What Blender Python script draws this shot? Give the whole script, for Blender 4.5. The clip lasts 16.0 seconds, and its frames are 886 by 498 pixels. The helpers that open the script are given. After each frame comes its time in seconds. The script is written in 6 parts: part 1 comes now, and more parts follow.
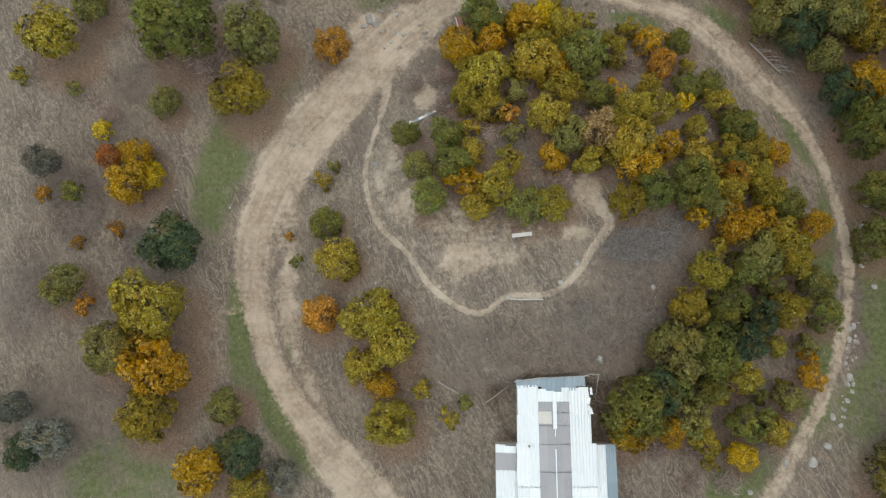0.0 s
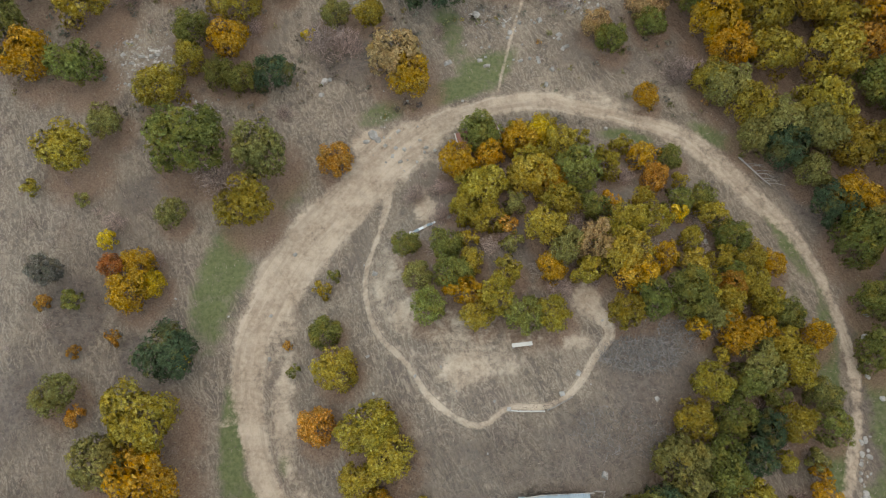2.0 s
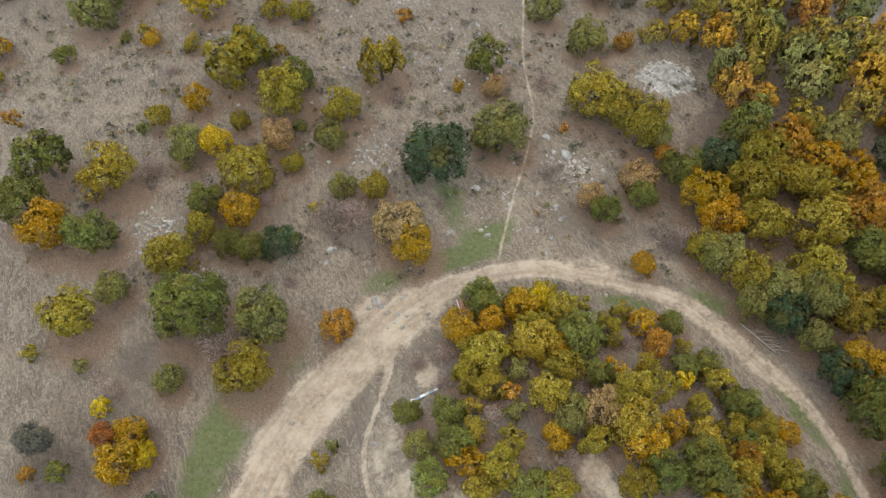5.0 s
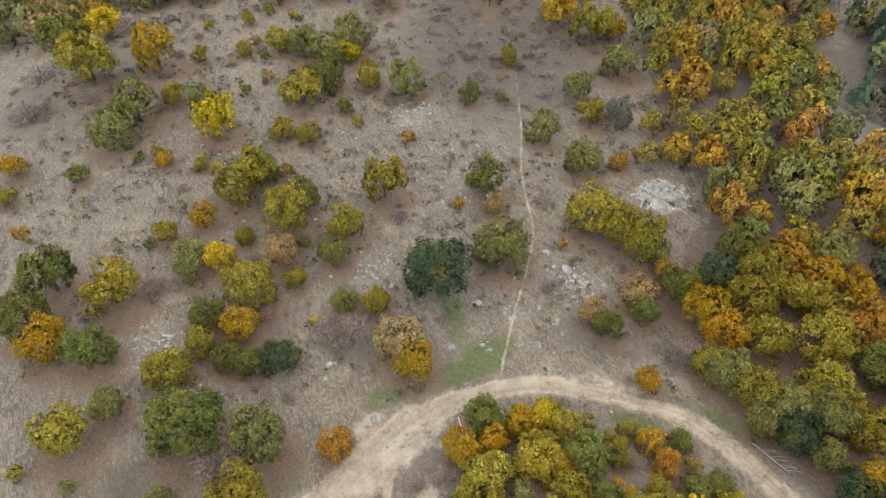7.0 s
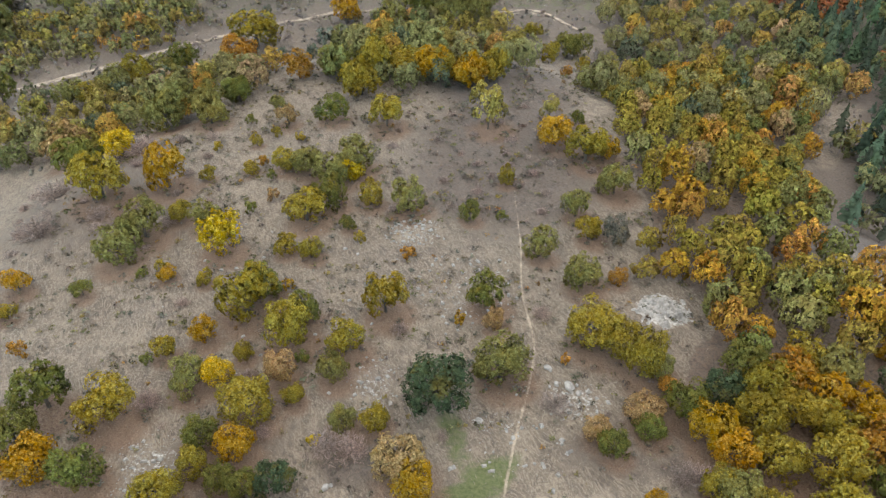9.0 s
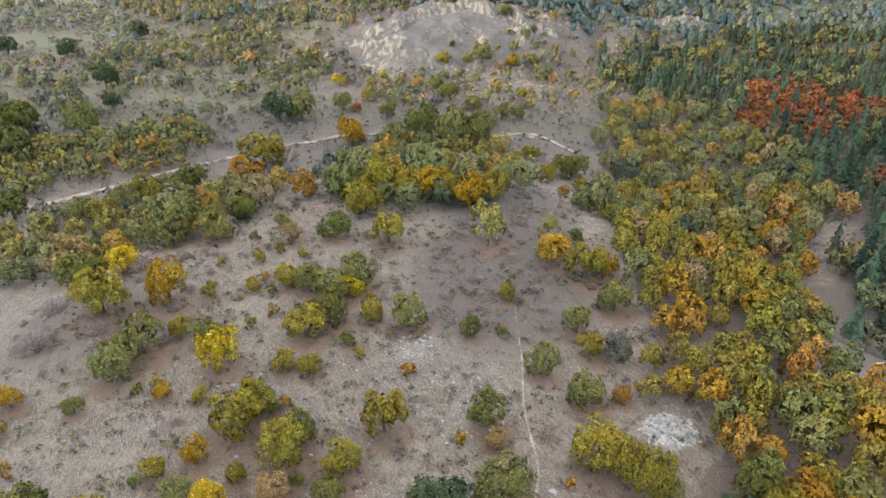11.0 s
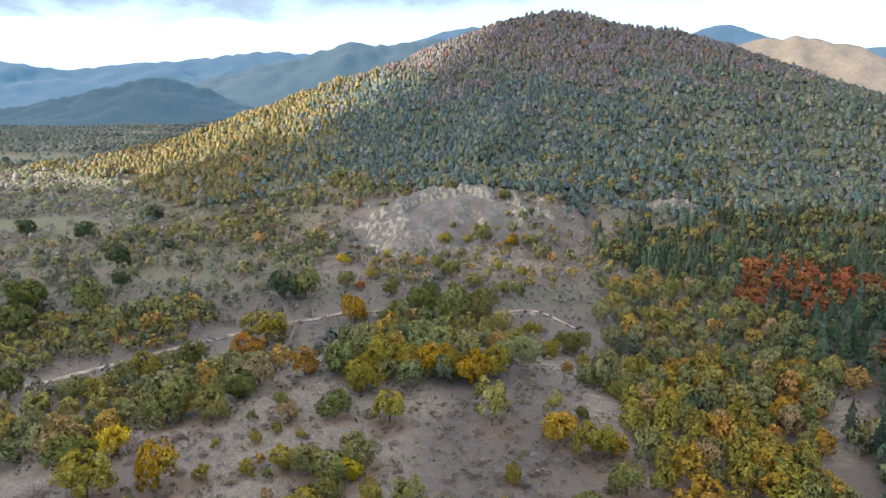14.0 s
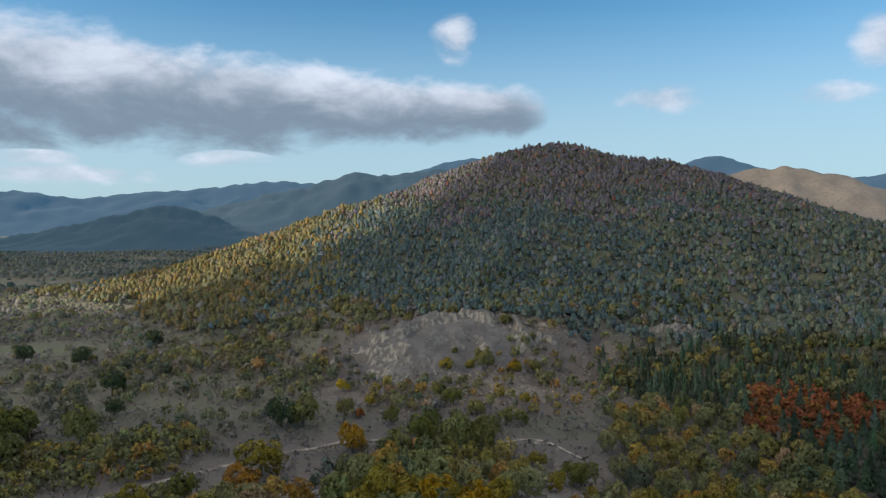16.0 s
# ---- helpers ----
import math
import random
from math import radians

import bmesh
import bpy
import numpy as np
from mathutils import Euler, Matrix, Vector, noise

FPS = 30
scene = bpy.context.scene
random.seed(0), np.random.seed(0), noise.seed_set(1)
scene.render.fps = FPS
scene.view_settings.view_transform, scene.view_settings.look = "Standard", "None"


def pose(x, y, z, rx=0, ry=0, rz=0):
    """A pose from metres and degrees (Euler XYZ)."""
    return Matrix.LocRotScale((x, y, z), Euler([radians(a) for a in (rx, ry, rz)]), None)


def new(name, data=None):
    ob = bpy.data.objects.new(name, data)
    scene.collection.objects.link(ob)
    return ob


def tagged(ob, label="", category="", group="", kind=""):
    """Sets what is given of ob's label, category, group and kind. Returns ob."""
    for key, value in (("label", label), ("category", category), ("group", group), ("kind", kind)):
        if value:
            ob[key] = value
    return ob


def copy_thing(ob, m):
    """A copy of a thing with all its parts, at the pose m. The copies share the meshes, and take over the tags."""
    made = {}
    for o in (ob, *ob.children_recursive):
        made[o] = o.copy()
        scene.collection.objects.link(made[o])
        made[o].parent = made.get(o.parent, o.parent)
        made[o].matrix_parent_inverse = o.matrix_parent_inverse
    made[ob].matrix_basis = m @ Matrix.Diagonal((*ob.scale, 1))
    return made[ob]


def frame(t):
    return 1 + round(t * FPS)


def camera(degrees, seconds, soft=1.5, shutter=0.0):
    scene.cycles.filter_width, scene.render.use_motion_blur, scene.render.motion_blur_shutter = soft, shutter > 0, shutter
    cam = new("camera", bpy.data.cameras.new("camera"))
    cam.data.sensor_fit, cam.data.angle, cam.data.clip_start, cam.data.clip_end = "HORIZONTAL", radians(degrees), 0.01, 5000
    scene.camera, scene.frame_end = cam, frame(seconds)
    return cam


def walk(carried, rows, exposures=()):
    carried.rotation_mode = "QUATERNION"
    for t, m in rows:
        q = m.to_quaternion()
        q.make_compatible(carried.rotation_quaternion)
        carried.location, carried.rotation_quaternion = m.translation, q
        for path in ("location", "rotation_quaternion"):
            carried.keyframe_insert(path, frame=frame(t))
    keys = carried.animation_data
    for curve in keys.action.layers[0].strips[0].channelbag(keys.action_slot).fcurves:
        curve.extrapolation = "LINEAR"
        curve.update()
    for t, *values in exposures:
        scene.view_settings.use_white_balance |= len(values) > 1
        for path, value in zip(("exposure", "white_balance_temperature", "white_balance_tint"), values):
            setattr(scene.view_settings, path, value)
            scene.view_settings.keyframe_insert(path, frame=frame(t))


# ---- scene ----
# ---------------------------------------------------------------- camera: a drone that hovers and tilts its lens up
EYE = 65.0
LEVEL = -4.0
cam = camera(65.34, 16.0, soft=1.2)
TURNS = [  # seconds, pitch, yaw, roll
    (0, -75.00, 0.00, 0.00),
    (0.5, -72.75, -0.09, 0.09),
    (1, -70.48, -0.11, 0.13),
    (1.5, -68.21, -0.12, 0.16),
    (2, -65.96, -0.09, 0.17),
    (2.5, -63.72, -0.03, 0.13),
    (3, -61.47, 0.16, -0.06),
    (3.5, -59.21, 0.21, -0.11),
    (4, -56.94, 0.23, -0.11),
    (6.5, -45.12, 0.33, -0.12),
    (7, -42.78, 0.38, -0.16),
    (7.5, -40.42, 0.42, -0.20),
    (8, -38.06, 0.44, -0.20),
    (8.5, -35.67, 0.45, -0.20),
    (9, -33.28, 0.40, -0.13),
    (11.5, -21.29, 0.44, -0.03),
    (12, -18.87, 0.47, -0.11),
    (12.5, -16.38, 0.51, -0.16),
    (13, -13.95, 0.54, -0.17),
    (13.5, -11.51, 0.55, -0.26),
    (14, -9.11, 0.57, -0.27),
    (14.5, -6.68, 0.58, -0.30),
    (15, -4.26, 0.60, -0.32),
    (15.5, -1.56, 0.61, -0.33),
    (16, 1.22, 0.63, -0.30),
]
walk(cam, [(t, pose(0, 0, EYE, LEVEL) @ pose(0, 0, 0, 0, 0, yaw) @ pose(0, 0, 0, 90 + pitch) @ pose(0, 0, 0, 0, 0, roll)) for t, pitch, yaw, roll in TURNS],
     exposures=[(0.0, 1.40, 6600, 8), (4.0, 1.69, 6600, 9), (9.0, 1.95, 6500, 10), (12.0, 2.02, 5900, 13), (13.5, 1.76, 5850, 13), (14.5, 1.34, 5900, 12), (15.0, 0.98, 5850, 11), (15.5, 0.84, 6050, 11), (16.0, 0.40, 5780, 10)])
# ---------------------------------------------------------------- the lie of the land
def ramp(a, b, v):
    u = np.clip((v - a) / (b - a), 0.0, 1.0)
    return u * u * (3 - 2 * u)


def waves(x, y, size, seed, octaves=3):
    """Smooth random relief of about -1 to 1, as a sum of crossing waves."""
    r = np.random.RandomState(seed)
    total, weight = 0.0, 0.0
    for k in range(octaves):
        for _ in range(5):
            a, ph = r.uniform(0, 2 * math.pi, 2)
            f = 2 * math.pi / size * 2 ** k * r.uniform(0.7, 1.3)
            total = total + np.sin(f * (x * math.cos(a) + y * math.sin(a)) + ph + 1.3 * np.sin(0.6 * f * (y * math.cos(a) - x * math.sin(a)) + 2 * ph)) * 0.5 ** k
        weight += 5 * 0.5 ** k
    return total / weight * 2.2


MOUND = (9.2, 13.0)
PLAIN = -13.0


def bearing(az, d):
    return d * math.sin(radians(az)), d * math.cos(radians(az))


# the crest of the mountain: bearing, distance and the height of its tree line above the horizon, in degrees
CREST = [(*bearing(a, d), EYE + d * math.tan(radians(e)) - 5.0) for a, d, e in (
    (-60, 720, -6.4), (-31.4, 690, -6.1), (-27.5, 700, -5.37), (-22.1, 722, -4.21), (-17.9, 745, -3.37), (-13.5, 772, -2.35), (-11.7, 785, -1.7), (-9.0, 797, -0.96), (-6.7, 804, 0.28), (-4.4, 810, 1.35), (-2.1, 817, 2.36),
    (0.2, 824, 3.37), (2.5, 831, 4.58), (4.7, 838, 5.37), (6.5, 844, 5.81), (8.5, 850, 6.07), (9.6, 849, 5.92), (10.7, 848, 5.3), (11.8, 846, 4.85), (13.9, 843, 4.88), (16.1, 840, 4.56), (18.6, 836, 3.99), (20.6, 833, 3.23), (23.0, 830, 2.35),
    (24.9, 827, 1.5), (26.9, 825, 0.58), (28.7, 822, -0.07), (30.5, 820, -0.62), (33, 820, -1.2), (48, 850, -5.2))]


def mountain(x, y):
    best = np.full(np.shape(x), -1e9)
    wob = 1 + 0.10 * waves(x, y, 230, 11) + 0.05 * waves(x, y, 80, 12)
    for (ax, ay, az), (bx, by, bz) in zip(CREST, CREST[1:]):
        dx, dy = bx - ax, by - ay
        s = np.clip(((x - ax) * dx + (y - ay) * dy) / (dx * dx + dy * dy), 0, 1)
        h = az + (bz - az) * s - PLAIN
        d = np.hypot(x - ax - s * dx, y - ay - s * dy)
        wide = 50 + 2.75 * np.maximum(h, 1)
        u = np.clip(d * wob / wide, 0, 1)
        best = np.maximum(best, h * (1 - u) ** 1.2)
    return best


def land(x, y):
    """Height of the ground."""
    x, y = np.asarray(x, float), np.asarray(y, float)
    z = PLAIN + 1.5 * waves(x, y, 260, 3, 2) * ramp(150, 260, np.hypot(x, y))
    # the long shoulder on which the mound stands
    w = np.where(x > -5, 78.0, 84.0)
    r = np.sqrt(((x + 5) / w) ** 2 + (np.maximum(y - 60, 0) / 125) ** 2)
    r = r * (1 + 0.06 * waves(x, y, 90, 5, 2))
    z = z + (-PLAIN) * (1 - ramp(0.74, 1.22, r))
    z = z + 0.35 * waves(x, y, 22, 6, 3) * ramp(30, 45, np.hypot(x - MOUND[0], y - MOUND[1])) + 0.10 * waves(x, y, 4, 7, 2)
    # the mound inside the ring of the track
    rm = np.hypot(x - MOUND[0], y - MOUND[1])
    z = z + 6.5 * (1 - ramp(7, 25.5, rm))
    # the cut in which the hut stands
    cut = (1 - ramp(4.9, 6.0, np.abs(x - 9.5))) * (1 - ramp(-0.2, 0.4, np.abs(y + 8.5) - 8.4))
    z = z + (2.6 - z) * cut
    # the spur with the old quarry
    rs = np.hypot((x - 8) / 1.25, y - 420) * (1 + 0.08 * waves(x, y, 45, 8))
    z = z + 22 * (1 - ramp(58, 118, rs))
    m = mountain(x, y)
    return np.maximum(z, PLAIN + m) + 0.25 * np.minimum(np.maximum(z - PLAIN, 0), np.maximum(m, 0))


# ---------------------------------------------------------------- sky, clouds and sun
SUN_AZ, SUN_EL = 252.0, 27.0   # compass degrees from +y towards +x, and height
SUN_DIR = Vector((math.sin(radians(SUN_AZ)) * math.cos(radians(SUN_EL)), math.cos(radians(SUN_AZ)) * math.cos(radians(SUN_EL)), math.sin(radians(SUN_EL))))


class Nodes:
    """A short way to write node trees."""

    def __init__(self, tree):
        self.tree = tree
        tree.nodes.clear()

    def add(self, kind, inputs=None, **props):
        n = self.tree.nodes.new(kind)
        if "operation" in props:
            n.operation = props["operation"]
        if "use_clamp" in props:
            n.use_clamp = props["use_clamp"]
        if "interpolation_type" in props:
            n.interpolation_type = props["interpolation_type"]
        if "attribute_name" in props:
            n.attribute_name = props["attribute_name"]
        for k, v in (inputs or {}).items():
            if hasattr(v, "default_value") or hasattr(v, "links"):
                self.tree.links.new(v, n.inputs[k])
            else:
                n.inputs[k].default_value = v
        return n

    def noise(self, vec, scale, detail=4.0, rough=0.55, out=0, distortion=0.0):
        return self.add("ShaderNodeTexNoise", {"Vector": vec, "Scale": scale, "Detail": detail, "Roughness": rough, "Distortion": distortion}).outputs[out]

    def math(self, op, a, b=0.0, clamp=False):
        return self.add("ShaderNodeMath", {0: a, 1: b}, operation=op, use_clamp=clamp).outputs[0]

    def span(self, v, a, b, lo=0.0, hi=1.0):
        return self.add("ShaderNodeMapRange", {"Value": v, "From Min": a, "From Max": b, "To Min": lo, "To Max": hi}, interpolation_type="SMOOTHSTEP").outputs[0]

    def mix(self, f, a, b, blend="MIX"):
        n = self.tree.nodes.new("ShaderNodeMix")
        n.data_type, n.blend_type = "RGBA", blend
        for k, v in ((0, f), (6, a), (7, b)):
            if hasattr(v, "links"):
                self.tree.links.new(v, n.inputs[k])
            elif k == 0:
                n.inputs[k].default_value = v
            else:
                n.inputs[k].default_value = (*v, 1.0) if len(v) == 3 else v
        return n.outputs[2]


world = bpy.data.worlds.new("sky")
scene.world = world
world.use_nodes = True
w = Nodes(world.node_tree)
sky = w.add("ShaderNodeTexSky")
sky.sky_type, sky.sun_disc, sky.sun_elevation, sky.sun_rotation = "NISHITA", False, radians(SUN_EL), radians(SUN_AZ)
sky.air_density, sky.dust_density, sky.ozone_density = 1.0, 0.4, 2.5
way = w.add("ShaderNodeTexCoord").outputs["Generated"]
sep = w.add("ShaderNodeSeparateXYZ", {0: way})
el = w.math("ARCSINE", sep.outputs[2])
az = w.math("ARCTAN2", sep.outputs[0], sep.outputs[1])
# clouds lie on a flat layer: their texture is squeezed towards the horizon
flat = w.add("ShaderNodeCombineXYZ", {0: az, 1: w.math("MULTIPLY", el, 2.0), 2: 0.0}).outputs[0]
puff = w.noise(flat, 9.0, 9.0, 0.58, distortion=0.25)
broad = w.noise(flat, 2.2, 3.0, 0.5)


def deg(a):
    return radians(a)


def cloud(a, e, ra, re, soft=1.0):
    """A cloud round a bearing and a height above the horizon, in degrees."""
    u = w.math("DIVIDE", w.math("SUBTRACT", az, deg(a)), deg(ra))
    v = w.math("DIVIDE", w.math("SUBTRACT", el, deg(e)), deg(re))
    q = w.math("ADD", w.math("MULTIPLY", u, u), w.math("MULTIPLY", v, v))
    return w.math("MULTIPLY", w.math("SUBTRACT", 1.0, q), 0.5 * soft)


# the long bank: thick where it comes from, thin at its far end
along = w.span(az, deg(-40), deg(10))
middle = w.math("SUBTRACT", deg(9.6), w.math("MULTIPLY", along, deg(1.3)))
half = w.math("SUBTRACT", deg(5.4), w.math("MULTIPLY", along, deg(3.1)))
level = w.math("DIVIDE", w.math("SUBTRACT", el, middle), half)
bank = w.math("MULTIPLY", w.math("SUBTRACT", 1.0, w.math("MULTIPLY", level, level)), 0.8)
bank = w.math("SUBTRACT", bank, w.math("MULTIPLY", w.span(az, deg(5), deg(12)), 2.0))
shapes = [bank, cloud(-30, 3.2, 8, 0.8, 0.8), cloud(0.4, 14.2, 2.0, 2.1), cloud(16.8, 9.0, 3.4, 1.3, 0.85), cloud(31.8, 11.8, 2.2, 2.2), cloud(-18.0, 4.6, 3.2, 0.9, 0.6),
          cloud(28.0, 8.4, 3.4, 0.9, 0.6), cloud(-31, 4.4, 4, 0.7, 0.8), cloud(-52, 12, 14, 6), cloud(50, 10, 12, 5)]
small = shapes[1]
for s in shapes[2:]:
    small = w.math("MAXIMUM", small, s)
heap = w.math("MAXIMUM", bank, small)
high = w.math("MULTIPLY", w.span(el, deg(19), deg(32)), w.span(broad, 0.28, 0.52))   # a broken cloud deck overhead
dens = w.span(w.math("ADD", heap, w.math("MULTIPLY", w.math("SUBTRACT", puff, 0.5), 1.9)), -0.06, 0.66)
dens = w.math("MULTIPLY", dens, w.span(heap, -1.0, -0.2))
cover = w.math("MAXIMUM", dens, w.math("MULTIPLY", high, 0.92))
veil = w.math("MULTIPLY", w.span(el, deg(19), deg(3)), 0.78)
# cloud bases are darker than their tops
lone = w.span(w.math("SUBTRACT", small, bank), -0.1, 0.1)
crest = w.math("ADD", w.math("ADD", w.math("MULTIPLY", lone, 0.4), w.math("MULTIPLY", w.math("SUBTRACT", 1.0, lone), w.math("MULTIPLY", level, 0.75))), w.math("MULTIPLY", w.math("SUBTRACT", puff, 0.5), 1.6))
lit = w.mix(w.span(crest, -0.25, 0.80), (0.185, 0.225, 0.262), (0.60, 0.61, 0.63))
deck = w.mix(w.span(puff, 0.3, 0.7), (0.45, 0.43, 0.40), (0.80, 0.76, 0.70))
lit = w.mix(w.span(el, deg(19), deg(26)), lit, deck)
blue = w.mix(1.0, sky.outputs[0], (0.054, 0.090, 0.093), "MULTIPLY")
hazy = w.mix(veil, blue, (0.400, 0.482, 0.505))
both = w.mix(cover, hazy, lit)
bg = w.add("ShaderNodeBackground", {"Color": both, "Strength": 1.0})
w.tree.links.new(bg.outputs[0], w.add("ShaderNodeOutputWorld").inputs[0])

sun_data = bpy.data.lights.new("sun", "SUN")
sun_data.energy, sun_data.angle, sun_data.color = 4.8, radians(0.6), (1.0, 0.84, 0.62)
sun = new("sun", sun_data)
sun.matrix_world = SUN_DIR.to_track_quat("Z", "Y").to_matrix().to_4x4()


# unseen cloud sheets added south-west keep sun off all but the mountain's far flank
def cloud_bank(edge, away, thick=120.0, thin=0.0):
    p = [Vector((x, y, float(land(x, y)))) + SUN_DIR * away for x, y in edge]
    bm = bmesh.new()
    low = [bm.verts.new(v) for v in p]
    mid = sum(p, Vector()) / len(p)
    top = [bm.verts.new(mid + (v - mid) * 0.86 + SUN_DIR * thick * (1 + 0.3 * math.sin(3.1 * k))) for k, v in enumerate(p)]
    n = len(p)
    bm.faces.new(low)
    bm.faces.new(top[::-1])
    for k in range(n):
        bm.faces.new((low[k], top[k], top[(k + 1) % n], low[(k + 1) % n]))
    bmesh.ops.recalc_face_normals(bm, faces=bm.faces)
    me = bpy.data.meshes.new("cloud")
    bm.to_mesh(me)
    bm.free()
    m = bpy.data.materials.new("cloud_vapour")
    m.use_nodes = True
    k = Nodes(m.node_tree)
    d = k.add("ShaderNodeBsdfDiffuse", {"Color": (0.9, 0.9, 0.9, 1.0)})
    t = k.add("ShaderNodeBsdfTranslucent", {"Color": (0.9, 0.9, 0.9, 1.0)})
    mist = k.add("ShaderNodeMixShader", {0: 0.4, 1: d.outputs[0], 2: t.outputs[0]})
    veiled = k.add("ShaderNodeMixShader", {0: thin, 1: mist.outputs[0], 2: k.add("ShaderNodeBsdfTransparent").outputs[0]})
    k.tree.links.new(veiled.outputs[0], k.add("ShaderNodeOutputMaterial").inputs[0])
    me.materials.append(m)
    return tagged(new("cloud", me), "unseen cloud bank added to shade the hillside", "cloud", kind="structure")


# thick over the near hill, thinner over the mountain
cloud_bank([(-680, 250), (-200, 270), (720, 270), (720, 100), (600, -300), (-100, -380), (-380, -250), (-600, 0)], 3400.0)
cloud_bank([(-640, 420), (-420, 500), (-297, 540), (-215, 540), (-150, 552), (-118, 605), (-81, 632), (-51, 652), (2, 712), (40, 778), (75, 850), (160, 1000), (420, 1000), (700, 700), (720, 270), (-200, 270), (-680, 250)], 3400.0, 120.0, 0.42)
cloud_bank([(-2400, 650), (-760, 560), (-430, 650), (-330, 740), (-200, 880), (-60, 1100), (-260, 1500), (-480, 1850), (-640, 2300), (-1800, 2250)], 3400.0, 120.0, 0.5)


# ---------------------------------------------------------------- materials
def material(name, build):
    m = bpy.data.materials.new(name)
    m.use_nodes = True
    k = Nodes(m.node_tree)
    shader = build(k)
    k.tree.links.new(shader, k.add("ShaderNodeOutputMaterial").inputs[0])
    return m


def where(k):
    return k.add("ShaderNodeNewGeometry").outputs["Position"]


def attr(k, name):
    return k.add("ShaderNodeAttribute", attribute_name=name).outputs["Fac"]


def principled(k, colour, rough=0.9, metal=0.0, bump=None, strength=0.4, distance=0.05, **more):
    ins = {"Base Color": colour if hasattr(colour, "links") else (*colour, 1.0), "Roughness": rough, "Metallic": metal}
    ins.update(more)
    if bump is not None:
        ins["Normal"] = k.add("ShaderNodeBump", {"Height": bump, "Strength": strength, "Distance": distance}).outputs[0]
    return k.add("ShaderNodeBsdfPrincipled", ins).outputs[0]


def ground_look(k):
    p = where(k)
    big, mid, knee, fine, tiny = k.noise(p, 0.045, 4), k.noise(p, 0.30, 5, 0.62), k.noise(p, 0.9, 5, 0.65, distortion=0.6), k.noise(p, 2.3, 5, 0.70), k.noise(p, 6.5, 4, 0.72)
    turned = k.add("ShaderNodeMapping")
    turned.vector_type = "TEXTURE"
    turned.inputs["Rotation"].default_value, turned.inputs["Scale"].default_value = (0.0, 0.0, -1.15), (2.3, 0.8, 1.0)
    k.tree.links.new(p, turned.inputs["Vector"])
    rill = k.noise(turned.outputs[0], 0.75, 4, 0.6, distortion=0.35)
    mauve = k.noise(p, 0.16, 4, 0.6, distortion=0.8)
    dry = k.mix(k.span(mid, 0.30, 0.70), (0.172, 0.138, 0.106), (0.296, 0.243, 0.184))
    dry = k.mix(k.span(big, 0.40, 0.60, 0.0, 0.7), dry, k.mix(k.span(mid, 0.36, 0.66), (0.138, 0.108, 0.086), (0.225, 0.181, 0.142)))
    dry = k.mix(k.span(mauve, 0.50, 0.66, 0.0, 0.55), dry, (0.165, 0.128, 0.112))
    dry = k.mix(k.span(knee, 0.50, 0.70, 0.0, 0.45), dry, (0.128, 0.104, 0.088))
    # rills darkened in colour, standing in for the weak shade of their relief
    dry = k.mix(k.span(rill, 0.50, 0.64, 0.0, 0.50), dry, (0.120, 0.096, 0.080))
    # straw-pale strands of trodden and matted grass
    vein = k.math("ABSOLUTE", k.math("SUBTRACT", k.noise(turned.outputs[0], 0.85, 4, 0.6, distortion=1.8), 0.5))
    dry = k.mix(k.span(vein, 0.055, 0.01, 0.0, 0.75), dry, (0.345, 0.290, 0.222))
    dry = k.mix(k.span(vein, 0.10, 0.22, 0.0, 0.55), dry, (0.128, 0.104, 0.086))
    dry = k.mix(k.span(fine, 0.46, 0.66, 0.0, 0.62), dry, (0.110, 0.090, 0.074))
    dry = k.mix(k.span(tiny, 0.52, 0.70, 0.0, 0.52), dry, (0.385, 0.332, 0.262))
    dry = k.mix(k.span(tiny, 0.46, 0.32, 0.0, 0.40), dry, (0.098, 0.080, 0.065))
    # dark dead brush
    brush = k.math("ADD", attr(k, "brush"), k.math("MULTIPLY", k.math("SUBTRACT", mid, 0.5), 1.0))
    dead = k.mix(k.span(fine, 0.35, 0.65), (0.070, 0.056, 0.048), (0.180, 0.150, 0.130))
    dead = k.mix(k.span(knee, 0.42, 0.62, 0.0, 0.6), dead, (0.150, 0.115, 0.092))
    dry = k.mix(k.span(brush, 0.25, 0.85, 0.0, 0.85), dry, dead)
    # green turf
    turf = k.mix(k.span(fine, 0.3, 0.7), (0.072, 0.104, 0.030), (0.165, 0.184, 0.074))
    green = k.math("ADD", attr(k, "green"), k.math("MULTIPLY", k.math("SUBTRACT", k.math("ADD", k.math("MULTIPLY", mid, 0.6), k.math("MULTIPLY", knee, 0.4)), 0.5), 2.3))
    c = k.mix(k.span(green, 0.25, 0.95, 0.0, 0.9), dry, turf)
    # fallen leaves
    leaves = k.mix(k.span(tiny, 0.35, 0.65), (0.145, 0.086, 0.058), (0.275, 0.185, 0.125))
    fall = k.math("ADD", attr(k, "litter"), k.math("MULTIPLY", k.math("SUBTRACT", k.math("ADD", k.math("MULTIPLY", knee, 0.5), k.math("MULTIPLY", fine, 0.5)), 0.5), 1.1))
    c = k.mix(k.span(fall, 0.2, 0.9, 0.0, 0.85), c, leaves)
    # bare earth of tracks and trails
    earth = k.mix(k.span(fine, 0.3, 0.7), (0.320, 0.248, 0.182), (0.480, 0.390, 0.296))
    earth = k.mix(k.span(mid, 0.42, 0.66, 0.0, 0.8), earth, (0.565, 0.475, 0.372))
    earth = k.mix(k.span(knee, 0.52, 0.68, 0.0, 0.35), earth, (0.310, 0.250, 0.190))
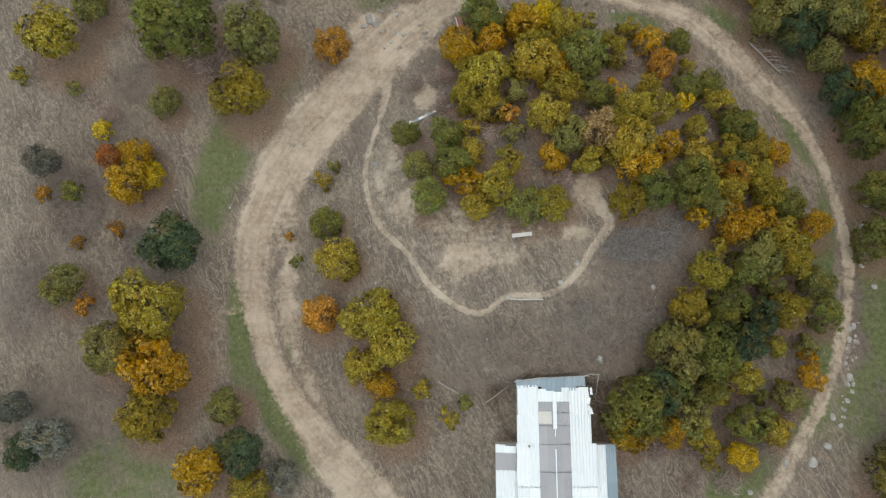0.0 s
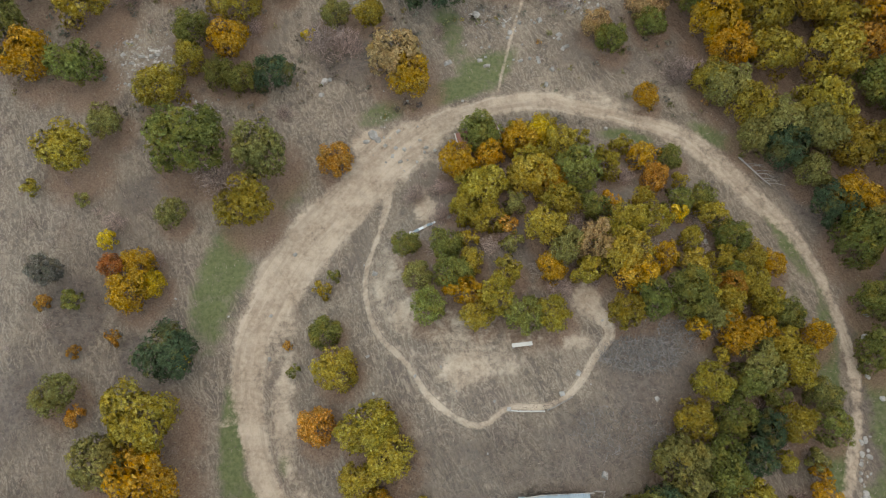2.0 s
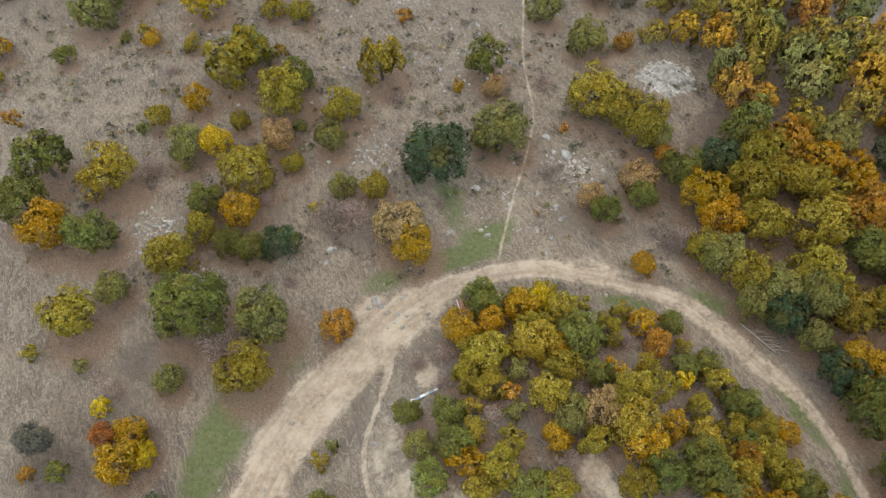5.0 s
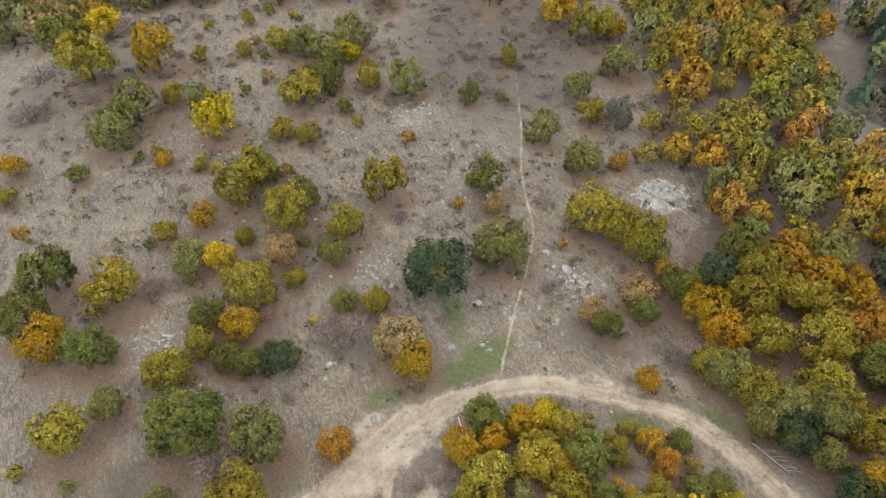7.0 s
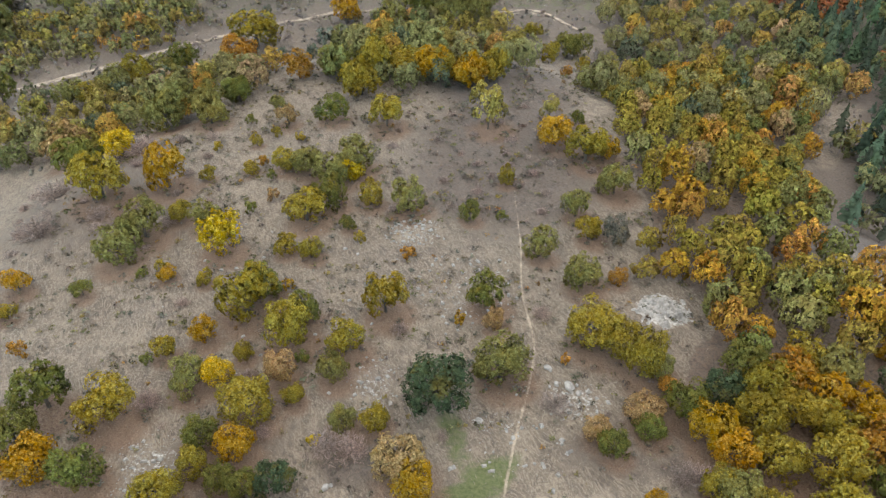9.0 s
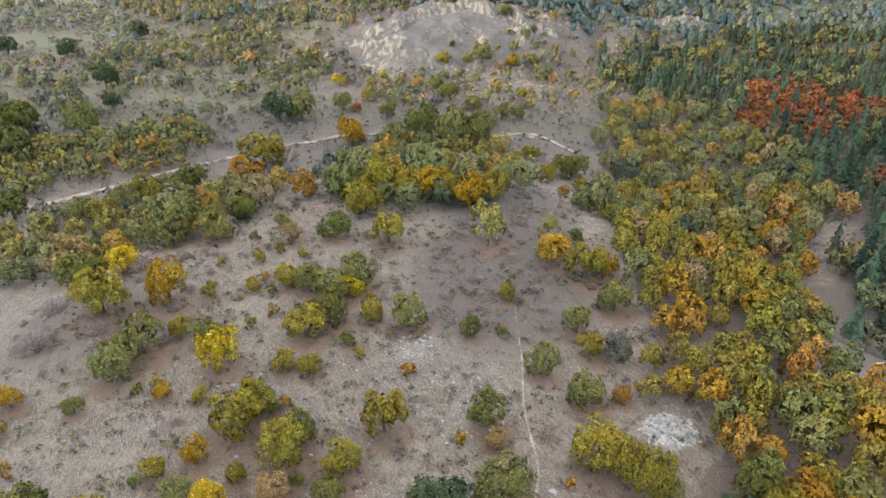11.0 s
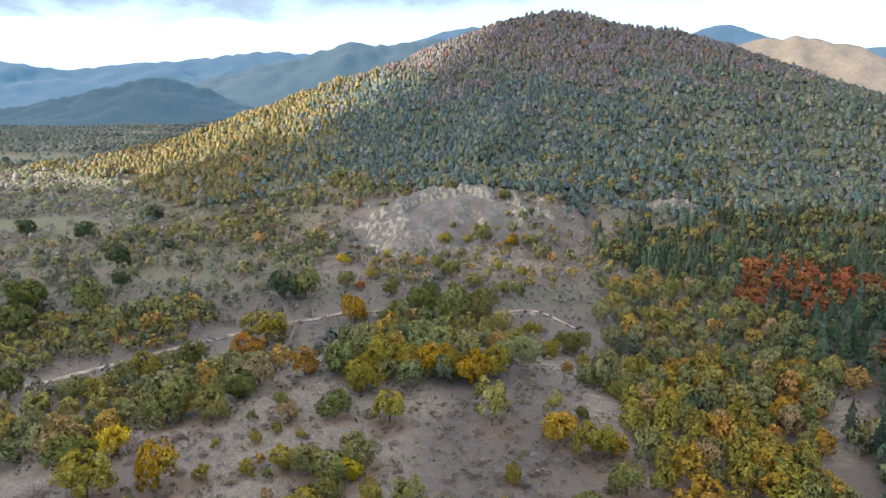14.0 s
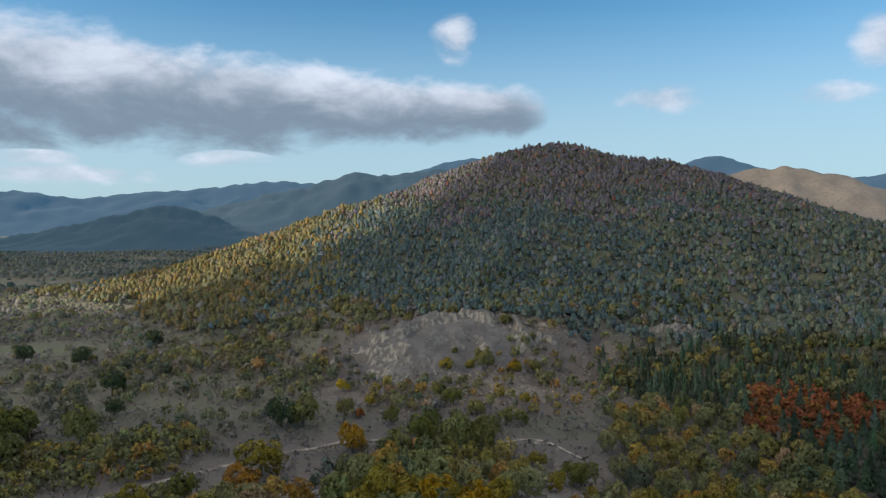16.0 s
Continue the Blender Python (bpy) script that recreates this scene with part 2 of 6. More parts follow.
    earth = k.mix(k.span(tiny, 0.56, 0.74, 0.0, 0.45), earth, (0.235, 0.185, 0.140))
    lane = k.add("ShaderNodeCombineXYZ", {0: attr(k, "across"), 1: k.math("MULTIPLY", attr(k, "along"), 0.06), 2: 0.0}).outputs[0]
    rut = k.noise(lane, 1.5, 3, 0.6)
    earth = k.mix(k.span(rut, 0.50, 0.68, 0.0, 0.50), earth, (0.270, 0.208, 0.155))
    earth = k.mix(k.span(rut, 0.46, 0.30, 0.0, 0.55), earth, (0.560, 0.475, 0.380))
    ragged = k.math("ADD", k.math("MULTIPLY", k.math("SUBTRACT", mid, 0.5), 1.0), k.math("ADD", k.math("MULTIPLY", k.math("SUBTRACT", knee, 0.5), 1.1), k.math("MULTIPLY", k.math("SUBTRACT", fine, 0.5), 0.9)))
    bare = k.math("ADD", attr(k, "dirt"), ragged)
    c = k.mix(k.span(bare, 0.25, 0.80), c, earth)
    # pale limestone
    stone = k.mix(k.span(fine, 0.35, 0.7), (0.33, 0.31, 0.28), (0.60, 0.585, 0.55))
    rock = k.math("ADD", attr(k, "stone"), k.math("ADD", k.math("MULTIPLY", k.math("SUBTRACT", fine, 0.5), 1.5), k.math("MULTIPLY", k.math("SUBTRACT", knee, 0.5), 0.9)))
    c = k.mix(k.span(rock, 0.40, 0.78), c, stone)
    rise = k.math("ADD", k.math("ADD", k.math("MULTIPLY", fine, 1.0), k.math("ADD", k.math("MULTIPLY", knee, 1.3), k.math("MULTIPLY", rill, 1.9))), k.math("MULTIPLY", tiny, 0.25))
    return principled(k, c, 0.95, bump=rise, strength=0.75, distance=0.3)


GROUND = material("ground_hazed", ground_look)


def foliage(k, colour, through_light, gap=None):
    """Leaves of a spray: they lie round their clump, let some light through and leave gaps."""
    puff = k.add("ShaderNodeAttribute", attribute_name="puff").outputs["Vector"]
    turn = k.add("ShaderNodeVectorTransform", {0: puff})
    turn.vector_type, turn.convert_from, turn.convert_to = "NORMAL", "OBJECT", "WORLD"
    d = k.add("ShaderNodeBsdfDiffuse", {"Color": colour, "Normal": turn.outputs[0]})
    t = k.add("ShaderNodeBsdfTranslucent", {"Color": colour, "Normal": turn.outputs[0]})
    body = k.add("ShaderNodeMixShader", {0: through_light, 1: d.outputs[0], 2: t.outputs[0]}).outputs[0]
    if gap is None:
        return body
    return k.add("ShaderNodeMixShader", {0: gap, 1: body, 2: k.add("ShaderNodeBsdfTransparent").outputs[0]}).outputs[0]


def leaf_look(k):
    info = k.add("ShaderNodeObjectInfo")
    geo = k.add("ShaderNodeNewGeometry")
    own = k.add("ShaderNodeTexCoord").outputs["Object"]
    isl = geo.outputs["Random Per Island"]
    hsv = k.add("ShaderNodeHueSaturation", {"Color": info.outputs["Color"], "Hue": k.span(isl, 0, 1, 0.490, 0.510), "Saturation": k.span(isl, 0, 1, 1.08, 0.92), "Value": k.span(isl, 0, 1, 0.84, 1.18)}).outputs[0]
    seed = k.add("ShaderNodeVectorMath", {0: own, 1: k.add("ShaderNodeCombineXYZ", {0: k.math("MULTIPLY", info.outputs["Random"], 37.0), 1: 0.0, 2: 0.0}).outputs[0]}, operation="ADD").outputs[0]
    patch = k.noise(seed, 1.5, 3, 0.6)
    clump = k.noise(seed, 6.5, 3, 0.6)
    hsv = k.add("ShaderNodeHueSaturation", {"Color": hsv, "Value": k.span(clump, 0.36, 0.64, 0.74, 1.28)}).outputs[0]
    leaf = k.noise(where(k), 5.5, 3, 0.7)
    hsv = k.add("ShaderNodeHueSaturation", {"Color": hsv, "Value": k.span(leaf, 0.34, 0.66, 0.62, 1.40)}).outputs[0]
    gold = k.mix(0.45, hsv, (0.46, 0.30, 0.03))
    c = k.mix(k.span(patch, 0.50, 0.68, 0.0, 0.65), hsv, gold)
    green = k.mix(0.4, hsv, (0.125, 0.140, 0.04))
    c = k.mix(k.span(patch, 0.46, 0.32, 0.0, 0.7), c, green)
    gap = k.span(k.noise(where(k), 9.5, 3, 0.7), 0.48, 0.42)
    return foliage(k, c, 0.30, gap)


LEAF = material("autumn_leaves", leaf_look)


def far_leaf_look(k):
    """Leaves of the distant woods: every tree carries its own tint."""
    c = k.add("ShaderNodeAttribute", attribute_name="tint").outputs["Color"]
    isl = k.add("ShaderNodeNewGeometry").outputs["Random Per Island"]
    c = k.add("ShaderNodeHueSaturation", {"Color": c, "Hue": k.span(isl, 0, 1, 0.49, 0.51), "Value": k.span(k.noise(where(k), 0.75, 3, 0.7), 0.36, 0.64, 0.80, 1.20)}).outputs[0]
    return foliage(k, c, 0.30, k.span(k.noise(where(k), 1.0, 3, 0.7), 0.46, 0.41))


FAR_LEAF = material("distant_leaves", far_leaf_look)


def wood_leaf_look(k):
    """Leaf sprays of the woods: ragged, with gaps between the leaves, gold or green in patches."""
    c = k.add("ShaderNodeAttribute", attribute_name="tint").outputs["Color"]
    isl = k.add("ShaderNodeNewGeometry").outputs["Random Per Island"]
    p = where(k)
    patch = k.noise(p, 0.42, 3, 0.6)
    leaves = k.noise(p, 3.3, 3, 0.65)
    c = k.mix(k.span(patch, 0.52, 0.68, 0.0, 0.34), c, (0.34, 0.24, 0.045))
    c = k.mix(k.span(patch, 0.46, 0.32, 0.0, 0.45), c, (0.115, 0.135, 0.045))
    c = k.add("ShaderNodeHueSaturation", {"Color": c, "Hue": k.span(isl, 0, 1, 0.487, 0.513), "Value": k.span(isl, 0, 1, 0.84, 1.18)}).outputs[0]
    c = k.add("ShaderNodeHueSaturation", {"Color": c, "Value": k.span(k.noise(p, 2.1, 3, 0.7), 0.34, 0.66, 0.66, 1.38)}).outputs[0]
    return foliage(k, c, 0.30, k.span(leaves, 0.47, 0.41))


WOOD_LEAF = material("woodland_leaves", wood_leaf_look)


def bark_look(k):
    p = where(k)
    n = k.noise(p, 6.0, 5, 0.65)
    return principled(k, k.mix(n, (0.06, 0.048, 0.038), (0.20, 0.17, 0.14)), 0.95, bump=n, strength=0.5, distance=0.03)


BARK = material("bark", bark_look)


def twig_look(k):
    info = k.add("ShaderNodeObjectInfo")
    isl = k.add("ShaderNodeNewGeometry").outputs["Random Per Island"]
    c = k.add("ShaderNodeHueSaturation", {"Color": info.outputs["Color"], "Value": k.span(isl, 0, 1, 0.55, 1.5)}).outputs[0]
    return k.add("ShaderNodeBsdfDiffuse", {"Color": c}).outputs[0]


TWIG = material("bare_twigs", twig_look)


def stem_look(k):
    n = k.noise(where(k), 3.0, 4, 0.6)
    return principled(k, k.mix(n, (0.16, 0.135, 0.12), (0.34, 0.29, 0.25)), 0.95)


STEM = material("pine_bark", stem_look)


def stone_look(k):
    p = where(k)
    n, f = k.noise(p, 1.3, 4), k.noise(p, 11.0, 5, 0.7)
    c = k.mix(k.span(n, 0.35, 0.65), (0.25, 0.24, 0.222), (0.43, 0.415, 0.39))
    c = k.mix(k.span(f, 0.5, 0.75, 0.0, 0.6), c, (0.16, 0.15, 0.135))
    return principled(k, c, 0.9, bump=f, strength=0.5, distance=0.04)


STONE = material("pale_limestone", stone_look)


def quarry_look(k):
    p = where(k)
    n, m, f = k.noise(p, 0.09, 4, 0.6), k.noise(p, 0.45, 5, 0.65), k.noise(p, 1.8, 5, 0.7)
    face = k.add("ShaderNodeSeparateXYZ", {0: k.add("ShaderNodeNewGeometry").outputs["Normal"]}).outputs[2]
    streak = k.add("ShaderNodeMapping")
    streak.inputs["Scale"].default_value = (1.0, 1.0, 0.25)
    k.tree.links.new(p, streak.inputs["Vector"])
    wall = k.mix(k.span(k.noise(streak.outputs[0], 0.5, 4, 0.65), 0.38, 0.60), (0.345, 0.300, 0.235), (0.150, 0.128, 0.108))
    c = k.mix(k.span(n, 0.4, 0.62), (0.118, 0.104, 0.095), (0.172, 0.155, 0.140))
    c = k.mix(k.span(m, 0.50, 0.64, 0.0, 0.75), c, (0.098, 0.083, 0.072))
    c = k.mix(k.span(face, 0.84, 0.66), c, wall)
    c = k.mix(k.span(f, 0.56, 0.70, 0.0, 0.45), c, (0.30, 0.275, 0.24))
    c = k.mix(k.span(f, 0.44, 0.34, 0.0, 0.5), c, (0.085, 0.073, 0.063))
    return principled(k, c, 0.95, bump=f, strength=0.6, distance=0.4)


QUARRY = material("quarried_rock", quarry_look)


def sheet_look(lo, hi, rough, metal, stain):
    def build(k):
        info = k.add("ShaderNodeObjectInfo").outputs["Random"]
        p = where(k)
        n, f = k.noise(p, 0.9, 4), k.noise(p, 14.0, 4, 0.7)
        c = k.mix(k.math("ADD", k.math("MULTIPLY", info, 0.6), k.math("MULTIPLY", n, 0.4)), lo, hi)
        c = k.mix(k.span(f, 0.52, 0.8, 0.0, 0.45), c, stain)
        return principled(k, c, rough, metal)
    return build


WHITE_SHEET = material("white_roof_sheet", sheet_look((0.66, 0.71, 0.74), (0.82, 0.85, 0.87), 0.45, 0.0, (0.50, 0.52, 0.52)))
GREY_SHEET = material("weathered_clear_sheet", sheet_look((0.30, 0.30, 0.32), (0.41, 0.41, 0.425), 0.35, 0.0, (0.24, 0.225, 0.21)))
BLUE_SHEET = material("blue_grey_roof_sheet", sheet_look((0.20, 0.27, 0.32), (0.33, 0.40, 0.45), 0.5, 0.0, (0.25, 0.24, 0.22)))
WALL = material("rough_plaster", sheet_look((0.34, 0.31, 0.27), (0.44, 0.41, 0.37), 0.9, 0.0, (0.2, 0.18, 0.15)))
RED_TILE = material("red_roof_sheet", sheet_look((0.20, 0.085, 0.068), (0.28, 0.13, 0.105), 0.7, 0.0, (0.18, 0.10, 0.08)))
GREY_WOOD = material("weathered_wood", sheet_look((0.26, 0.24, 0.22), (0.42, 0.39, 0.36), 0.9, 0.0, (0.15, 0.13, 0.11)))
PALE_WOOD = material("pale_board", sheet_look((0.50, 0.48, 0.45), (0.66, 0.64, 0.60), 0.8, 0.0, (0.32, 0.30, 0.27)))


# ---------------------------------------------------------------- helpers for things
def mesh_of(name, verts, faces, mat, smooth=False, attrs=None, tint=None, puff=None):
    """A mesh from arrays: verts (n, 3) and faces (m, 3 or 4)."""
    verts, faces = np.asarray(verts, np.float32), np.asarray(faces, np.int32)
    me = bpy.data.meshes.new(name)
    n, m, c = len(verts), len(faces), faces.shape[1]
    me.vertices.add(n)
    me.vertices.foreach_set("co", verts.ravel())
    me.loops.add(m * c)
    me.loops.foreach_set("vertex_index", faces.ravel())
    me.polygons.add(m)
    me.polygons.foreach_set("loop_start", np.arange(0, m * c, c, dtype=np.int32))
    me.polygons.foreach_set("loop_total", np.full(m, c, np.int32))
    me.polygons.foreach_set("use_smooth", np.full(m, smooth))
    for key, values in (attrs or {}).items():
        me.attributes.new(key, "FLOAT", "POINT").data.foreach_set("value", np.asarray(values, np.float32))
    if tint is not None:
        rgba = np.ones((n, 4), np.float32)
        rgba[:, :3] = tint
        me.attributes.new("tint", "FLOAT_COLOR", "POINT").data.foreach_set("color", rgba.ravel())
    if puff is not None:
        me.attributes.new("puff", "FLOAT_VECTOR", "POINT").data.foreach_set("vector", np.asarray(puff, np.float32).ravel())
    me.materials.append(mat)
    me.update(calc_edges=True)
    me.validate()
    return me


def part(name, bm, mat, parent=None, label=""):
    """One bmesh as one mesh object, under a thing or a part."""
    me = bpy.data.meshes.new(name)
    bm.to_mesh(me)
    bm.free()
    me.materials.append(mat)
    ob = new(name, me)
    ob.parent = parent
    return tagged(ob, label)


def box(bm, cx, cy, cz, sx, sy, sz, turn=None, bevel=0.0):
    r = bmesh.ops.create_cube(bm, size=1.0)
    m = Matrix.Translation((cx, cy, cz)) @ (turn or Matrix()) @ Matrix.Diagonal((sx, sy, sz, 1))
    bmesh.ops.transform(bm, matrix=m, verts=r["verts"])
    if bevel:
        edges = list({e for v in r["verts"] for e in v.link_edges})
        bmesh.ops.bevel(bm, geom=edges, offset=bevel, segments=1, affect="EDGES")
    return bm


def tube(bm, points, radii, sides=6):
    """A tapered tube along points."""
    rings = []
    for i, (p, r) in enumerate(zip(points, radii)):
        p = Vector(p)
        a = Vector(points[max(i - 1, 0)])
        b = Vector(points[min(i + 1, len(points) - 1)])
        q = (b - a).to_track_quat("Z", "Y")
        rings.append([bm.verts.new(p + q @ Vector((r * math.cos(2 * math.pi * s / sides), r * math.sin(2 * math.pi * s / sides), 0))) for s in range(sides)])
    for r0, r1 in zip(rings, rings[1:]):
        for s in range(sides):
            bm.faces.new((r0[s], r0[(s + 1) % sides], r1[(s + 1) % sides], r1[s]))
    bm.faces.new(rings[0][::-1])
    bm.faces.new(rings[-1])
    return bm


def cards(rng, centres, normals, sizes):
    """Small three-cornered leaf sprays, each with its centre, facing and size."""
    n = len(centres)
    nv = normals / np.linalg.norm(normals, axis=1)[:, None]
    u = np.cross(nv, rng.normal(size=(n, 3)))
    u /= np.linalg.norm(u, axis=1)[:, None]
    v = np.cross(nv, u)
    out = np.empty((n, 3, 3))
    for i, (a, b) in enumerate(((1, 0), (-0.5, 0.87), (-0.5, -0.87))):
        k = rng.uniform(0.6, 1.4, (n, 1)) * sizes[:, None]
        out[:, i] = centres + k * (a * u + b * v)
    return out.reshape(-1, 3), np.arange(n * 3).reshape(n, 3)


# ---------------------------------------------------------------- tracks and trails
def bend(points, step=0.5):
    """A smooth line (Catmull-Rom) through points, cut into even steps. Columns after x, y are carried along."""
    p = np.asarray(points, float)
    p = np.vstack([2 * p[0] - p[1], p, 2 * p[-1] - p[-2]])
    out = []
    for i in range(1, len(p) - 2):
        n = max(2, int(np.hypot(*(p[i + 1] - p[i])[:2]) / step))
        for t in np.linspace(0, 1, n, endpoint=False):
            a, b, c, d = p[i - 1], p[i], p[i + 1], p[i + 2]
            out.append(0.5 * (2 * b + (c - a) * t + (2 * a - 5 * b + 4 * c - d) * t * t + (3 * b - 3 * c + d - a) * t ** 3))
    out.append(p[-2])
    return np.array(out)


# x, y and half width of the track round the mound
RING = bend([(-2.0, -18.0, 1.2), (-5.6, -11.6, 2.2), (-9.1, -7.6, 1.9), (-11.4, -4.8, 1.4), (-13.6, -2.0, 1.15), (-15.8, 1.6, 1.0), (-16.8, 4.2, 1.05), (-17.6, 7.3, 1.2), (-18.3, 11.1, 1.5), (-18.0, 14.8, 1.6), (-16.4, 18.6, 2.2), (-14.2, 22.9, 2.7),
             (-11.0, 27.2, 2.6), (-7.6, 31.2, 2.6), (-5.2, 34.0, 2.7), (-2.8, 36.2, 2.1), (0.0, 38.2, 1.5), (4.8, 40.0, 1.05), (10.2, 40.8, 1.05), (14.6, 40.0, 0.9), (19.3, 38.8, 0.9), (23.6, 37.4, 0.9), (27.0, 35.3, 1.15), (30.0, 32.0, 1.15), (32.4, 28.9, 0.95), (34.8, 26.0, 0.8), (36.2, 23.5, 0.6), (37.3, 20.6, 0.48), (38.0, 17.6, 0.42), (38.7, 12.5, 0.48),
             (38.2, 7.3, 0.5), (37.2, 4.0, 0.5), (35.6, 0.0, 0.52), (32.3, -5.6, 0.6), (29.1, -10.0, 0.75), (25.0, -13.8, 0.7), (20.0, -17.0, 0.6)])
TRAIL = bend([(-5.4, 30.0, 0.45), (-5.8, 27.0, 0.4), (-6.2, 24.7, 0.24), (-7.2, 21.0, 0.24), (-7.1, 17.6, 0.24), (-5.8, 14.1, 0.24), (-3.2, 11.3, 0.24), (-1.2, 8.4, 0.24), (1.3, 6.4, 0.24), (3.4, 5.9, 0.24),
              (5.6, 7.3, 0.24), (8.5, 7.4, 0.24), (11.0, 8.7, 0.24), (13.0, 11.5, 0.32), (14.5, 13.6, 0.42), (13.8, 15.0, 0.6), (12.5, 16.3, 0.9)], 0.3)
FOOTPATH = bend([(6.1, 42.0, 0.14), (6.4, 43.8, 0.16), (7.8, 49.6, 0.17), (10.0, 57.3, 0.18), (11.5, 64.9, 0.18), (10.8, 75.0, 0.17), (11.5, 87.2, 0.14), (11.7, 101.8, 0.1)], 0.5)
FAR_ROAD = bend([(-190, 120, 1.2), (-140, 154, 1.2), (-118, 169, 1.2), (-81, 203, 1.1), (-57, 221, 1.0), (-39, 231, 1.0), (-15, 236, 1.0), (17, 234, 0.9), (27, 237, 0.9), (34, 232, 0.8), (38, 224, 0.6), (44, 214, 0.5)], 2.0)


def nearness(x, y, line, soft, spare=0.0):
    """1 on a line of the given half width, falling to 0 at soft beyond its edge."""
    best = np.zeros(np.shape(x))
    for a, b in zip(line, line[1:]):
        d2 = (b - a)[:2]
        s = np.clip(((x - a[0]) * d2[0] + (y - a[1]) * d2[1]) / max(d2 @ d2, 1e-6), 0, 1)
        w = a[2] + (b[2] - a[2]) * s
        d = np.hypot(x - a[0] - s * d2[0], y - a[1] - s * d2[1]) - w - spare
        q = soft * np.minimum(1.0, 0.25 + 0.5 * w)
        best = np.maximum(best, 1 - ramp(-0.6 * q, q, d))
    return best


def blot(x, y, cx, cy, rx, ry=None, turn=0.0, soft=0.6):
    ry = ry or rx
    c, s = math.cos(radians(turn)), math.sin(radians(turn))
    u, v = (x - cx) * c + (y - cy) * s, (y - cy) * c - (x - cx) * s
    return 1 - ramp(1 - soft, 1 + soft, np.hypot(u / rx, v / ry))


LITTER = []   # filled by the trees: x, y, radius


def covers(x, y, line_step=3):
    """What grows or lies on the ground: masks of 0 to 1."""
    near = (np.abs(x - 5) < 90) & (y > -60) & (y < 130)
    out = {k: np.zeros(np.shape(x)) for k in ("dirt", "green", "litter", "stone", "brush", "across", "along")}
    a, b = x[near], y[near]
    dirt = np.maximum((0.86 - 0.13 * ramp(10, 26, a)) * nearness(a, b, RING[::line_step], 1.1), 0.8 * nearness(a, b, TRAIL[::line_step], 0.6))
    dirt = np.maximum(dirt, 0.52 * nearness(a, b, FOOTPATH[::line_step], 0.6))
    # the trampled bay by the fork, the sandy slide and bare patches on the mound
    dirt = np.maximum.reduce([dirt, blot(a, b, -4.5, 34.5, 3.6, 2.6, 40), blot(a, b, -7.5, 36.0, 1.6, 1.2), 0.95 * blot(a, b, -1.8, 27.2, 1.1, 2.6, 12), 0.62 * blot(a, b, -14.8, 9.0, 1.0, 5.0, -8), 0.5 * blot(a, b, -12.6, 0.5, 0.8, 5.0, 24), 0.8 * blot(a, b, -8.5, 35.5, 1.5, 1.2), 0.55 * blot(a, b, -15.5, 15.0, 1.6, 3.5, -6), 0.5 * blot(a, b, 16.0, 40.6, 6.0, 1.6, -10), 0.80 * blot(a, b, 2.0, 10.4, 2.4, 1.8, 30), 0.55 * blot(a, b, -2.7, 16.4, 1.3, 1.6), 0.45 * blot(a, b, 4.0, 13.0, 7.0, 3.5, 0), 0.4 * blot(a, b, -5.0, 19.0, 2.0, 6.0), 0.95 * blot(a, b, 12.6, 16.6, 1.3, 1.6),
                              0.7 * blot(a, b, -3.5, 15.5, 1.6, 2.2), 0.6 * blot(a, b, 0.5, 13.2, 2.5, 1.0), 0.65 * blot(a, b, 11.5, 12.8, 1.6, 0.8), 0.7 * blot(a, b, -14.5, 6.5, 1.4, 3.5, 15), 0.5 * blot(a, b, -9.0, -8.0, 4.5, 2.0, -40),
                              0.75 * blot(a, b, 24.5, 36.5, 3.0, 1.2, -35), 0.55 * blot(a, b, -18.5, 7.0, 3.0, 0.6, 10), 0.6 * blot(a, b, -0.5, 33.5, 2.2, 0.6, 0)])
    out["dirt"][near] = dirt
    ring_in = np.hypot(a - MOUND[0], b - MOUND[1])
    green = np.maximum.reduce([0.95 * blot(a, b, -21.8, 20.5, 2.6, 7.0, -12), 0.7 * blot(a, b, -17.5, 28.0, 1.8, 6.0, -36), 1.0 * blot(a, b, -19.0, 4.5, 1.3, 6.0, 6), 1.0 * blot(a, b, -15.2, -3.0, 1.3, 6.5, 34),
                               0.85 * blot(a, b, -6.0, 39.6, 3.2, 1.4, 24), 1.0 * blot(a, b, 1.5, 42.2, 5.0, 1.6, 16), 0.9 * blot(a, b, 4.6, 45.0, 3.6, 2.2, 30), 0.75 * blot(a, b, 0.8, 50.0, 1.6, 4.0, 10), 1.0 * blot(a, b, 29.6, 36.0, 4.0, 1.1, -36),
                               0.85 * blot(a, b, 41.2, 10.0, 2.0, 14.0, 0), 0.75 * blot(a, b, 38.5, -2.0, 2.4, 5.0, -25), 1.1 * blot(a, b, 36.0, 8.0, 1.1, 12.0, -6), 0.9 * blot(a, b, 34.5, 24.5, 0.8, 5.0, 24), 1.05 * blot(a, b, 33.6, -2.6, 1.4, 4.0, -30), 1.0 * blot(a, b, 26.8, -8.8, 4.2, 2.0, 35),
                               0.95 * blot(a, b, 19.5, 36.5, 3.6, 0.9, -12), 0.7 * blot(a, b, -29.0, -8.6, 6.0, 4.0), 0.6 * blot(a, b, -14.2, 3.0, 0.6, 1.3), 0.6 * blot(a, b, 34.0, 14.0, 1.0, 6.0, -4)])
    out["green"][near] = 1.02 * green
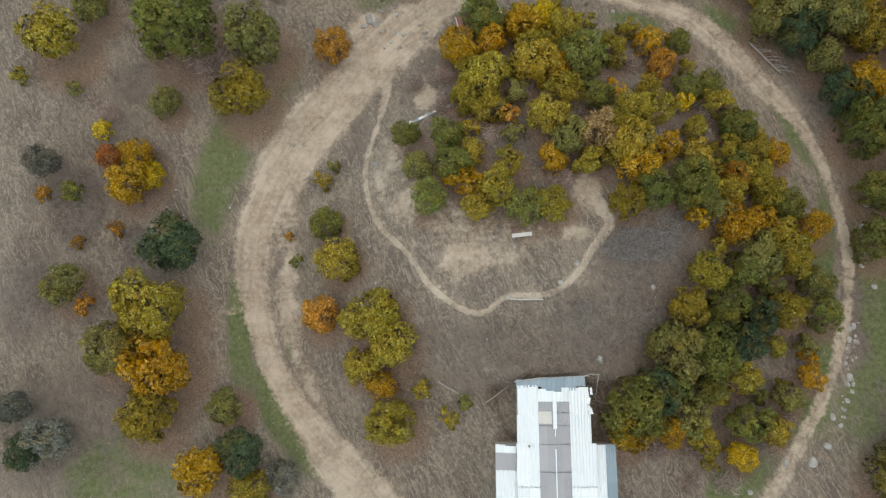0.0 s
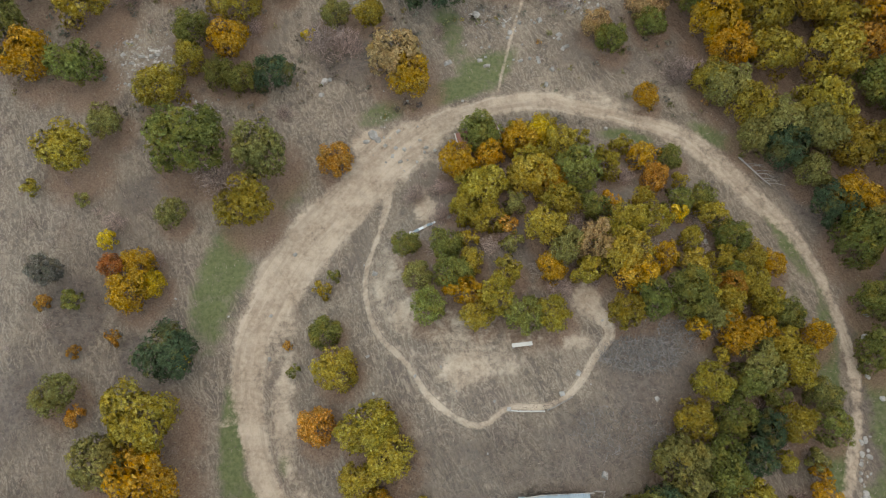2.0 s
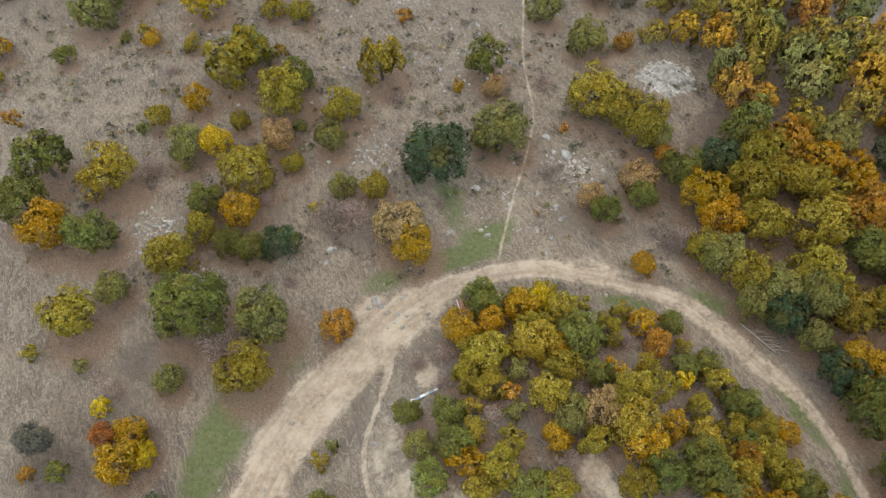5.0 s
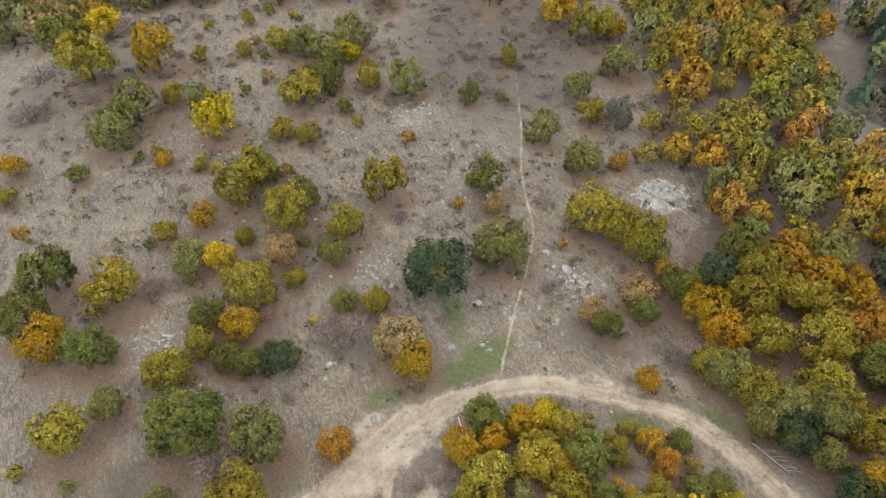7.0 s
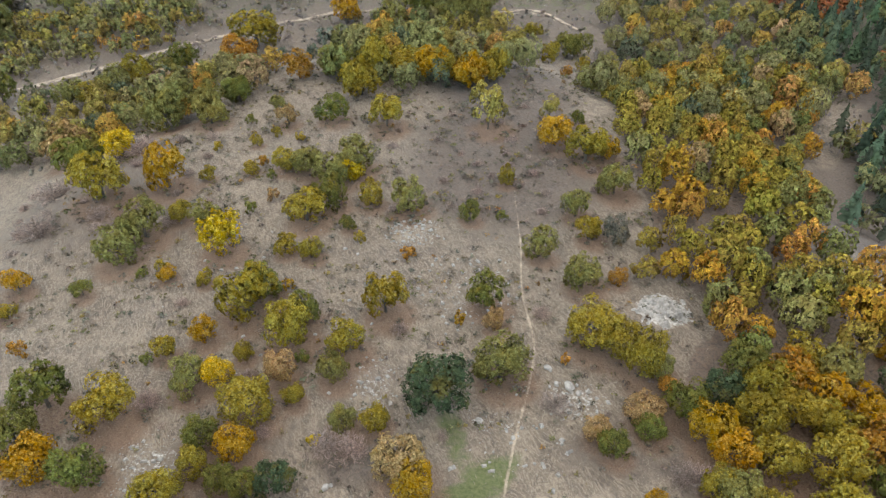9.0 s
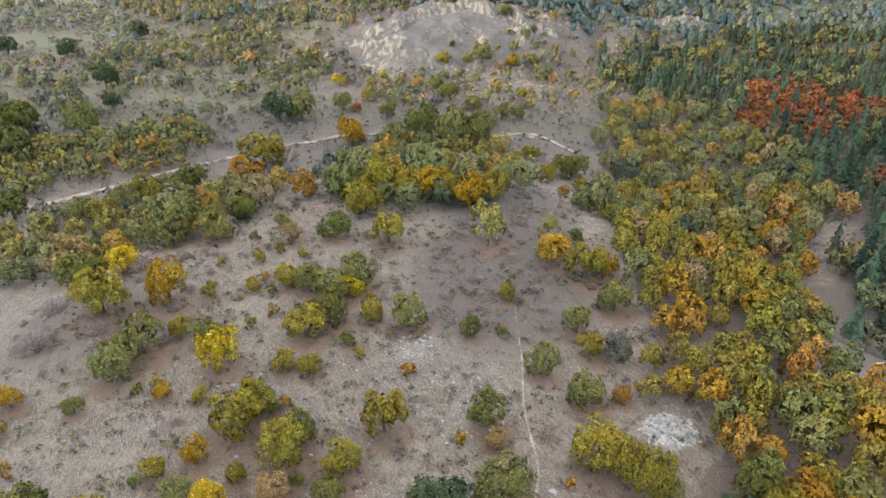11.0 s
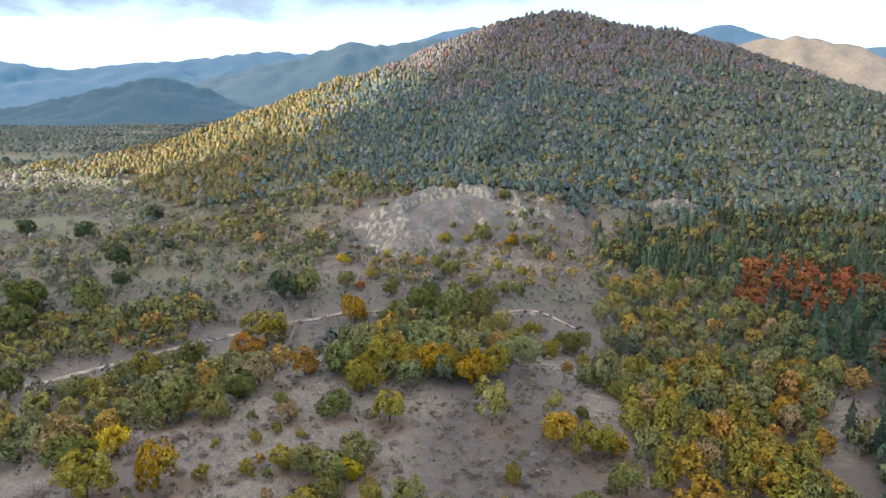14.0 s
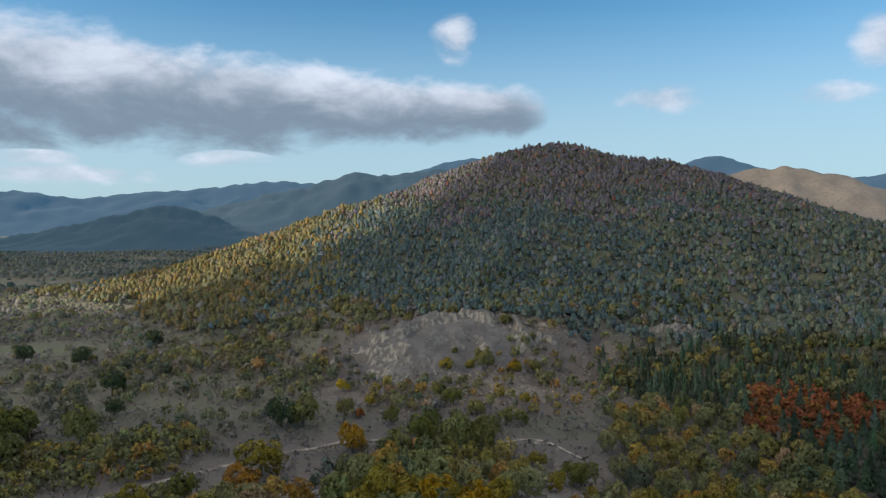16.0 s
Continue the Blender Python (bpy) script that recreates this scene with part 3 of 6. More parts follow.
    brush = np.maximum.reduce([0.62 * blot(a, b, 12.0, 4.0, 9.0, 4.0, 12), 1.25 * blot(a, b, -35.5, 17.0, 2.6, 4.0, 10), 0.9 * blot(a, b, -29.5, 13.0, 1.6, 2.2, 10), 0.9 * blot(a, b, -38.5, 8.5, 2.0, 3.0), 0.7 * blot(a, b, -30.5, 30.0, 4.0, 2.5, 30), 0.6 * blot(a, b, -33.0, -4.0, 9.0, 8.0), 0.7 * blot(a, b, -39.0, 8.0, 3.0, 6.0), 0.6 * blot(a, b, -26.5, 9.0, 1.5, 4.0, 15), 0.55 * blot(a, b, -25.0, 48.0, 10.0, 5.0, 20), 0.8 * blot(a, b, 18.0, 10.0, 5.0, 6.0), 0.55 * blot(a, b, 2.0, 2.0, 8.0, 4.0), 0.75 * blot(a, b, -10.0, 46.5, 5.0, 3.6), 0.6 * blot(a, b, 22.0, 21.0, 7.0, 9.0), 0.5 * blot(a, b, -8.0, 24.0, 1.4, 5.0),
                               0.95 * blot(a, b, 10.0, 114.0, 18.0, 26.0), 0.6 * blot(a, b, -62.0, 100.0, 18.0, 22.0), 0.55 * blot(a, b, 18.0, 47.0, 8.0, 3.0, -10), 0.5 * blot(a, b, -33.0, 22.0, 5.0, 9.0), 0.8 * blot(a, b, 8.0, 27.0, 12.0, 9.0), 0.6 * blot(a, b, 25, -4, 6, 4), 1.15 * blot(a, b, 41, 31, 6, 12, 30), 1.1 * blot(a, b, 45, 5, 7, 20), 0.7 * blot(a, b, 30, 45, 8, 5, -35)])
    out["brush"][near] = brush
    stone = np.maximum.reduce([0.95 * blot(a, b, 30.0, 71.5, 3.4, 3.6, 20, 0.35), 0.40 * blot(a, b, -5.5, 90.0, 5.0, 4.5), 0.34 * blot(a, b, 3.0, 76.0, 7.0, 8.0), 0.5 * blot(a, b, -27.0, 38.5, 2.5, 3.0), 0.45 * blot(a, b, -33.0, 46.0, 3.5, 5.0, 30), 0.5 * blot(a, b, 15.5, 55.0, 4.0, 3.5),
                               0.35 * blot(a, b, 5.5, 52.0, 4.0, 3.0), 0.42 * blot(a, b, -9.0, 58.0, 3.0, 5.0), 0.4 * blot(a, b, -6.5, 38.5, 1.2, 1.2)])
    out["stone"][near] = stone
    litter = np.zeros(np.shape(a))
    for tx, ty, tr in LITTER:
        m = (np.abs(a - tx) < 2.2 * tr) & (np.abs(b - ty) < 2.2 * tr)
        litter[m] = np.maximum(litter[m], 0.95 * blot(a[m], b[m], tx, ty, 1.3 * tr, soft=0.6))
    # brush and litter under the wood, also painting in shade between its crowns
    wood = inside(a, b, WOOD) & (np.hypot(a - 30.2, b - 71.3) > 7)
    out["litter"][near] = np.maximum(litter, 0.45 * wood)
    out["brush"][near] = np.maximum(brush, np.where(wood, 0.85, 0.9 * ramp(58, 70, a)))
    # the quarry and its terraces, and meadows on the plain
    far = ~near
    a, b = x[far], y[far]
    out["stone"][far] = np.maximum.reduce([0.6 * blot(a, b, 6.0, 352.0, 24.0, 12.0, 15), 0.6 * blot(a, b, -25.0, 324.0, 22.0, 14.0, 30), 0.7 * blot(a, b, 92.0, 372.0, 10.0, 5.0), 0.7 * blot(a, b, 130.0, 392.0, 26.0, 5.0, 15), 0.5 * blot(a, b, -60, 262, 6, 3)])
    out["dirt"][far] = np.maximum.reduce([0.36 * blot(a, b, 25.0, 300.0, 22.0, 26.0), 0.45 * blot(a, b, 40.0, 360.0, 30.0, 12.0), 0.62 * nearness(a, b, FAR_ROAD[::2], 1.5)])
    out["green"][far] = np.maximum.reduce([0.7 * blot(a, b, -250.0, 400.0, 45.0, 24.0), 0.5 * blot(a, b, 38.0, 248.0, 26.0, 16.0), 0.4 * blot(a, b, -260.0, 520.0, 60.0, 40.0), 0.35 * blot(a, b, -120, 215, 40, 14, 35)])
    wooded = ramp(3, 14, mountain(a, b))
    # brush of the eastern slope and woods, darkening shaded gaps between crowns too
    east = ramp(0, 1, inside(a, b, SADDLE) * 1.0 + inside(a, b, PINES) + inside(a, b, WOOD)) + ramp(58, 70, a) * ramp(150, 110, b)
    out["brush"][far] = np.maximum.reduce([0.72 * ramp(150, 240, np.hypot(a, b)), 0.95 * blot(a, b, 13.0, 146.0, 15.0, 30.0), 0.6 * blot(a, b, -62.0, 110.0, 22.0, 22.0), wooded, np.minimum(0.95, east)])
    out["green"][far] = np.maximum(out["green"][far], np.maximum(0.50 * ramp(190, 280, np.hypot(a, b)) * (1 - 0.7 * ramp(90, 60, np.hypot(a - 10, b - 335))), 0.62 * wooded))
    out["litter"][far] = 0.1 * wooded
    return out


# ---------------------------------------------------------------- trees: where they stand
PALETTE = {"G": (0.180, 0.190, 0.050), "Y": (0.335, 0.260, 0.040), "V": (0.250, 0.235, 0.075), "D": (0.078, 0.114, 0.060), "L": (0.600, 0.420, 0.022), "A": (0.480, 0.270, 0.024),
           "O": (0.490, 0.245, 0.045), "R": (0.430, 0.150, 0.045), "P": (0.420, 0.270, 0.125), "W": (0.500, 0.420, 0.105), "K": (0.210, 0.205, 0.170), "B": (0.300, 0.235, 0.205)}
SAID = {"G": "green oak with a few yellowing leaves", "Y": "oak turning yellow and olive", "V": "dull olive oak", "D": "dense dark green oak", "L": "bright yellow autumn tree", "A": "amber and gold autumn oak",
        "O": "orange-brown autumn tree", "R": "rust-red autumn tree", "P": "pale tan tree with drying leaves", "W": "pale yellow willow", "K": "grey-green scrub bush", "B": "bare twiggy bush"}
TREES = [  # stretch, look, then x, y and crown radius of each
    ('west', 'Y', [(-38.3, 33.5, 3.1), (-19.5, 27.4, 2.8), (-42.0, 30.0, 1.1), (-26.5, 6.6, 3.4), (-26.4, -2.8, 2.6), (-17.0, -9.4, 1.9)]),
    ('west', 'G', [(-26.2, 34.3, 3.7), (-35.4, 18.2, 1.2)]),
    ('west', 'V', [(-18.6, 33.1, 3.1), (-35.1, 8.9, 2.0), (-29.5, 3.2, 2.8), (-19.4, -2.0, 1.7), (-27.1, 26.8, 1.5), (-36.7, 28.8, 0.9), (-35.3, 37.2, 2.0)]),
    ('west', 'O', [(-11.0, 32.9, 1.9), (-38.3, 17.8, 0.9), (-33.4, 7.2, 1.0), (-31.3, 14.5, 0.8), (-34.6, 13.1, 0.8)]),
    ('west', 'B', [(-23.2, 31.5, 2.7), (-28.4, 22.0, 1.2)]),
    ('west', 'L', [(-33.1, 24.2, 1.1), (-28.0, 19.6, 1.4), (-24.3, 12.5, 1.0)]),
    ('west', 'R', [(-32.1, 21.5, 1.3)]),
    ('west', 'A', [(-29.5, 21.8, 1.6), (-29.8, 18.8, 2.0), (-25.5, 1.7, 3.1), (-21.3, -7.5, 2.3)]),
    ('west', 'D', [(-25.2, 12.7, 2.7), (-17.8, -5.9, 2.1), (-37.4, -6.0, 1.6)]),
    ('west', 'K', [(-35.0, -4.5, 1.9), (-38.7, -2.1, 1.8), (-38.4, 20.9, 1.6), (-14.1, -8.1, 1.6)]),
    ('mound_west', 'Y', [(-11.5, 19.0, 0.9), (-9.6, 11.1, 1.9), (-6.3, 5.7, 2.5), (-4.6, 3.3, 2.2), (-7.2, 1.6, 1.8), (-4.6, -3.3, 2.4), (-1.7, -0.5, 1.0), (0.5, -2.9, 1.0)]),
    ('mound_west', 'G', [(-10.5, 20.4, 0.7), (-10.8, 14.6, 1.5), (-13.8, 11.3, 0.7), (1.8, -1.6, 0.8)]),
    ('mound_west', 'O', [(-14.5, 13.7, 0.5)]),
    ('mound_west', 'O', [(-11.1, 6.2, 2.0)]),
    ('mound_west', 'A', [(-5.4, -0.3, 1.4)]),
    ('mound_top', 'G', [(3.7, 35.9, 1.7), (13.0, 30.3, 2.5), (23.4, 33.4, 1.5), (26.0, 28.7, 1.5), (14.1, 25.6, 1.7), (-3.3, 22.3, 1.5), (0.3, 21.7, 1.6), (0.9, 18.7, 1.9), (-1.2, 15.9, 1.8), (7.0, 14.9, 1.8)]),
    ('mound_top', 'A', [(7.8, 34.8, 2.1), (16.9, 18.5, 1.8), (9.6, 19.2, 1.3)]),
    ('mound_top', 'A', [(4.7, 32.4, 1.7), (1.5, 31.5, 1.9)]),
    ('mound_top', 'O', [(21.2, 30.4, 1.5), (5.9, 23.5, 1.1)]),
    ('mound_top', 'Y', [(3.9, 27.9, 2.3), (12.1, 34.4, 1.9), (8.7, 29.2, 2.4), (11.1, 26.1, 1.7), (9.1, 23.2, 1.8), (17.2, 24.5, 1.6), (16.0, 20.4, 2.1), (2.4, 19.8, 1.3), (4.6, 16.5, 1.8), (9.4, 15.0, 1.7), (3.0, 14.9, 1.4)]),
    ('mound_top', 'L', [(9.9, 35.9, 1.8), (23.0, 26.4, 1.2)]),
    ('mound_top', 'P', [(13.5, 21.5, 2.0)]),
    ('mound_top', 'V', [(11.1, 21.1, 1.7), (-2.2, 19.0, 1.3)]),
    ('mound_top', 'B', [(4.3, 21.6, 1.1)]),
    ('mound_east', 'Y', [(15.7, 15.3, 1.7), (29.6, 22.2, 1.6), (30.3, 17.4, 1.6), (24.4, 11.8, 1.2), (22.9, 9.3, 1.7), (32.1, 11.4, 2.0), (20.9, 6.5, 1.9), (31.2, 6.5, 2.0), (31.1, -0.1, 0.8), (23.8, -7.0, 0.8)]),
    ('mound_east', 'G', [(18.1, 16.5, 1.9), (21.5, 17.3, 2.3), (28.2, 24.1, 2.2), (32.3, 16.7, 1.7), (25.0, 6.7, 2.0), (23.1, 2.6, 2.4), (16.4, -2.0, 2.6), (23.0, -0.5, 1.8), (28.4, -1.1, 1.0)]),
    ('mound_east', 'V', [(23.1, 16.1, 1.5), (28.2, 11.3, 2.3), (19.7, 2.7, 2.5), (34.4, 9.2, 1.7)]),
    ('mound_east', 'A', [(32.0, 21.8, 1.5), (26.1, 14.2, 2.2), (34.9, 14.5, 1.7), (15.8, -4.1, 2.1), (19.9, -3.9, 1.6), (33.5, 2.2, 1.2)]),
    ('mound_east', 'O', [(27.1, 19.0, 1.5)]),
    ('mound_east', 'D', [(28.1, 5.8, 2.1), (26.4, 3.4, 2.1), (18.2, -0.5, 2.1)]),
    ('mound_east', 'L', [(26.5, -6.2, 1.4)]),
    ('mound_top', 'G', [(4.0, 35.4, 2.3)]),
    ('track_side', 'A', [(21.6, 40.5, 1.4)]),
    ('wood', 'V', [(32.2, 35.6, 2.4), (38.7, 35.6, 2.6), (37.6, 31.7, 2.0), (30.1, 41.2, 2.6), (35.3, 36.8, 2.8)]),
    ('wood', 'D', [(35.1, 33.8, 2.6), (39.0, 27.5, 2.4)]),
    ('wood', 'Y', [(42.1, 34.7, 2.6), (28.6, 42.3, 2.2), (32.4, 38.8, 2.4)]),
    ('wood', 'G', [(40.2, 23.9, 2.8), (40.9, 18.0, 2.2), (40.4, 13.2, 2.2), (27.8, 53.1, 2.6)]),
    ('wood', 'A', [(41.1, 28.7, 2.4), (31.3, 46.2, 2.4)]),
    ('wood', 'B', [(25.7, 44.1, 2.4)]),
    ('slope_low', 'G', [(-47.6, 54.1, 3.1), (-47.8, 47.7, 2.9), (-39.1, 43.6, 2.9), (-38.0, 60.9, 0.9), (-26.4, 74.7, 2.8), (-19.3, 69.6, 2.0), (-27.6, 48.8, 2.3), (-24.1, 43.3, 1.8)]),
    ('slope_low', 'Y', [(-39.4, 52.2, 3.4), (-29.6, 41.0, 2.6), (-36.2, 62.4, 1.6), (-27.7, 71.2, 3.8), (-20.7, 65.5, 3.5), (-18.4, 55.0, 1.4), (-13.1, 63.5, 2.8), (-8.5, 71.1, 3.1), (-23.4, 52.9, 3.0), (-27.4, 45.1, 1.8)]),
    ('slope_low', 'B', [(-35.8, 54.6, 2.1)]),
    ('slope_low', 'A', [(-44.3, 44.8, 3.0), (-32.0, 65.5, 1.9), (-23.5, 47.4, 2.5)]),
    ('slope_low', 'V', [(-31.5, 57.1, 2.4), (-14.0, 58.6, 2.0)]),
    ('slope_low', 'L', [(-28.3, 57.8, 2.1)]),
    ('slope_low', 'P', [(-20.6, 58.7, 2.2)]),
    ('slope_low', 'D', [(-1.4, 54.8, 4.0)]),
    ('slope_mid', 'G', [(-21.3, 42.6, 1.7), (-52.0, 74.4, 1.5), (-44.9, 78.5, 1.0), (-18.3, 61.2, 1.0)]),
    ('slope_mid', 'D', [(-18.1, 43.1, 2.3)]),
    ('slope_mid', 'V', [(-12.0, 51.2, 1.9)]),
    ('slope_mid', 'Y', [(-8.3, 51.2, 1.7), (-60.2, 69.4, 1.5), (-42.8, 80.3, 1.0), (-35.3, 77.0, 1.3), (-26.0, 62.1, 1.4)]),
    ('slope_mid', 'B', [(-13.3, 48.0, 2.5), (-10.7, 47.9, 2.2)]),
    ('slope_mid', 'L', [(-15.1, 49.0, 0.8)]),
    ('slope_mid', 'P', [(-5.0, 44.6, 3.0)]),
    ('slope_mid', 'A', [(-3.3, 42.3, 2.4), (-61.4, 75.2, 1.9), (-41.0, 78.1, 1.4), (-22.8, 75.7, 1.0)]),
    ('slope_mid', 'O', [(-55.0, 62.2, 1.2)]),
    ('slope_upper', 'L', [(-34.7, 84.9, 3.2), (-63.4, 118.1, 3.2)]),
    ('slope_upper', 'Y', [(-43.8, 93.4, 2.0), (-59.3, 99.9, 4.7), (-22.9, 92.9, 3.3), (-12.1, 126.3, 3.7), (-19.6, 140.0, 4.5), (-16.6, 151.5, 4.6)]),
    ('slope_upper', 'V', [(-38.6, 91.2, 2.7), (-47.9, 88.5, 3.5), (-49.7, 82.4, 3.4)]),
    ('slope_upper', 'A', [(-48.9, 103.2, 4.0)]),
    ('slope_upper', 'G', [(-69.4, 113.9, 3.9), (-19.9, 97.3, 3.1), (-23.5, 128.7, 3.1), (-24.5, 152.2, 4.1)]),
    ('slope_upper', 'P', [(-79.5, 127.2, 4.6), (-32.4, 127.3, 2.4)]),
    ('slope_upper', 'B', [(-59.4, 118.1, 3.6), (-70.2, 103.4, 3.9), (-65.6, 89.7, 3.6), (-57.5, 93.8, 2.5)]),
    ('slope_scrub', 'Y', [(-29.2, 109.0, 2.3), (-12.9, 97.9, 2.3), (-13.7, 87.0, 1.1), (-35.6, 108.4, 1.5), (-42.6, 105.6, 1.5), (-33.5, 122.0, 1.2), (-36.8, 118.7, 1.3), (-43.7, 115.9, 1.1), (-28.4, 119.6, 1.2), (-24.8, 84.5, 1.8), (-20.7, 83.2, 1.9)]),
    ('slope_scrub', 'V', [(-25.3, 108.5, 2.9), (-20.3, 104.7, 3.4), (-16.8, 109.4, 3.5), (-6.6, 96.3, 3.2), (-49.8, 132.5, 3.5), (-57.8, 134.6, 4.4)]),
    ('slope_scrub', 'L', [(-17.2, 106.1, 2.2)]),
    ('slope_scrub', 'G', [(-15.9, 90.4, 1.3), (-31.1, 105.9, 1.0), (-32.6, 95.4, 1.1), (-39.9, 127.3, 1.2), (-45.6, 140.7, 3.2)]),
    ('slope_scrub', 'O', [(-34.0, 111.0, 1.0), (-5.9, 83.3, 1.2)]),
    ('slope_scrub', 'P', [(-29.9, 99.3, 1.2)]),
    ('crest', 'W', [(8.2, 125.6, 4.1), (20.9, 129.2, 2.1)]),
    ('crest', 'Y', [(-0.2, 148.3, 3.9), (9.9, 148.2, 3.4), (-9.5, 155.8, 3.8), (25.7, 112.5, 3.6), (10.3, 104.1, 1.7), (22.2, 88.1, 2.2), (27.8, 181.6, 2.3), (37.0, 180.8, 1.9)]),
    ('crest', 'A', [(4.9, 144.9, 3.6), (-3.4, 151.1, 3.7), (20.7, 118.9, 3.3), (29.5, 113.2, 2.4)]),
    ('crest', 'G', [(26.5, 127.6, 1.4), (3.7, 93.3, 1.8), (8.9, 93.5, 1.0), (38.0, 194.2, 3.8)]),
    ('crest', 'V', [(28.8, 101.4, 3.2), (21.1, 94.2, 2.3), (14.0, 83.4, 2.3), (33.6, 150.6, 3.6)]),
    ('crest', 'K', [(26.3, 87.3, 2.2)]),
    ('crest', 'O', [(30.4, 168.2, 1.5)]),
    ('trail_side', 'V', [(6.7, 59.3, 3.4), (19.4, 76.4, 2.8), (26.4, 59.0, 1.9)]),
    ('trail_side', 'G', [(5.4, 72.3, 2.8), (23.1, 50.2, 1.8), (18.5, 47.6, 1.7)]),
    ('trail_side', 'A', [(1.7, 68.1, 1.1)]),
    ('trail_side', 'P', [(6.4, 67.9, 1.7), (22.9, 52.4, 2.2)]),
    ('trail_side', 'B', [(13.1, 70.2, 1.6), (13.0, 54.2, 2.2), (27.2, 44.3, 2.2)]),
    ('trail_side', 'O', [(15.0, 61.2, 0.9), (24.7, 77.4, 1.4), (26.7, 56.6, 1.3)]),
    ('trail_side', 'Y', [(19.0, 64.7, 3.4), (22.1, 62.9, 3.1), (24.6, 59.4, 3.2)]),
    ('trail_side', 'P', [(17.0, 49.8, 1.8)]),
    ('plain', 'V', [(-96.0, 162.4, 4.0), (-87.0, 169.0, 4.4), (-77.3, 179.6, 3.8)]),
    ('plain', 'Y', [(-91.3, 164.5, 3.6), (-82.6, 175.0, 4.2)]),
    ('plain', 'A', [(-32.5, 222.7, 5.0), (29.2, 318.4, 3.2)]),
    ('plain', 'Y', [(-57.1, 202.5, 6.2)]),
    ('plain', 'O', [(-58.7, 188.3, 4.8), (-34.1, 151.3, 3.6)]),
    ('plain', 'D', [(-62.4, 249.5, 6.1), (-132.3, 266.6, 3.8), (-230.4, 366.7, 5.0), (-195.1, 358.9, 5.1), (-148.6, 297.8, 5.6), (-176.0, 405.6, 5.9)]),
    ('plain', 'V', [(-54.7, 251.1, 5.7), (-127.9, 233.1, 5.9), (-140.1, 209.5, 6.0), (-72.1, 170.4, 4.2), (-58.4, 130.1, 3.8), (-48.2, 128.3, 3.4), (-35.6, 133.9, 1.7)]),
    ('plain', 'G', [(-149.8, 232.7, 6.1), (-73.0, 184.1, 4.5), (-45.1, 139.7, 2.9), (-114.0, 163.8, 4.5)]),
    ('plain', 'L', [(-48.2, 303.5, 2.8)]),
    ('plain', 'W', [(-28.5, 311.1, 2.1)]),
    ('quarry', 'Y', [(30.1, 317.8, 2.9), (8.7, 325.7, 2.2), (-2.4, 321.8, 4.0), (30.3, 280.6, 2.6), (-33.0, 277.8, 2.4), (20.6, 291.2, 2.0)]),
    ('quarry', 'G', [(0.9, 282.1, 4.3), (-22.6, 254.9, 3.3), (-8.2, 239.2, 4.9), (1.7, 333.7, 1.9)]),
    ('quarry', 'V', [(-5.7, 293.7, 3.2), (15.0, 320.7, 5.4), (28.2, 355.4, 3.2), (38.8, 320.1, 3.2), (9.9, 267.5, 3.6), (-41.4, 264.5, 3.2), (20.3, 253.8, 3.0), (26.1, 254.2, 2.8), (11.3, 237.1, 4.9)]),
    ('quarry', 'W', [(-28.7, 306.8, 2.6)]),
    ('quarry', 'R', [(-34.9, 261.1, 2.2)]),
    ('crest_end', 'G', [(-9.7, 229.9, 5.1), (34.7, 193.4, 3.8)]),
    ('crest_end', 'V', [(1.1, 223.8, 5.8), (9.6, 220.5, 5.3), (-17.5, 214.9, 4.8), (-26.6, 155.1, 3.3), (-16.3, 179.1, 3.8), (37.9, 163.6, 3.6)]),
    ('crest_end', 'A', [(-3.2, 148.0, 3.7), (4.9, 144.4, 3.6)]),
    ('crest_end', 'Y', [(-9.7, 151.2, 3.5), (-18.7, 141.0, 4.0), (11.4, 150.7, 3.2), (28.9, 187.8, 2.3), (26.6, 210.9, 2.6)]),
]


def inside(x, y, poly):
    hit = np.zeros(np.shape(x), bool)
    for (ax, ay), (bx, by) in zip(poly, poly[1:] + poly[:1]):
        cross = (ay > y) != (by > y)
        with np.errstate(divide="ignore", invalid="ignore"):
            hit ^= cross & (x < (bx - ax) * (y - ay) / (by - ay) + ax)
    return hit


def scatter(rng, poly, gap, tries=20000, wander=0.0):
    """Points at least gap apart inside a polygon."""
    p = np.array(poly, float)
    lo, hi = p.min(0), p.max(0)
    q = rng.uniform(lo, hi, (tries, 2))
    wx, wy = wander * waves(q[:, 0], q[:, 1], 26, 91, 2), wander * waves(q[:, 0], q[:, 1], 26, 92, 2)
    q = q[inside(q[:, 0] + wx, q[:, 1] + wy, poly)]
    cells, kept = {}, []
    for x, y in q:
        g = (int(x // gap), int(y // gap))
        if all((x - a) ** 2 + (y - b) ** 2 >= gap * gap for i in (-1, 0, 1) for j in (-1, 0, 1) for a, b in cells.get((g[0] + i, g[1] + j), ())):
            cells.setdefault(g, []).append((x, y))
            kept.append((x, y))
    return np.array(kept)


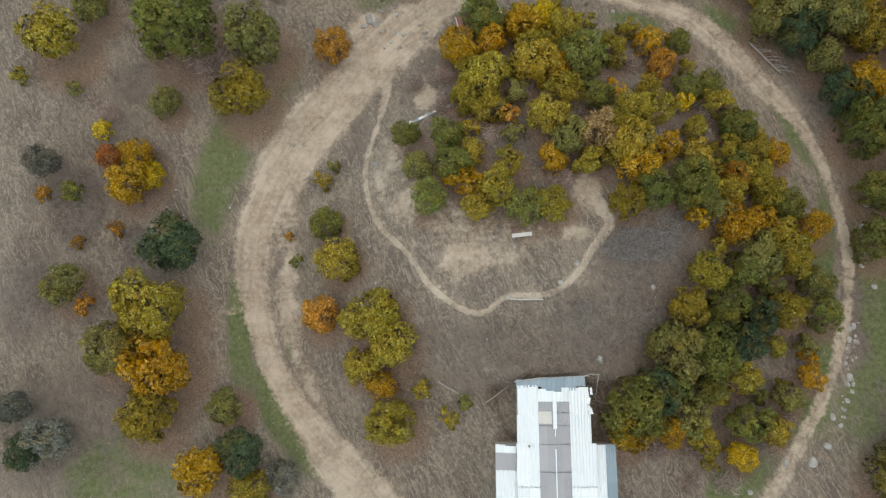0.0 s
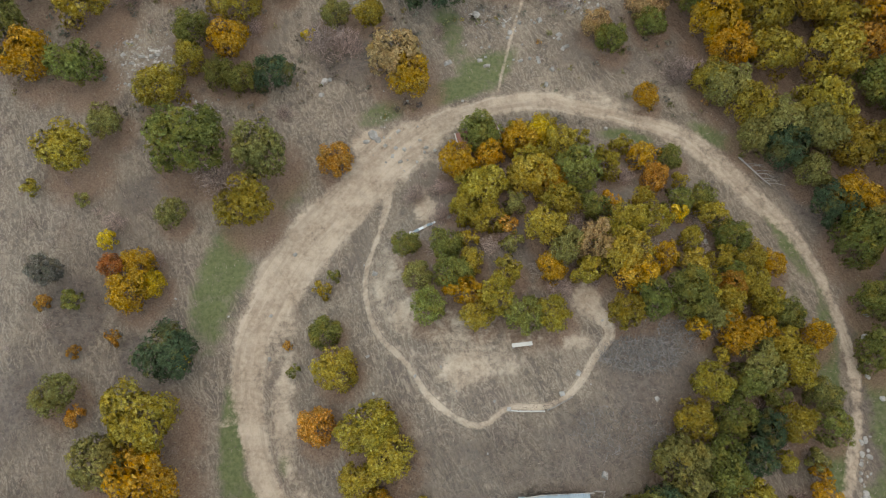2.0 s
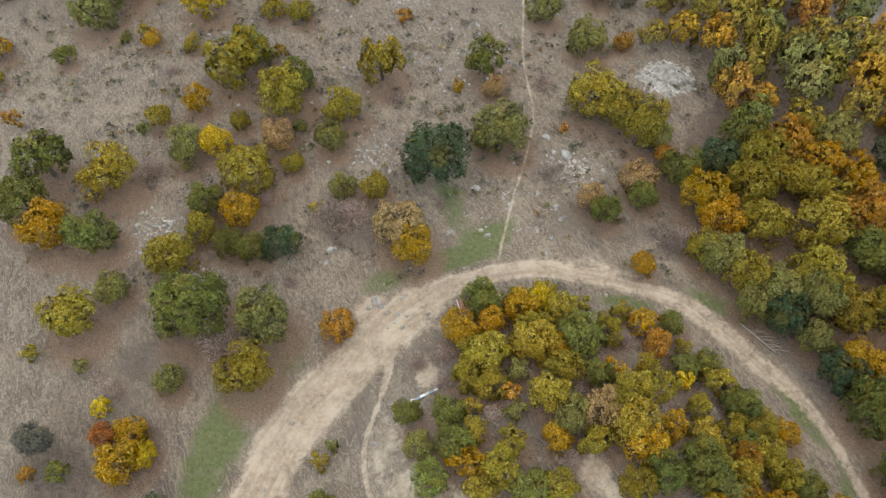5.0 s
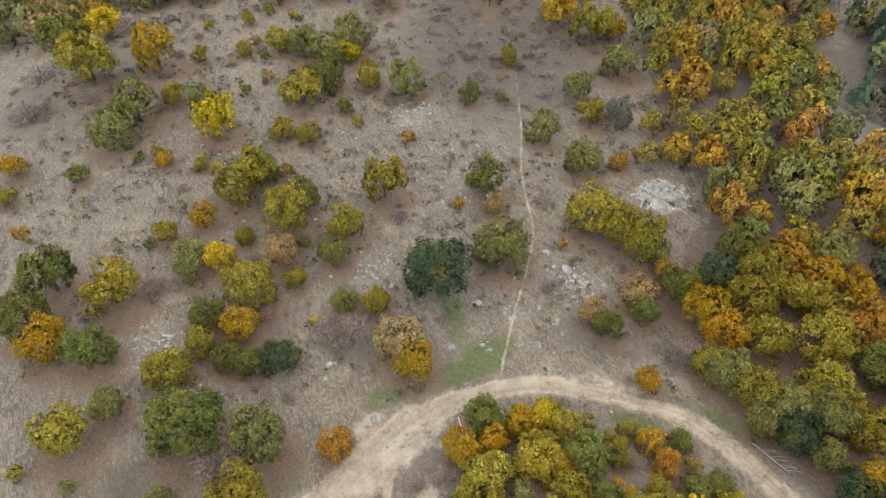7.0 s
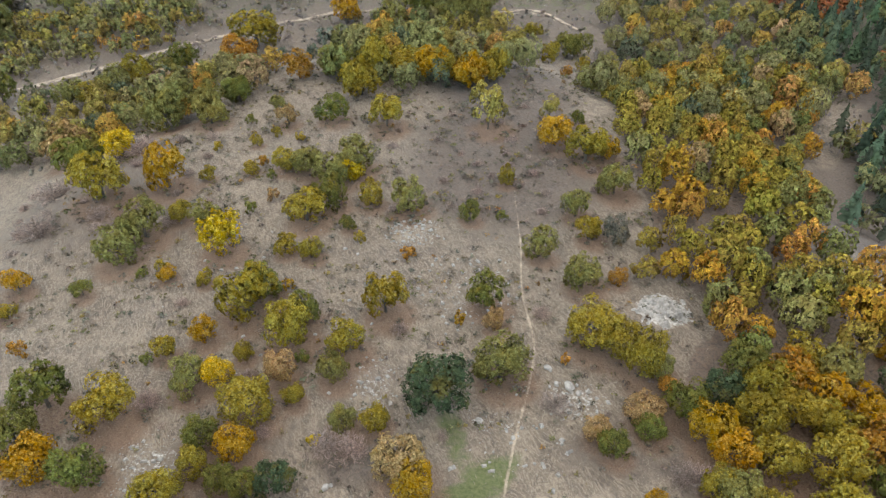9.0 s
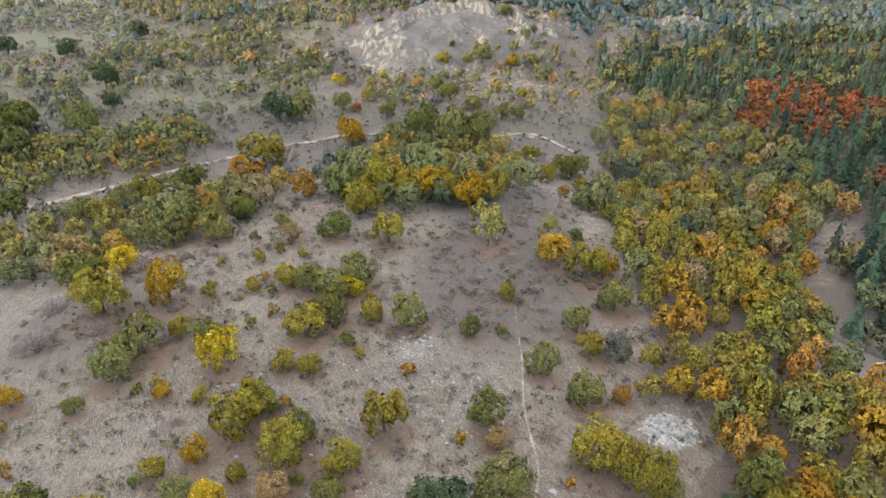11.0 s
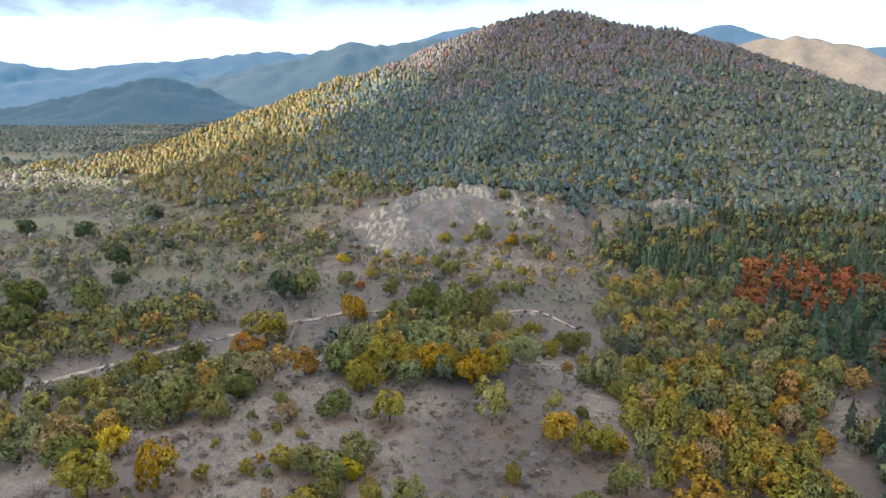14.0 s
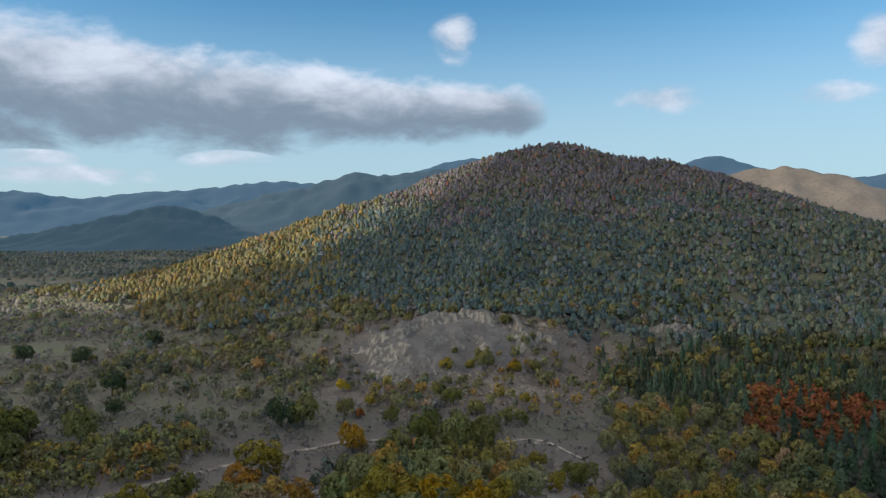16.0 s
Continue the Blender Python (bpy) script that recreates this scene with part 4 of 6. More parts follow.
SADDLE = [(34, 140), (44, 168), (50, 190), (56, 222), (62, 262), (80, 280), (92, 262), (104, 236), (112, 205), (106, 180), (92, 156), (80, 140), (66, 150)]
PINES = [(70, 290), (68, 322), (92, 346), (146, 362), (217, 380), (240, 330), (235, 270), (190, 215), (165, 180), (150, 115), (112, 86), (92, 92), (79, 112), (86, 132), (104, 158), (116, 186), (106, 200), (104, 215), (112, 235), (96, 262)]
RED = [(100, 230), (112, 262), (127, 296), (150, 308), (170, 285), (178, 262), (150, 240), (122, 222)]
RED_LOW = [(110, 184), (118, 200), (146, 206), (150, 190), (126, 180)]
WOOD = [(40, 172), (35, 122), (34, 96), (33, 88), (28, 80), (35, 77), (35, 68), (31, 62), (28, 53), (29, 46), (31.5, 41), (36.2, 35), (40.8, 28), (43.4, 18), (46, 5), (43, -5), (40, -14), (62, -16), (78, 20), (76, 58), (66, 76), (57, 80), (60, 90), (72, 117),
        (86, 149), (99, 180), (66, 184)]
rng = np.random.RandomState(4)
wood_all = np.array([(x, y) for x, y in scatter(rng, WOOD, 3.9, wander=3.0) if np.hypot(x - MOUND[0], y - MOUND[1]) > 33.5 and np.hypot(x - 30.2, y - 71.3) > 6.5 and min((x - a) ** 2 + (y - b) ** 2 for st, c, rows in TREES if st == "wood" for a, b, q in rows) > 9.0])
wood_near = [(x, y) for x, y in wood_all if y < 62]
wood_rest = [(x, y) for x, y in wood_all if y >= 62]
wood_look = {}
for x, y in wood_near:
    f = waves(np.array(x), np.array(y), 17, 21, 2) * 0.5 + rng.normal() * 0.45 + (0.22 * math.exp(-((y - 60) / 14) ** 2)) - 0.8 * float(ramp(38, 28, y))
    c = "D" if f < -1.1 else "V" if f < -0.55 else "G" if f < -0.2 else "Y" if f < 0.38 else "A" if f < 0.82 else "O" if f < 1.05 else "P" if f < 1.2 else "L"
    wood_look.setdefault(c, []).append((x, y, rng.uniform(2.2, 3.2)))
for c, rows in wood_look.items():
    TREES.append(("wood", c, rows))
# young growth that fills the thickets on the mound
THICKET = [(-2, 19), (1, 25), (3, 31), (5, 37), (14, 37), (21, 34), (27, 28), (30, 20), (24, 15.5), (17, 16.5), (9.5, 18.2), (2, 17)]
EAST = [(22, 16), (28, 24), (34.5, 16), (35.5, 6), (32, -3), (24, -7), (19, -5), (20, 3), (22.5, 8)]
fill = {}
for poly, gap in ((THICKET, 2.7), (EAST, 2.4)):
    for x, y in scatter(rng, poly, gap):
        if min((x - a) ** 2 + (y - b) ** 2 for st, c, rows in TREES if st.startswith("mound") for a, b, q in rows) > 1.7:
            fill.setdefault("VYGYYAVYYG"[rng.randint(10)], []).append((x, y, rng.uniform(1.0, 1.9)))
for c, rows in fill.items():
    TREES.append(("mound_thicket", str(c), rows))
# leafless undergrowth between the trees
MOUND_TOP = [(-3, 30), (2, 36), (12, 37), (20, 35), (26, 28), (24, 18), (16, 16.5), (9, 17.5), (1, 17), (-2, 22)]
MOUND_EAST = [(21, 30), (27, 28), (33, 18), (35, 8), (33, -3), (24, -10), (17, -6), (18, 1), (22, 5), (24, 12), (25, 18)]
CREST_BRUSH = [(-14, 96), (8, 92), (26, 100), (28, 128), (10, 138), (-10, 124)]
UPPER_WEST = [(-72, 84), (-46, 80), (-40, 96), (-46, 122), (-66, 126), (-80, 108)]
FIELD = [(-46, -8), (-24, -8), (-23, 10), (-24, 26), (-30, 40), (-48, 40)]
SLOPE = [(-45, 20), (-22, 30), (-12, 44), (0, 50), (-2, 70), (-40, 80), (-60, 50)]
for poly, gap, lo, hi in ((MOUND_TOP, 2.6, 0.7, 1.4), (MOUND_EAST, 2.8, 0.7, 1.4), (SLOPE, 8.5, 0.6, 1.4), (FIELD, 3.6, 0.25, 0.8), (CREST_BRUSH, 4.6, 0.6, 1.4), (UPPER_WEST, 6.0, 0.8, 1.8)):
    TREES.append(("slope_brush" if poly in (SLOPE, FIELD, CREST_BRUSH, UPPER_WEST) else "mound_brush", "B", [(x, y, rng.uniform(lo, hi)) for x, y in scatter(rng, poly, gap)]))
for stretch, c, rows in TREES:
    for x, y, r in rows:
        if c not in "DKB" and r > 1.2:
            LITTER.append((x + 0.2 * r, y - 0.35 * r, r))


# ---------------------------------------------------------------- ground
def spread(lo, hi, step, end_lo, end_hi, grow_lo, grow_hi):
    v = list(np.arange(lo, hi, step))
    s = step
    while v[-1] < end_hi:
        s *= grow_hi
        v.append(v[-1] + s)
    low, s = [v[0]], step
    while low[-1] > end_lo:
        s *= grow_lo
        low.append(low[-1] - s)
    return np.array(low[::-1][:-1] + v)


gx = spread(-46, 48, 0.5, -4900, 4900, 1.05, 1.05)
gy = spread(-18, 60, 0.5, -4900, 4900, 1.12, 1.036)
X, Y = np.meshgrid(gx, gy)
X, Y = X.ravel(), Y.ravel()
Z = land(X, Y)
nx, ny = len(gx), len(gy)
i, j = np.meshgrid(np.arange(nx - 1), np.arange(ny - 1))
q = (j * nx + i).ravel()
ground = new("ground", mesh_of("ground", np.stack([X, Y, Z], 1), np.stack([q, q + 1, q + 1 + nx, q + nx], 1), GROUND, True, covers(X, Y)))
tagged(ground, "dry grass hillside with bare earth and scattered stones", "ground", kind="structure")


def lie(x, y):
    """Height of the ground sheet itself, whose far cells are wide."""
    a, b = np.clip(np.searchsorted(gx, x) - 1, 0, nx - 2), np.clip(np.searchsorted(gy, y) - 1, 0, ny - 2)
    u, v = (x - gx[a]) / (gx[a + 1] - gx[a]), (y - gy[b]) / (gy[b + 1] - gy[b])
    G = Z.reshape(ny, nx)
    return (1 - v) * ((1 - u) * G[b, a] + u * G[b, a + 1]) + v * ((1 - u) * G[b + 1, a] + u * G[b + 1, a + 1])


def ribbon(name, line, label, category, lift=0.05, across=9, spare=0.5):
    """A track laid over the ground along a line of x, y and half width."""
    t = np.gradient(line[:, :2], axis=0)
    t /= np.linalg.norm(t, axis=1)[:, None]
    n = np.stack([-t[:, 1], t[:, 0]], 1)
    s = np.linspace(-1, 1, across)
    half = line[:, 2] + spare * np.minimum(1, line[:, 2])
    P = line[:, None, :2] + n[:, None, :] * (half[:, None] * s[None])[:, :, None]
    x, y = P[..., 0].ravel(), P[..., 1].ravel()
    z = np.maximum(land(x, y), lie(x, y)) + lift - 0.6 * lift * np.tile(np.abs(s) > 0.99, len(line))
    a = np.arange(len(line) - 1)[:, None] * across + np.arange(across - 1)[None]
    a = a.ravel()
    cover = covers(x, y, 1)
    cover["across"] = (half[:, None] * s[None]).ravel()
    cover["along"] = np.repeat(np.concatenate([[0.0], np.cumsum(np.hypot(*np.diff(line[:, :2], axis=0).T))]), across)
    ob = new(name, mesh_of(name, np.stack([x, y, z], 1), np.stack([a, a + across, a + across + 1, a + 1], 1), GROUND, True, cover))
    return tagged(ob, label, category, kind="structure")


ribbon("dirt_track", RING, "pale dirt track circling the mound", "road", across=17)
ribbon("mound_trail", TRAIL, "narrow trodden earth trail winding up the mound", "path", 0.06, 7)
ribbon("footpath", FOOTPATH, "thin footpath worn through dry grass", "path", 0.06, 7)
ribbon("far_road", FAR_ROAD, "pale gravel road crossing the saddle", "road", 0.3, 7)

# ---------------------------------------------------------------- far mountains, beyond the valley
# a low base colour and a faint blue glow stand for distance haze
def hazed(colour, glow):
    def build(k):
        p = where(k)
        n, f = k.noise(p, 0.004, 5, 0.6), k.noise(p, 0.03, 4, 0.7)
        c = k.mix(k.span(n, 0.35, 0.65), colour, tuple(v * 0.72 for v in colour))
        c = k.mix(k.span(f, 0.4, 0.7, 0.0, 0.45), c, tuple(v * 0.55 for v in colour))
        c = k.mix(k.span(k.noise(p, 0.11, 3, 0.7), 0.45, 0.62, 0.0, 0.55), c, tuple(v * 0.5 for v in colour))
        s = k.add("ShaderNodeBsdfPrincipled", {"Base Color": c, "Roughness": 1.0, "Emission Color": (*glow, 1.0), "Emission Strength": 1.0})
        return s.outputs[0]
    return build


def far_ridge(name, rows, depth, colour, glow, label, seed):
    """A range of hills whose crest stands on bearings, at distances and heights given."""
    rows = np.array(rows, float)
    az = np.linspace(rows[0, 0], rows[-1, 0], 240)
    d, z = np.interp(az, rows[:, 0], rows[:, 1]), np.interp(az, rows[:, 0], rows[:, 2])
    kernel = np.hanning(15) / np.hanning(15).sum()
    z = np.convolve(np.pad(z, 7, "edge"), kernel, "valid")
    u = np.linspace(-1, 1, 41)
    A, U = np.meshgrid(np.radians(az), u, indexing="ij")
    D = d[:, None] + U * depth
    x, y = D * np.sin(A), D * np.cos(A)
    h = (z[:, None] - PLAIN) * (1 - np.abs(U)) ** 1.1
    h = h * (1 + 0.24 * waves(x, y, 420, seed) * (1 - (1 - np.abs(U)) ** 3)) + 7.0 * waves(x, y, 110, seed + 1) * (1 - np.abs(U))
    P = np.stack([x, y, PLAIN - 6 + np.maximum(h, 0)], -1).reshape(-1, 3)
    a = (np.arange(239)[:, None] * 41 + np.arange(40)[None]).ravel()
    ob = new(name, mesh_of(name, P, np.stack([a, a + 41, a + 42, a + 1], 1), material(name + "_hazed", hazed(colour, glow)), True))
    return tagged(ob, label, "mountain", kind="structure")


def rise(d, el):
    return EYE + d * math.tan(radians(el)) + 6


def heights(d, rows):
    return [(a, d, rise(d, e)) for a, e in rows]


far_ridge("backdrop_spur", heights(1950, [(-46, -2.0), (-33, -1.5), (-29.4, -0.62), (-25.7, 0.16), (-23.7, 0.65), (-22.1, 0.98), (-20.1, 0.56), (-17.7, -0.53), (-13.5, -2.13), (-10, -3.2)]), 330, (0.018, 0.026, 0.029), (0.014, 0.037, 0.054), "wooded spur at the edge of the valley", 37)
# the dark base colour also stands in for cloud shade on these hills
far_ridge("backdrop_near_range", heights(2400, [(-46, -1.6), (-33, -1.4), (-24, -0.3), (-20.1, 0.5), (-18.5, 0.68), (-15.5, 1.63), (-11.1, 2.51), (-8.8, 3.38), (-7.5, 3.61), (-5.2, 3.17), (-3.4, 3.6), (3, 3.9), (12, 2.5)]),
          520, (0.018, 0.026, 0.030), (0.014, 0.042, 0.063), "wooded hills beyond the valley, blue-grey with painted haze", 31)
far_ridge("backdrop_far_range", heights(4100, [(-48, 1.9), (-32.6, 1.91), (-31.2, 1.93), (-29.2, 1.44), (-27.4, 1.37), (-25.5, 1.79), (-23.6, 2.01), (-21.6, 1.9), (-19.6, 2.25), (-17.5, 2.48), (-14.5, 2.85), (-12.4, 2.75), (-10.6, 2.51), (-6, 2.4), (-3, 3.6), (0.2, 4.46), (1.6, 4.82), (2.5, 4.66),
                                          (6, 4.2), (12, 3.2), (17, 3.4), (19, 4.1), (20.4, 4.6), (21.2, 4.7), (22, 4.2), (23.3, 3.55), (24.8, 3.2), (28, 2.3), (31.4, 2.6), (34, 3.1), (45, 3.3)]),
          700, (0.020, 0.027, 0.034), (0.018, 0.060, 0.100), "distant mountain range, blue with painted haze", 33)
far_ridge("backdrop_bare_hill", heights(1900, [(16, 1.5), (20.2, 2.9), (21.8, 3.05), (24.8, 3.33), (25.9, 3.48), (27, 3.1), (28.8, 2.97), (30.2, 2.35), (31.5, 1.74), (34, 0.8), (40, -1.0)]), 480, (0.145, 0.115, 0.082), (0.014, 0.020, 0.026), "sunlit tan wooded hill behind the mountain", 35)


# ---------------------------------------------------------------- trees
def crown_shape(seed, lobes, sprays, size, reach=(0.50, 0.82), dome=0.55):
    """A crown of unit radius: leaf sprays on many lobes that bulge from a tall dome, from its top down to the grass."""
    r = np.random.RandomState(seed)
    cen, nor, siz, out = [], [], [], []
    lean = r.uniform(-0.12, 0.12, 2)
    for k in range(lobes):
        a = 2.4 * k + r.uniform(-0.5, 0.5)
        s = min(0.98, max(-0.6, 1 - 1.55 * (k + 0.5) / lobes + r.uniform(-0.12, 0.12)))
        w = math.sqrt(1 - s * s)
        way = np.array([w * math.cos(a), w * math.sin(a), s])
        far = r.uniform(0.10, 0.45) if k % 5 == 0 else r.uniform(*reach)
        c = np.array([0, 0, 0.84]) + way * far * np.array([1, 1, 0.92]) + np.array([lean[0] * s, lean[1] * s, 0])
        R = r.uniform(0.17, 0.38)
        n = int(sprays / lobes * (R / 0.28) ** 2)
        v = r.normal(size=(n, 3)) + way * 0.7 + np.array([0, 0, 0.25])
        v /= np.linalg.norm(v, axis=1)[:, None]
        q = c + v * R * r.uniform(0.66, 1.18, (n, 1))
        q[:, 2] = np.maximum(q[:, 2], 0.04 + 0.1 * r.uniform(0, 1, n))
        cen.append(q)
        nor.append(v + r.normal(size=(n, 3)) * 0.40 + np.array([0, 0, 0.3]))
        siz.append(size * r.uniform(0.6, 1.35, n))
        o = v * 0.8 + way * dome + r.normal(size=(n, 3)) * 0.2
        out.append(o / np.linalg.norm(o, axis=1)[:, None])
    v, f = cards(r, np.vstack(cen), np.vstack(nor), np.concatenate(siz))
    return v, f, np.repeat(np.vstack(out), 3, axis=0)


def crown_mesh(name, seed, lobes, sprays, size):
    v, f, puff = crown_shape(seed, lobes, sprays, size)
    return mesh_of(name, v, f, LEAF, puff=puff)


def trunk_mesh(seed, girth=0.07, limbs=4):
    r = random.Random(seed)
    bm = bmesh.new()
    lean = (r.uniform(-0.08, 0.08), r.uniform(-0.08, 0.08))
    tube(bm, [(0, 0, -0.12), (0.01, 0, 0.2), (lean[0] * 0.5, lean[1] * 0.5, 0.55), (lean[0], lean[1], 1.0)], [girth * 1.5, girth, girth * 0.8, girth * 0.4], 6)
    for k in range(limbs):
        a = k * 2.4 + r.uniform(-0.4, 0.4)
        h = r.uniform(0.35, 0.8)
        l = r.uniform(0.35, 0.6)
        c, s = math.cos(a), math.sin(a)
        tube(bm, [(lean[0] * h, lean[1] * h, h), (c * l * 0.5, s * l * 0.5, h + 0.18), (c * l, s * l, h + 0.42)], [girth * 0.5, girth * 0.32, girth * 0.12], 4)
    me = bpy.data.meshes.new("trunk")
    bm.to_mesh(me)
    bm.free()
    me.materials.append(BARK)
    return me


def tree_model(name, crown, trunk):
    root = new(name)
    t = new("trunk", trunk)
    c = new("crown", crown)
    t.parent = c.parent = root
    return root


def bush_mesh(name, seed, twigs=1700):
    """A leafless shrub of unit radius: a haze of fine twigs that thins out towards its edge."""
    r = np.random.RandomState(seed)
    d = r.normal(size=(twigs, 3))
    d[:, 2] = np.abs(d[:, 2])
    d /= np.linalg.norm(d, axis=1)[:, None]
    lump = 1 + 0.22 * np.sin(5 * d[:, :1] + seed) * np.cos(4 * d[:, 1:2] + 2 * seed)
    a = d * r.uniform(0.15, 0.92, (twigs, 1)) * lump
    way = d * 0.45 + r.normal(size=(twigs, 3)) * 0.6 + np.array([0, 0, 0.25])
    b = a + way * r.uniform(0.10, 0.28, (twigs, 1))
    s = np.cross(way, r.normal(size=(twigs, 3)))
    s *= r.uniform(0.007, 0.015, (twigs, 1)) / np.linalg.norm(s, axis=1)[:, None]
    v = np.stack([a - s, a + s, b], 1).reshape(-1, 3)
    return mesh_of(name, v, np.arange(twigs * 3).reshape(twigs, 3), TWIG)


models = {"big": [tree_model("oak_tree", crown_mesh("crown", 40 + s, 34 + s % 7, 3100, 0.062), trunk_mesh(s)) for s in range(7)],
          "mid": [tree_model("oak_tree", crown_mesh("crown", 60 + s, 28 + s % 6, 1700, 0.082), trunk_mesh(20 + s)) for s in range(6)],
          "young": [tree_model("young_oak", crown_mesh("crown", 100 + s, 22 + s % 6, 1700, 0.078), trunk_mesh(80 + s, 0.05, 3)) for s in range(5)],
          "small": [tree_model("sapling", crown_mesh("crown", 80 + s, 14, 560, 0.120), trunk_mesh(40 + s, 0.05, 4)) for s in range(4)],
          "willow": [tree_model("willow_tree", crown_mesh("crown", 110 + s, 17, 1300, 0.072), trunk_mesh(90 + s, 0.05, 6)) for s in range(2)],
          "tuft": [tree_model("bare_bush", bush_mesh("twigs", 95 + s, 420), trunk_mesh(70 + s, 0.02, 2)) for s in range(3)],
          "bare": [tree_model("bare_bush", bush_mesh("twigs", 90 + s), trunk_mesh(60 + s, 0.02, 3)) for s in range(3)]}
rnd = random.Random(12)
for stretch, c, rows in TREES:
    for x, y, r in rows:
        kind = "willow" if c == "W" else "tuft" if c == "B" and r < 0.85 else "bare" if c == "B" else "small" if r < 1.25 else "big" if math.hypot(x, y) < 70 else "mid"
        model = rnd.choice(models["young" if kind != "small" and stretch == "mound_thicket" else kind])
        z = float(land(x, y))
        tall = rnd.uniform(0.98, 1.3) * (0.8 if c == "B" else 1.2 if c == "W" else 1.0)
        m = Matrix.Translation((x, y, z - 0.03)) @ Matrix.Rotation(rnd.uniform(0, 6.28), 4, "Z") @ Matrix.Diagonal((r * rnd.uniform(0.92, 1.22), r * rnd.uniform(0.86, 1.12), r * tall, 1))
        t = copy_thing(model, m)
        base = PALETTE[c]
        v = rnd.uniform(0.86, 1.16) * ((0.86 if y < 36 else 1.0) if stretch == "wood" else 0.94 if stretch == "mound_east" else 1.12 if stretch == "mound_thicket" else 1.25 if stretch.startswith("mound") else 1.08)
        f = [v * rnd.uniform(0.96, 1.05), v * rnd.uniform(0.96, 1.05)]
        for ch in t.children:
            if ch.name.startswith(("crown", "twigs")):
                ch.color = (base[0] * f[0], base[1] * f[1], base[2] * f[1], 1.0)
        size = "small " if r < 1.25 else "large " if r > 2.9 else ""
        ground_word = " in the wood" if stretch == "wood" else " on the mound" if stretch.startswith("mound") else " on dry grass"
        tagged(t, size + SAID[c] + ground_word, "bush" if c in "BK" else "tree", "trees of the " + stretch.replace("_", " "))
for group in models.values():
    for m in group:
        for ch in list(m.children):
            bpy.data.objects.remove(ch)
        bpy.data.objects.remove(m)


# ---------------------------------------------------------------- distant woods, each one thing that nobody could count
def leafy(seed, sprays, size, lobes=6, up=0.3, soft=0.0):
    """A rounded crown of unit radius, made of lobes that bulge from its dome."""
    r = np.random.RandomState(seed)
    k = r.randint(0, lobes, sprays)
    z = r.uniform(-0.25, 1.0, lobes)
    a = 2.4 * np.arange(lobes) + r.uniform(-0.5, 0.5, lobes)
    w = np.sqrt(1 - z * z) * r.uniform(0.45, 0.68, lobes)
    c = np.stack([w * np.cos(a), w * np.sin(a), 1.0 + z * r.uniform(0.5, 0.85, lobes)], 1)
    v = r.normal(size=(sprays, 3)) + (c[k] - np.array([0, 0, 0.8])) * 0.8
    v[:, 2] = np.abs(v[:, 2]) - 0.5 * r.uniform(0, 1, sprays)
    v /= np.linalg.norm(v, axis=1)[:, None]
    n = v + r.normal(size=(sprays, 3)) * 0.35 + np.array([0, 0, up])
    R = r.uniform(0.30, 0.46, lobes)[k][:, None]
    o = v * 0.8 + (c[k] - np.array([0, 0, 0.7])) * 0.5 + r.normal(size=(sprays, 3)) * 0.2 + np.array([0, 0, soft])
    return (*cards(r, c[k] + v * R * r.uniform(0.8, 1.12, (sprays, 1)), n, size * r.uniform(0.7, 1.3, sprays)), np.repeat(o / np.linalg.norm(o, axis=1)[:, None], 3, axis=0))


def domed(seed, sprays, size, rows=(62, 18, -32), n=7, lobes=6, bulge=0.30):
    """A lumpy closed crown for trees seen from afar: lobes bulge from it, and loose sprays stand round it."""
    r = np.random.RandomState(seed)
    tip = r.normal(size=(lobes, 3)) * np.array([1, 1, 0.8]) + np.array([0, 0, 0.35])
    tip /= np.linalg.norm(tip, axis=1)[:, None]

    def reach(d):
        return 0.78 + bulge * np.exp(-7.0 * (1 - d @ tip.T)).max(1)

    D, F = [(0.0, 0.0, 1.0)], []
    for i, e in enumerate(rows):
        for j in range(n):
            a, h = 2 * math.pi * (j + 0.5 * i + r.uniform(-0.22, 0.22)) / n, radians(e + r.uniform(-7, 7))
            D.append((math.cos(a) * math.cos(h), math.sin(a) * math.cos(h), math.sin(h)))
        for j in range(n):
            b, c = 1 + i * n + j, 1 + i * n + (j + 1) % n
            F += [(0, b, c)] if i == 0 else [(b - n, b, c - n), (c - n, b, c)]
    D = np.array(D)
    V = D * (reach(D) * r.uniform(0.86, 1.06, len(D)))[:, None] + np.array([0, 0, 0.95])
    v = r.normal(size=(sprays, 3)) + np.array([0, 0, 0.35])
    v /= np.linalg.norm(v, axis=1)[:, None]
    v = v[v[:, 2] > -0.6]
    pull = tip[(v @ tip.T).argmax(1)]
    cv, cf = cards(r, np.array([0, 0, 0.95]) + v * (reach(v) * r.uniform(0.92, 1.10, len(v)))[:, None], v + r.normal(size=v.shape) * 0.35, size * r.uniform(0.7, 1.3, len(v)))
    o = v * 0.5 + (v * reach(v)[:, None] - pull * 0.62) * 0.7 + np.array([0, 0, 0.5]) + r.normal(size=v.shape) * 0.15
    N = np.vstack([D * 0.75 + np.array([0, 0, 0.45]), np.repeat(o, 3, axis=0)])
    return np.vstack([V, cv]), np.vstack([np.array(F), cf + len(V)]), N / np.linalg.norm(N, axis=1)[:, None]


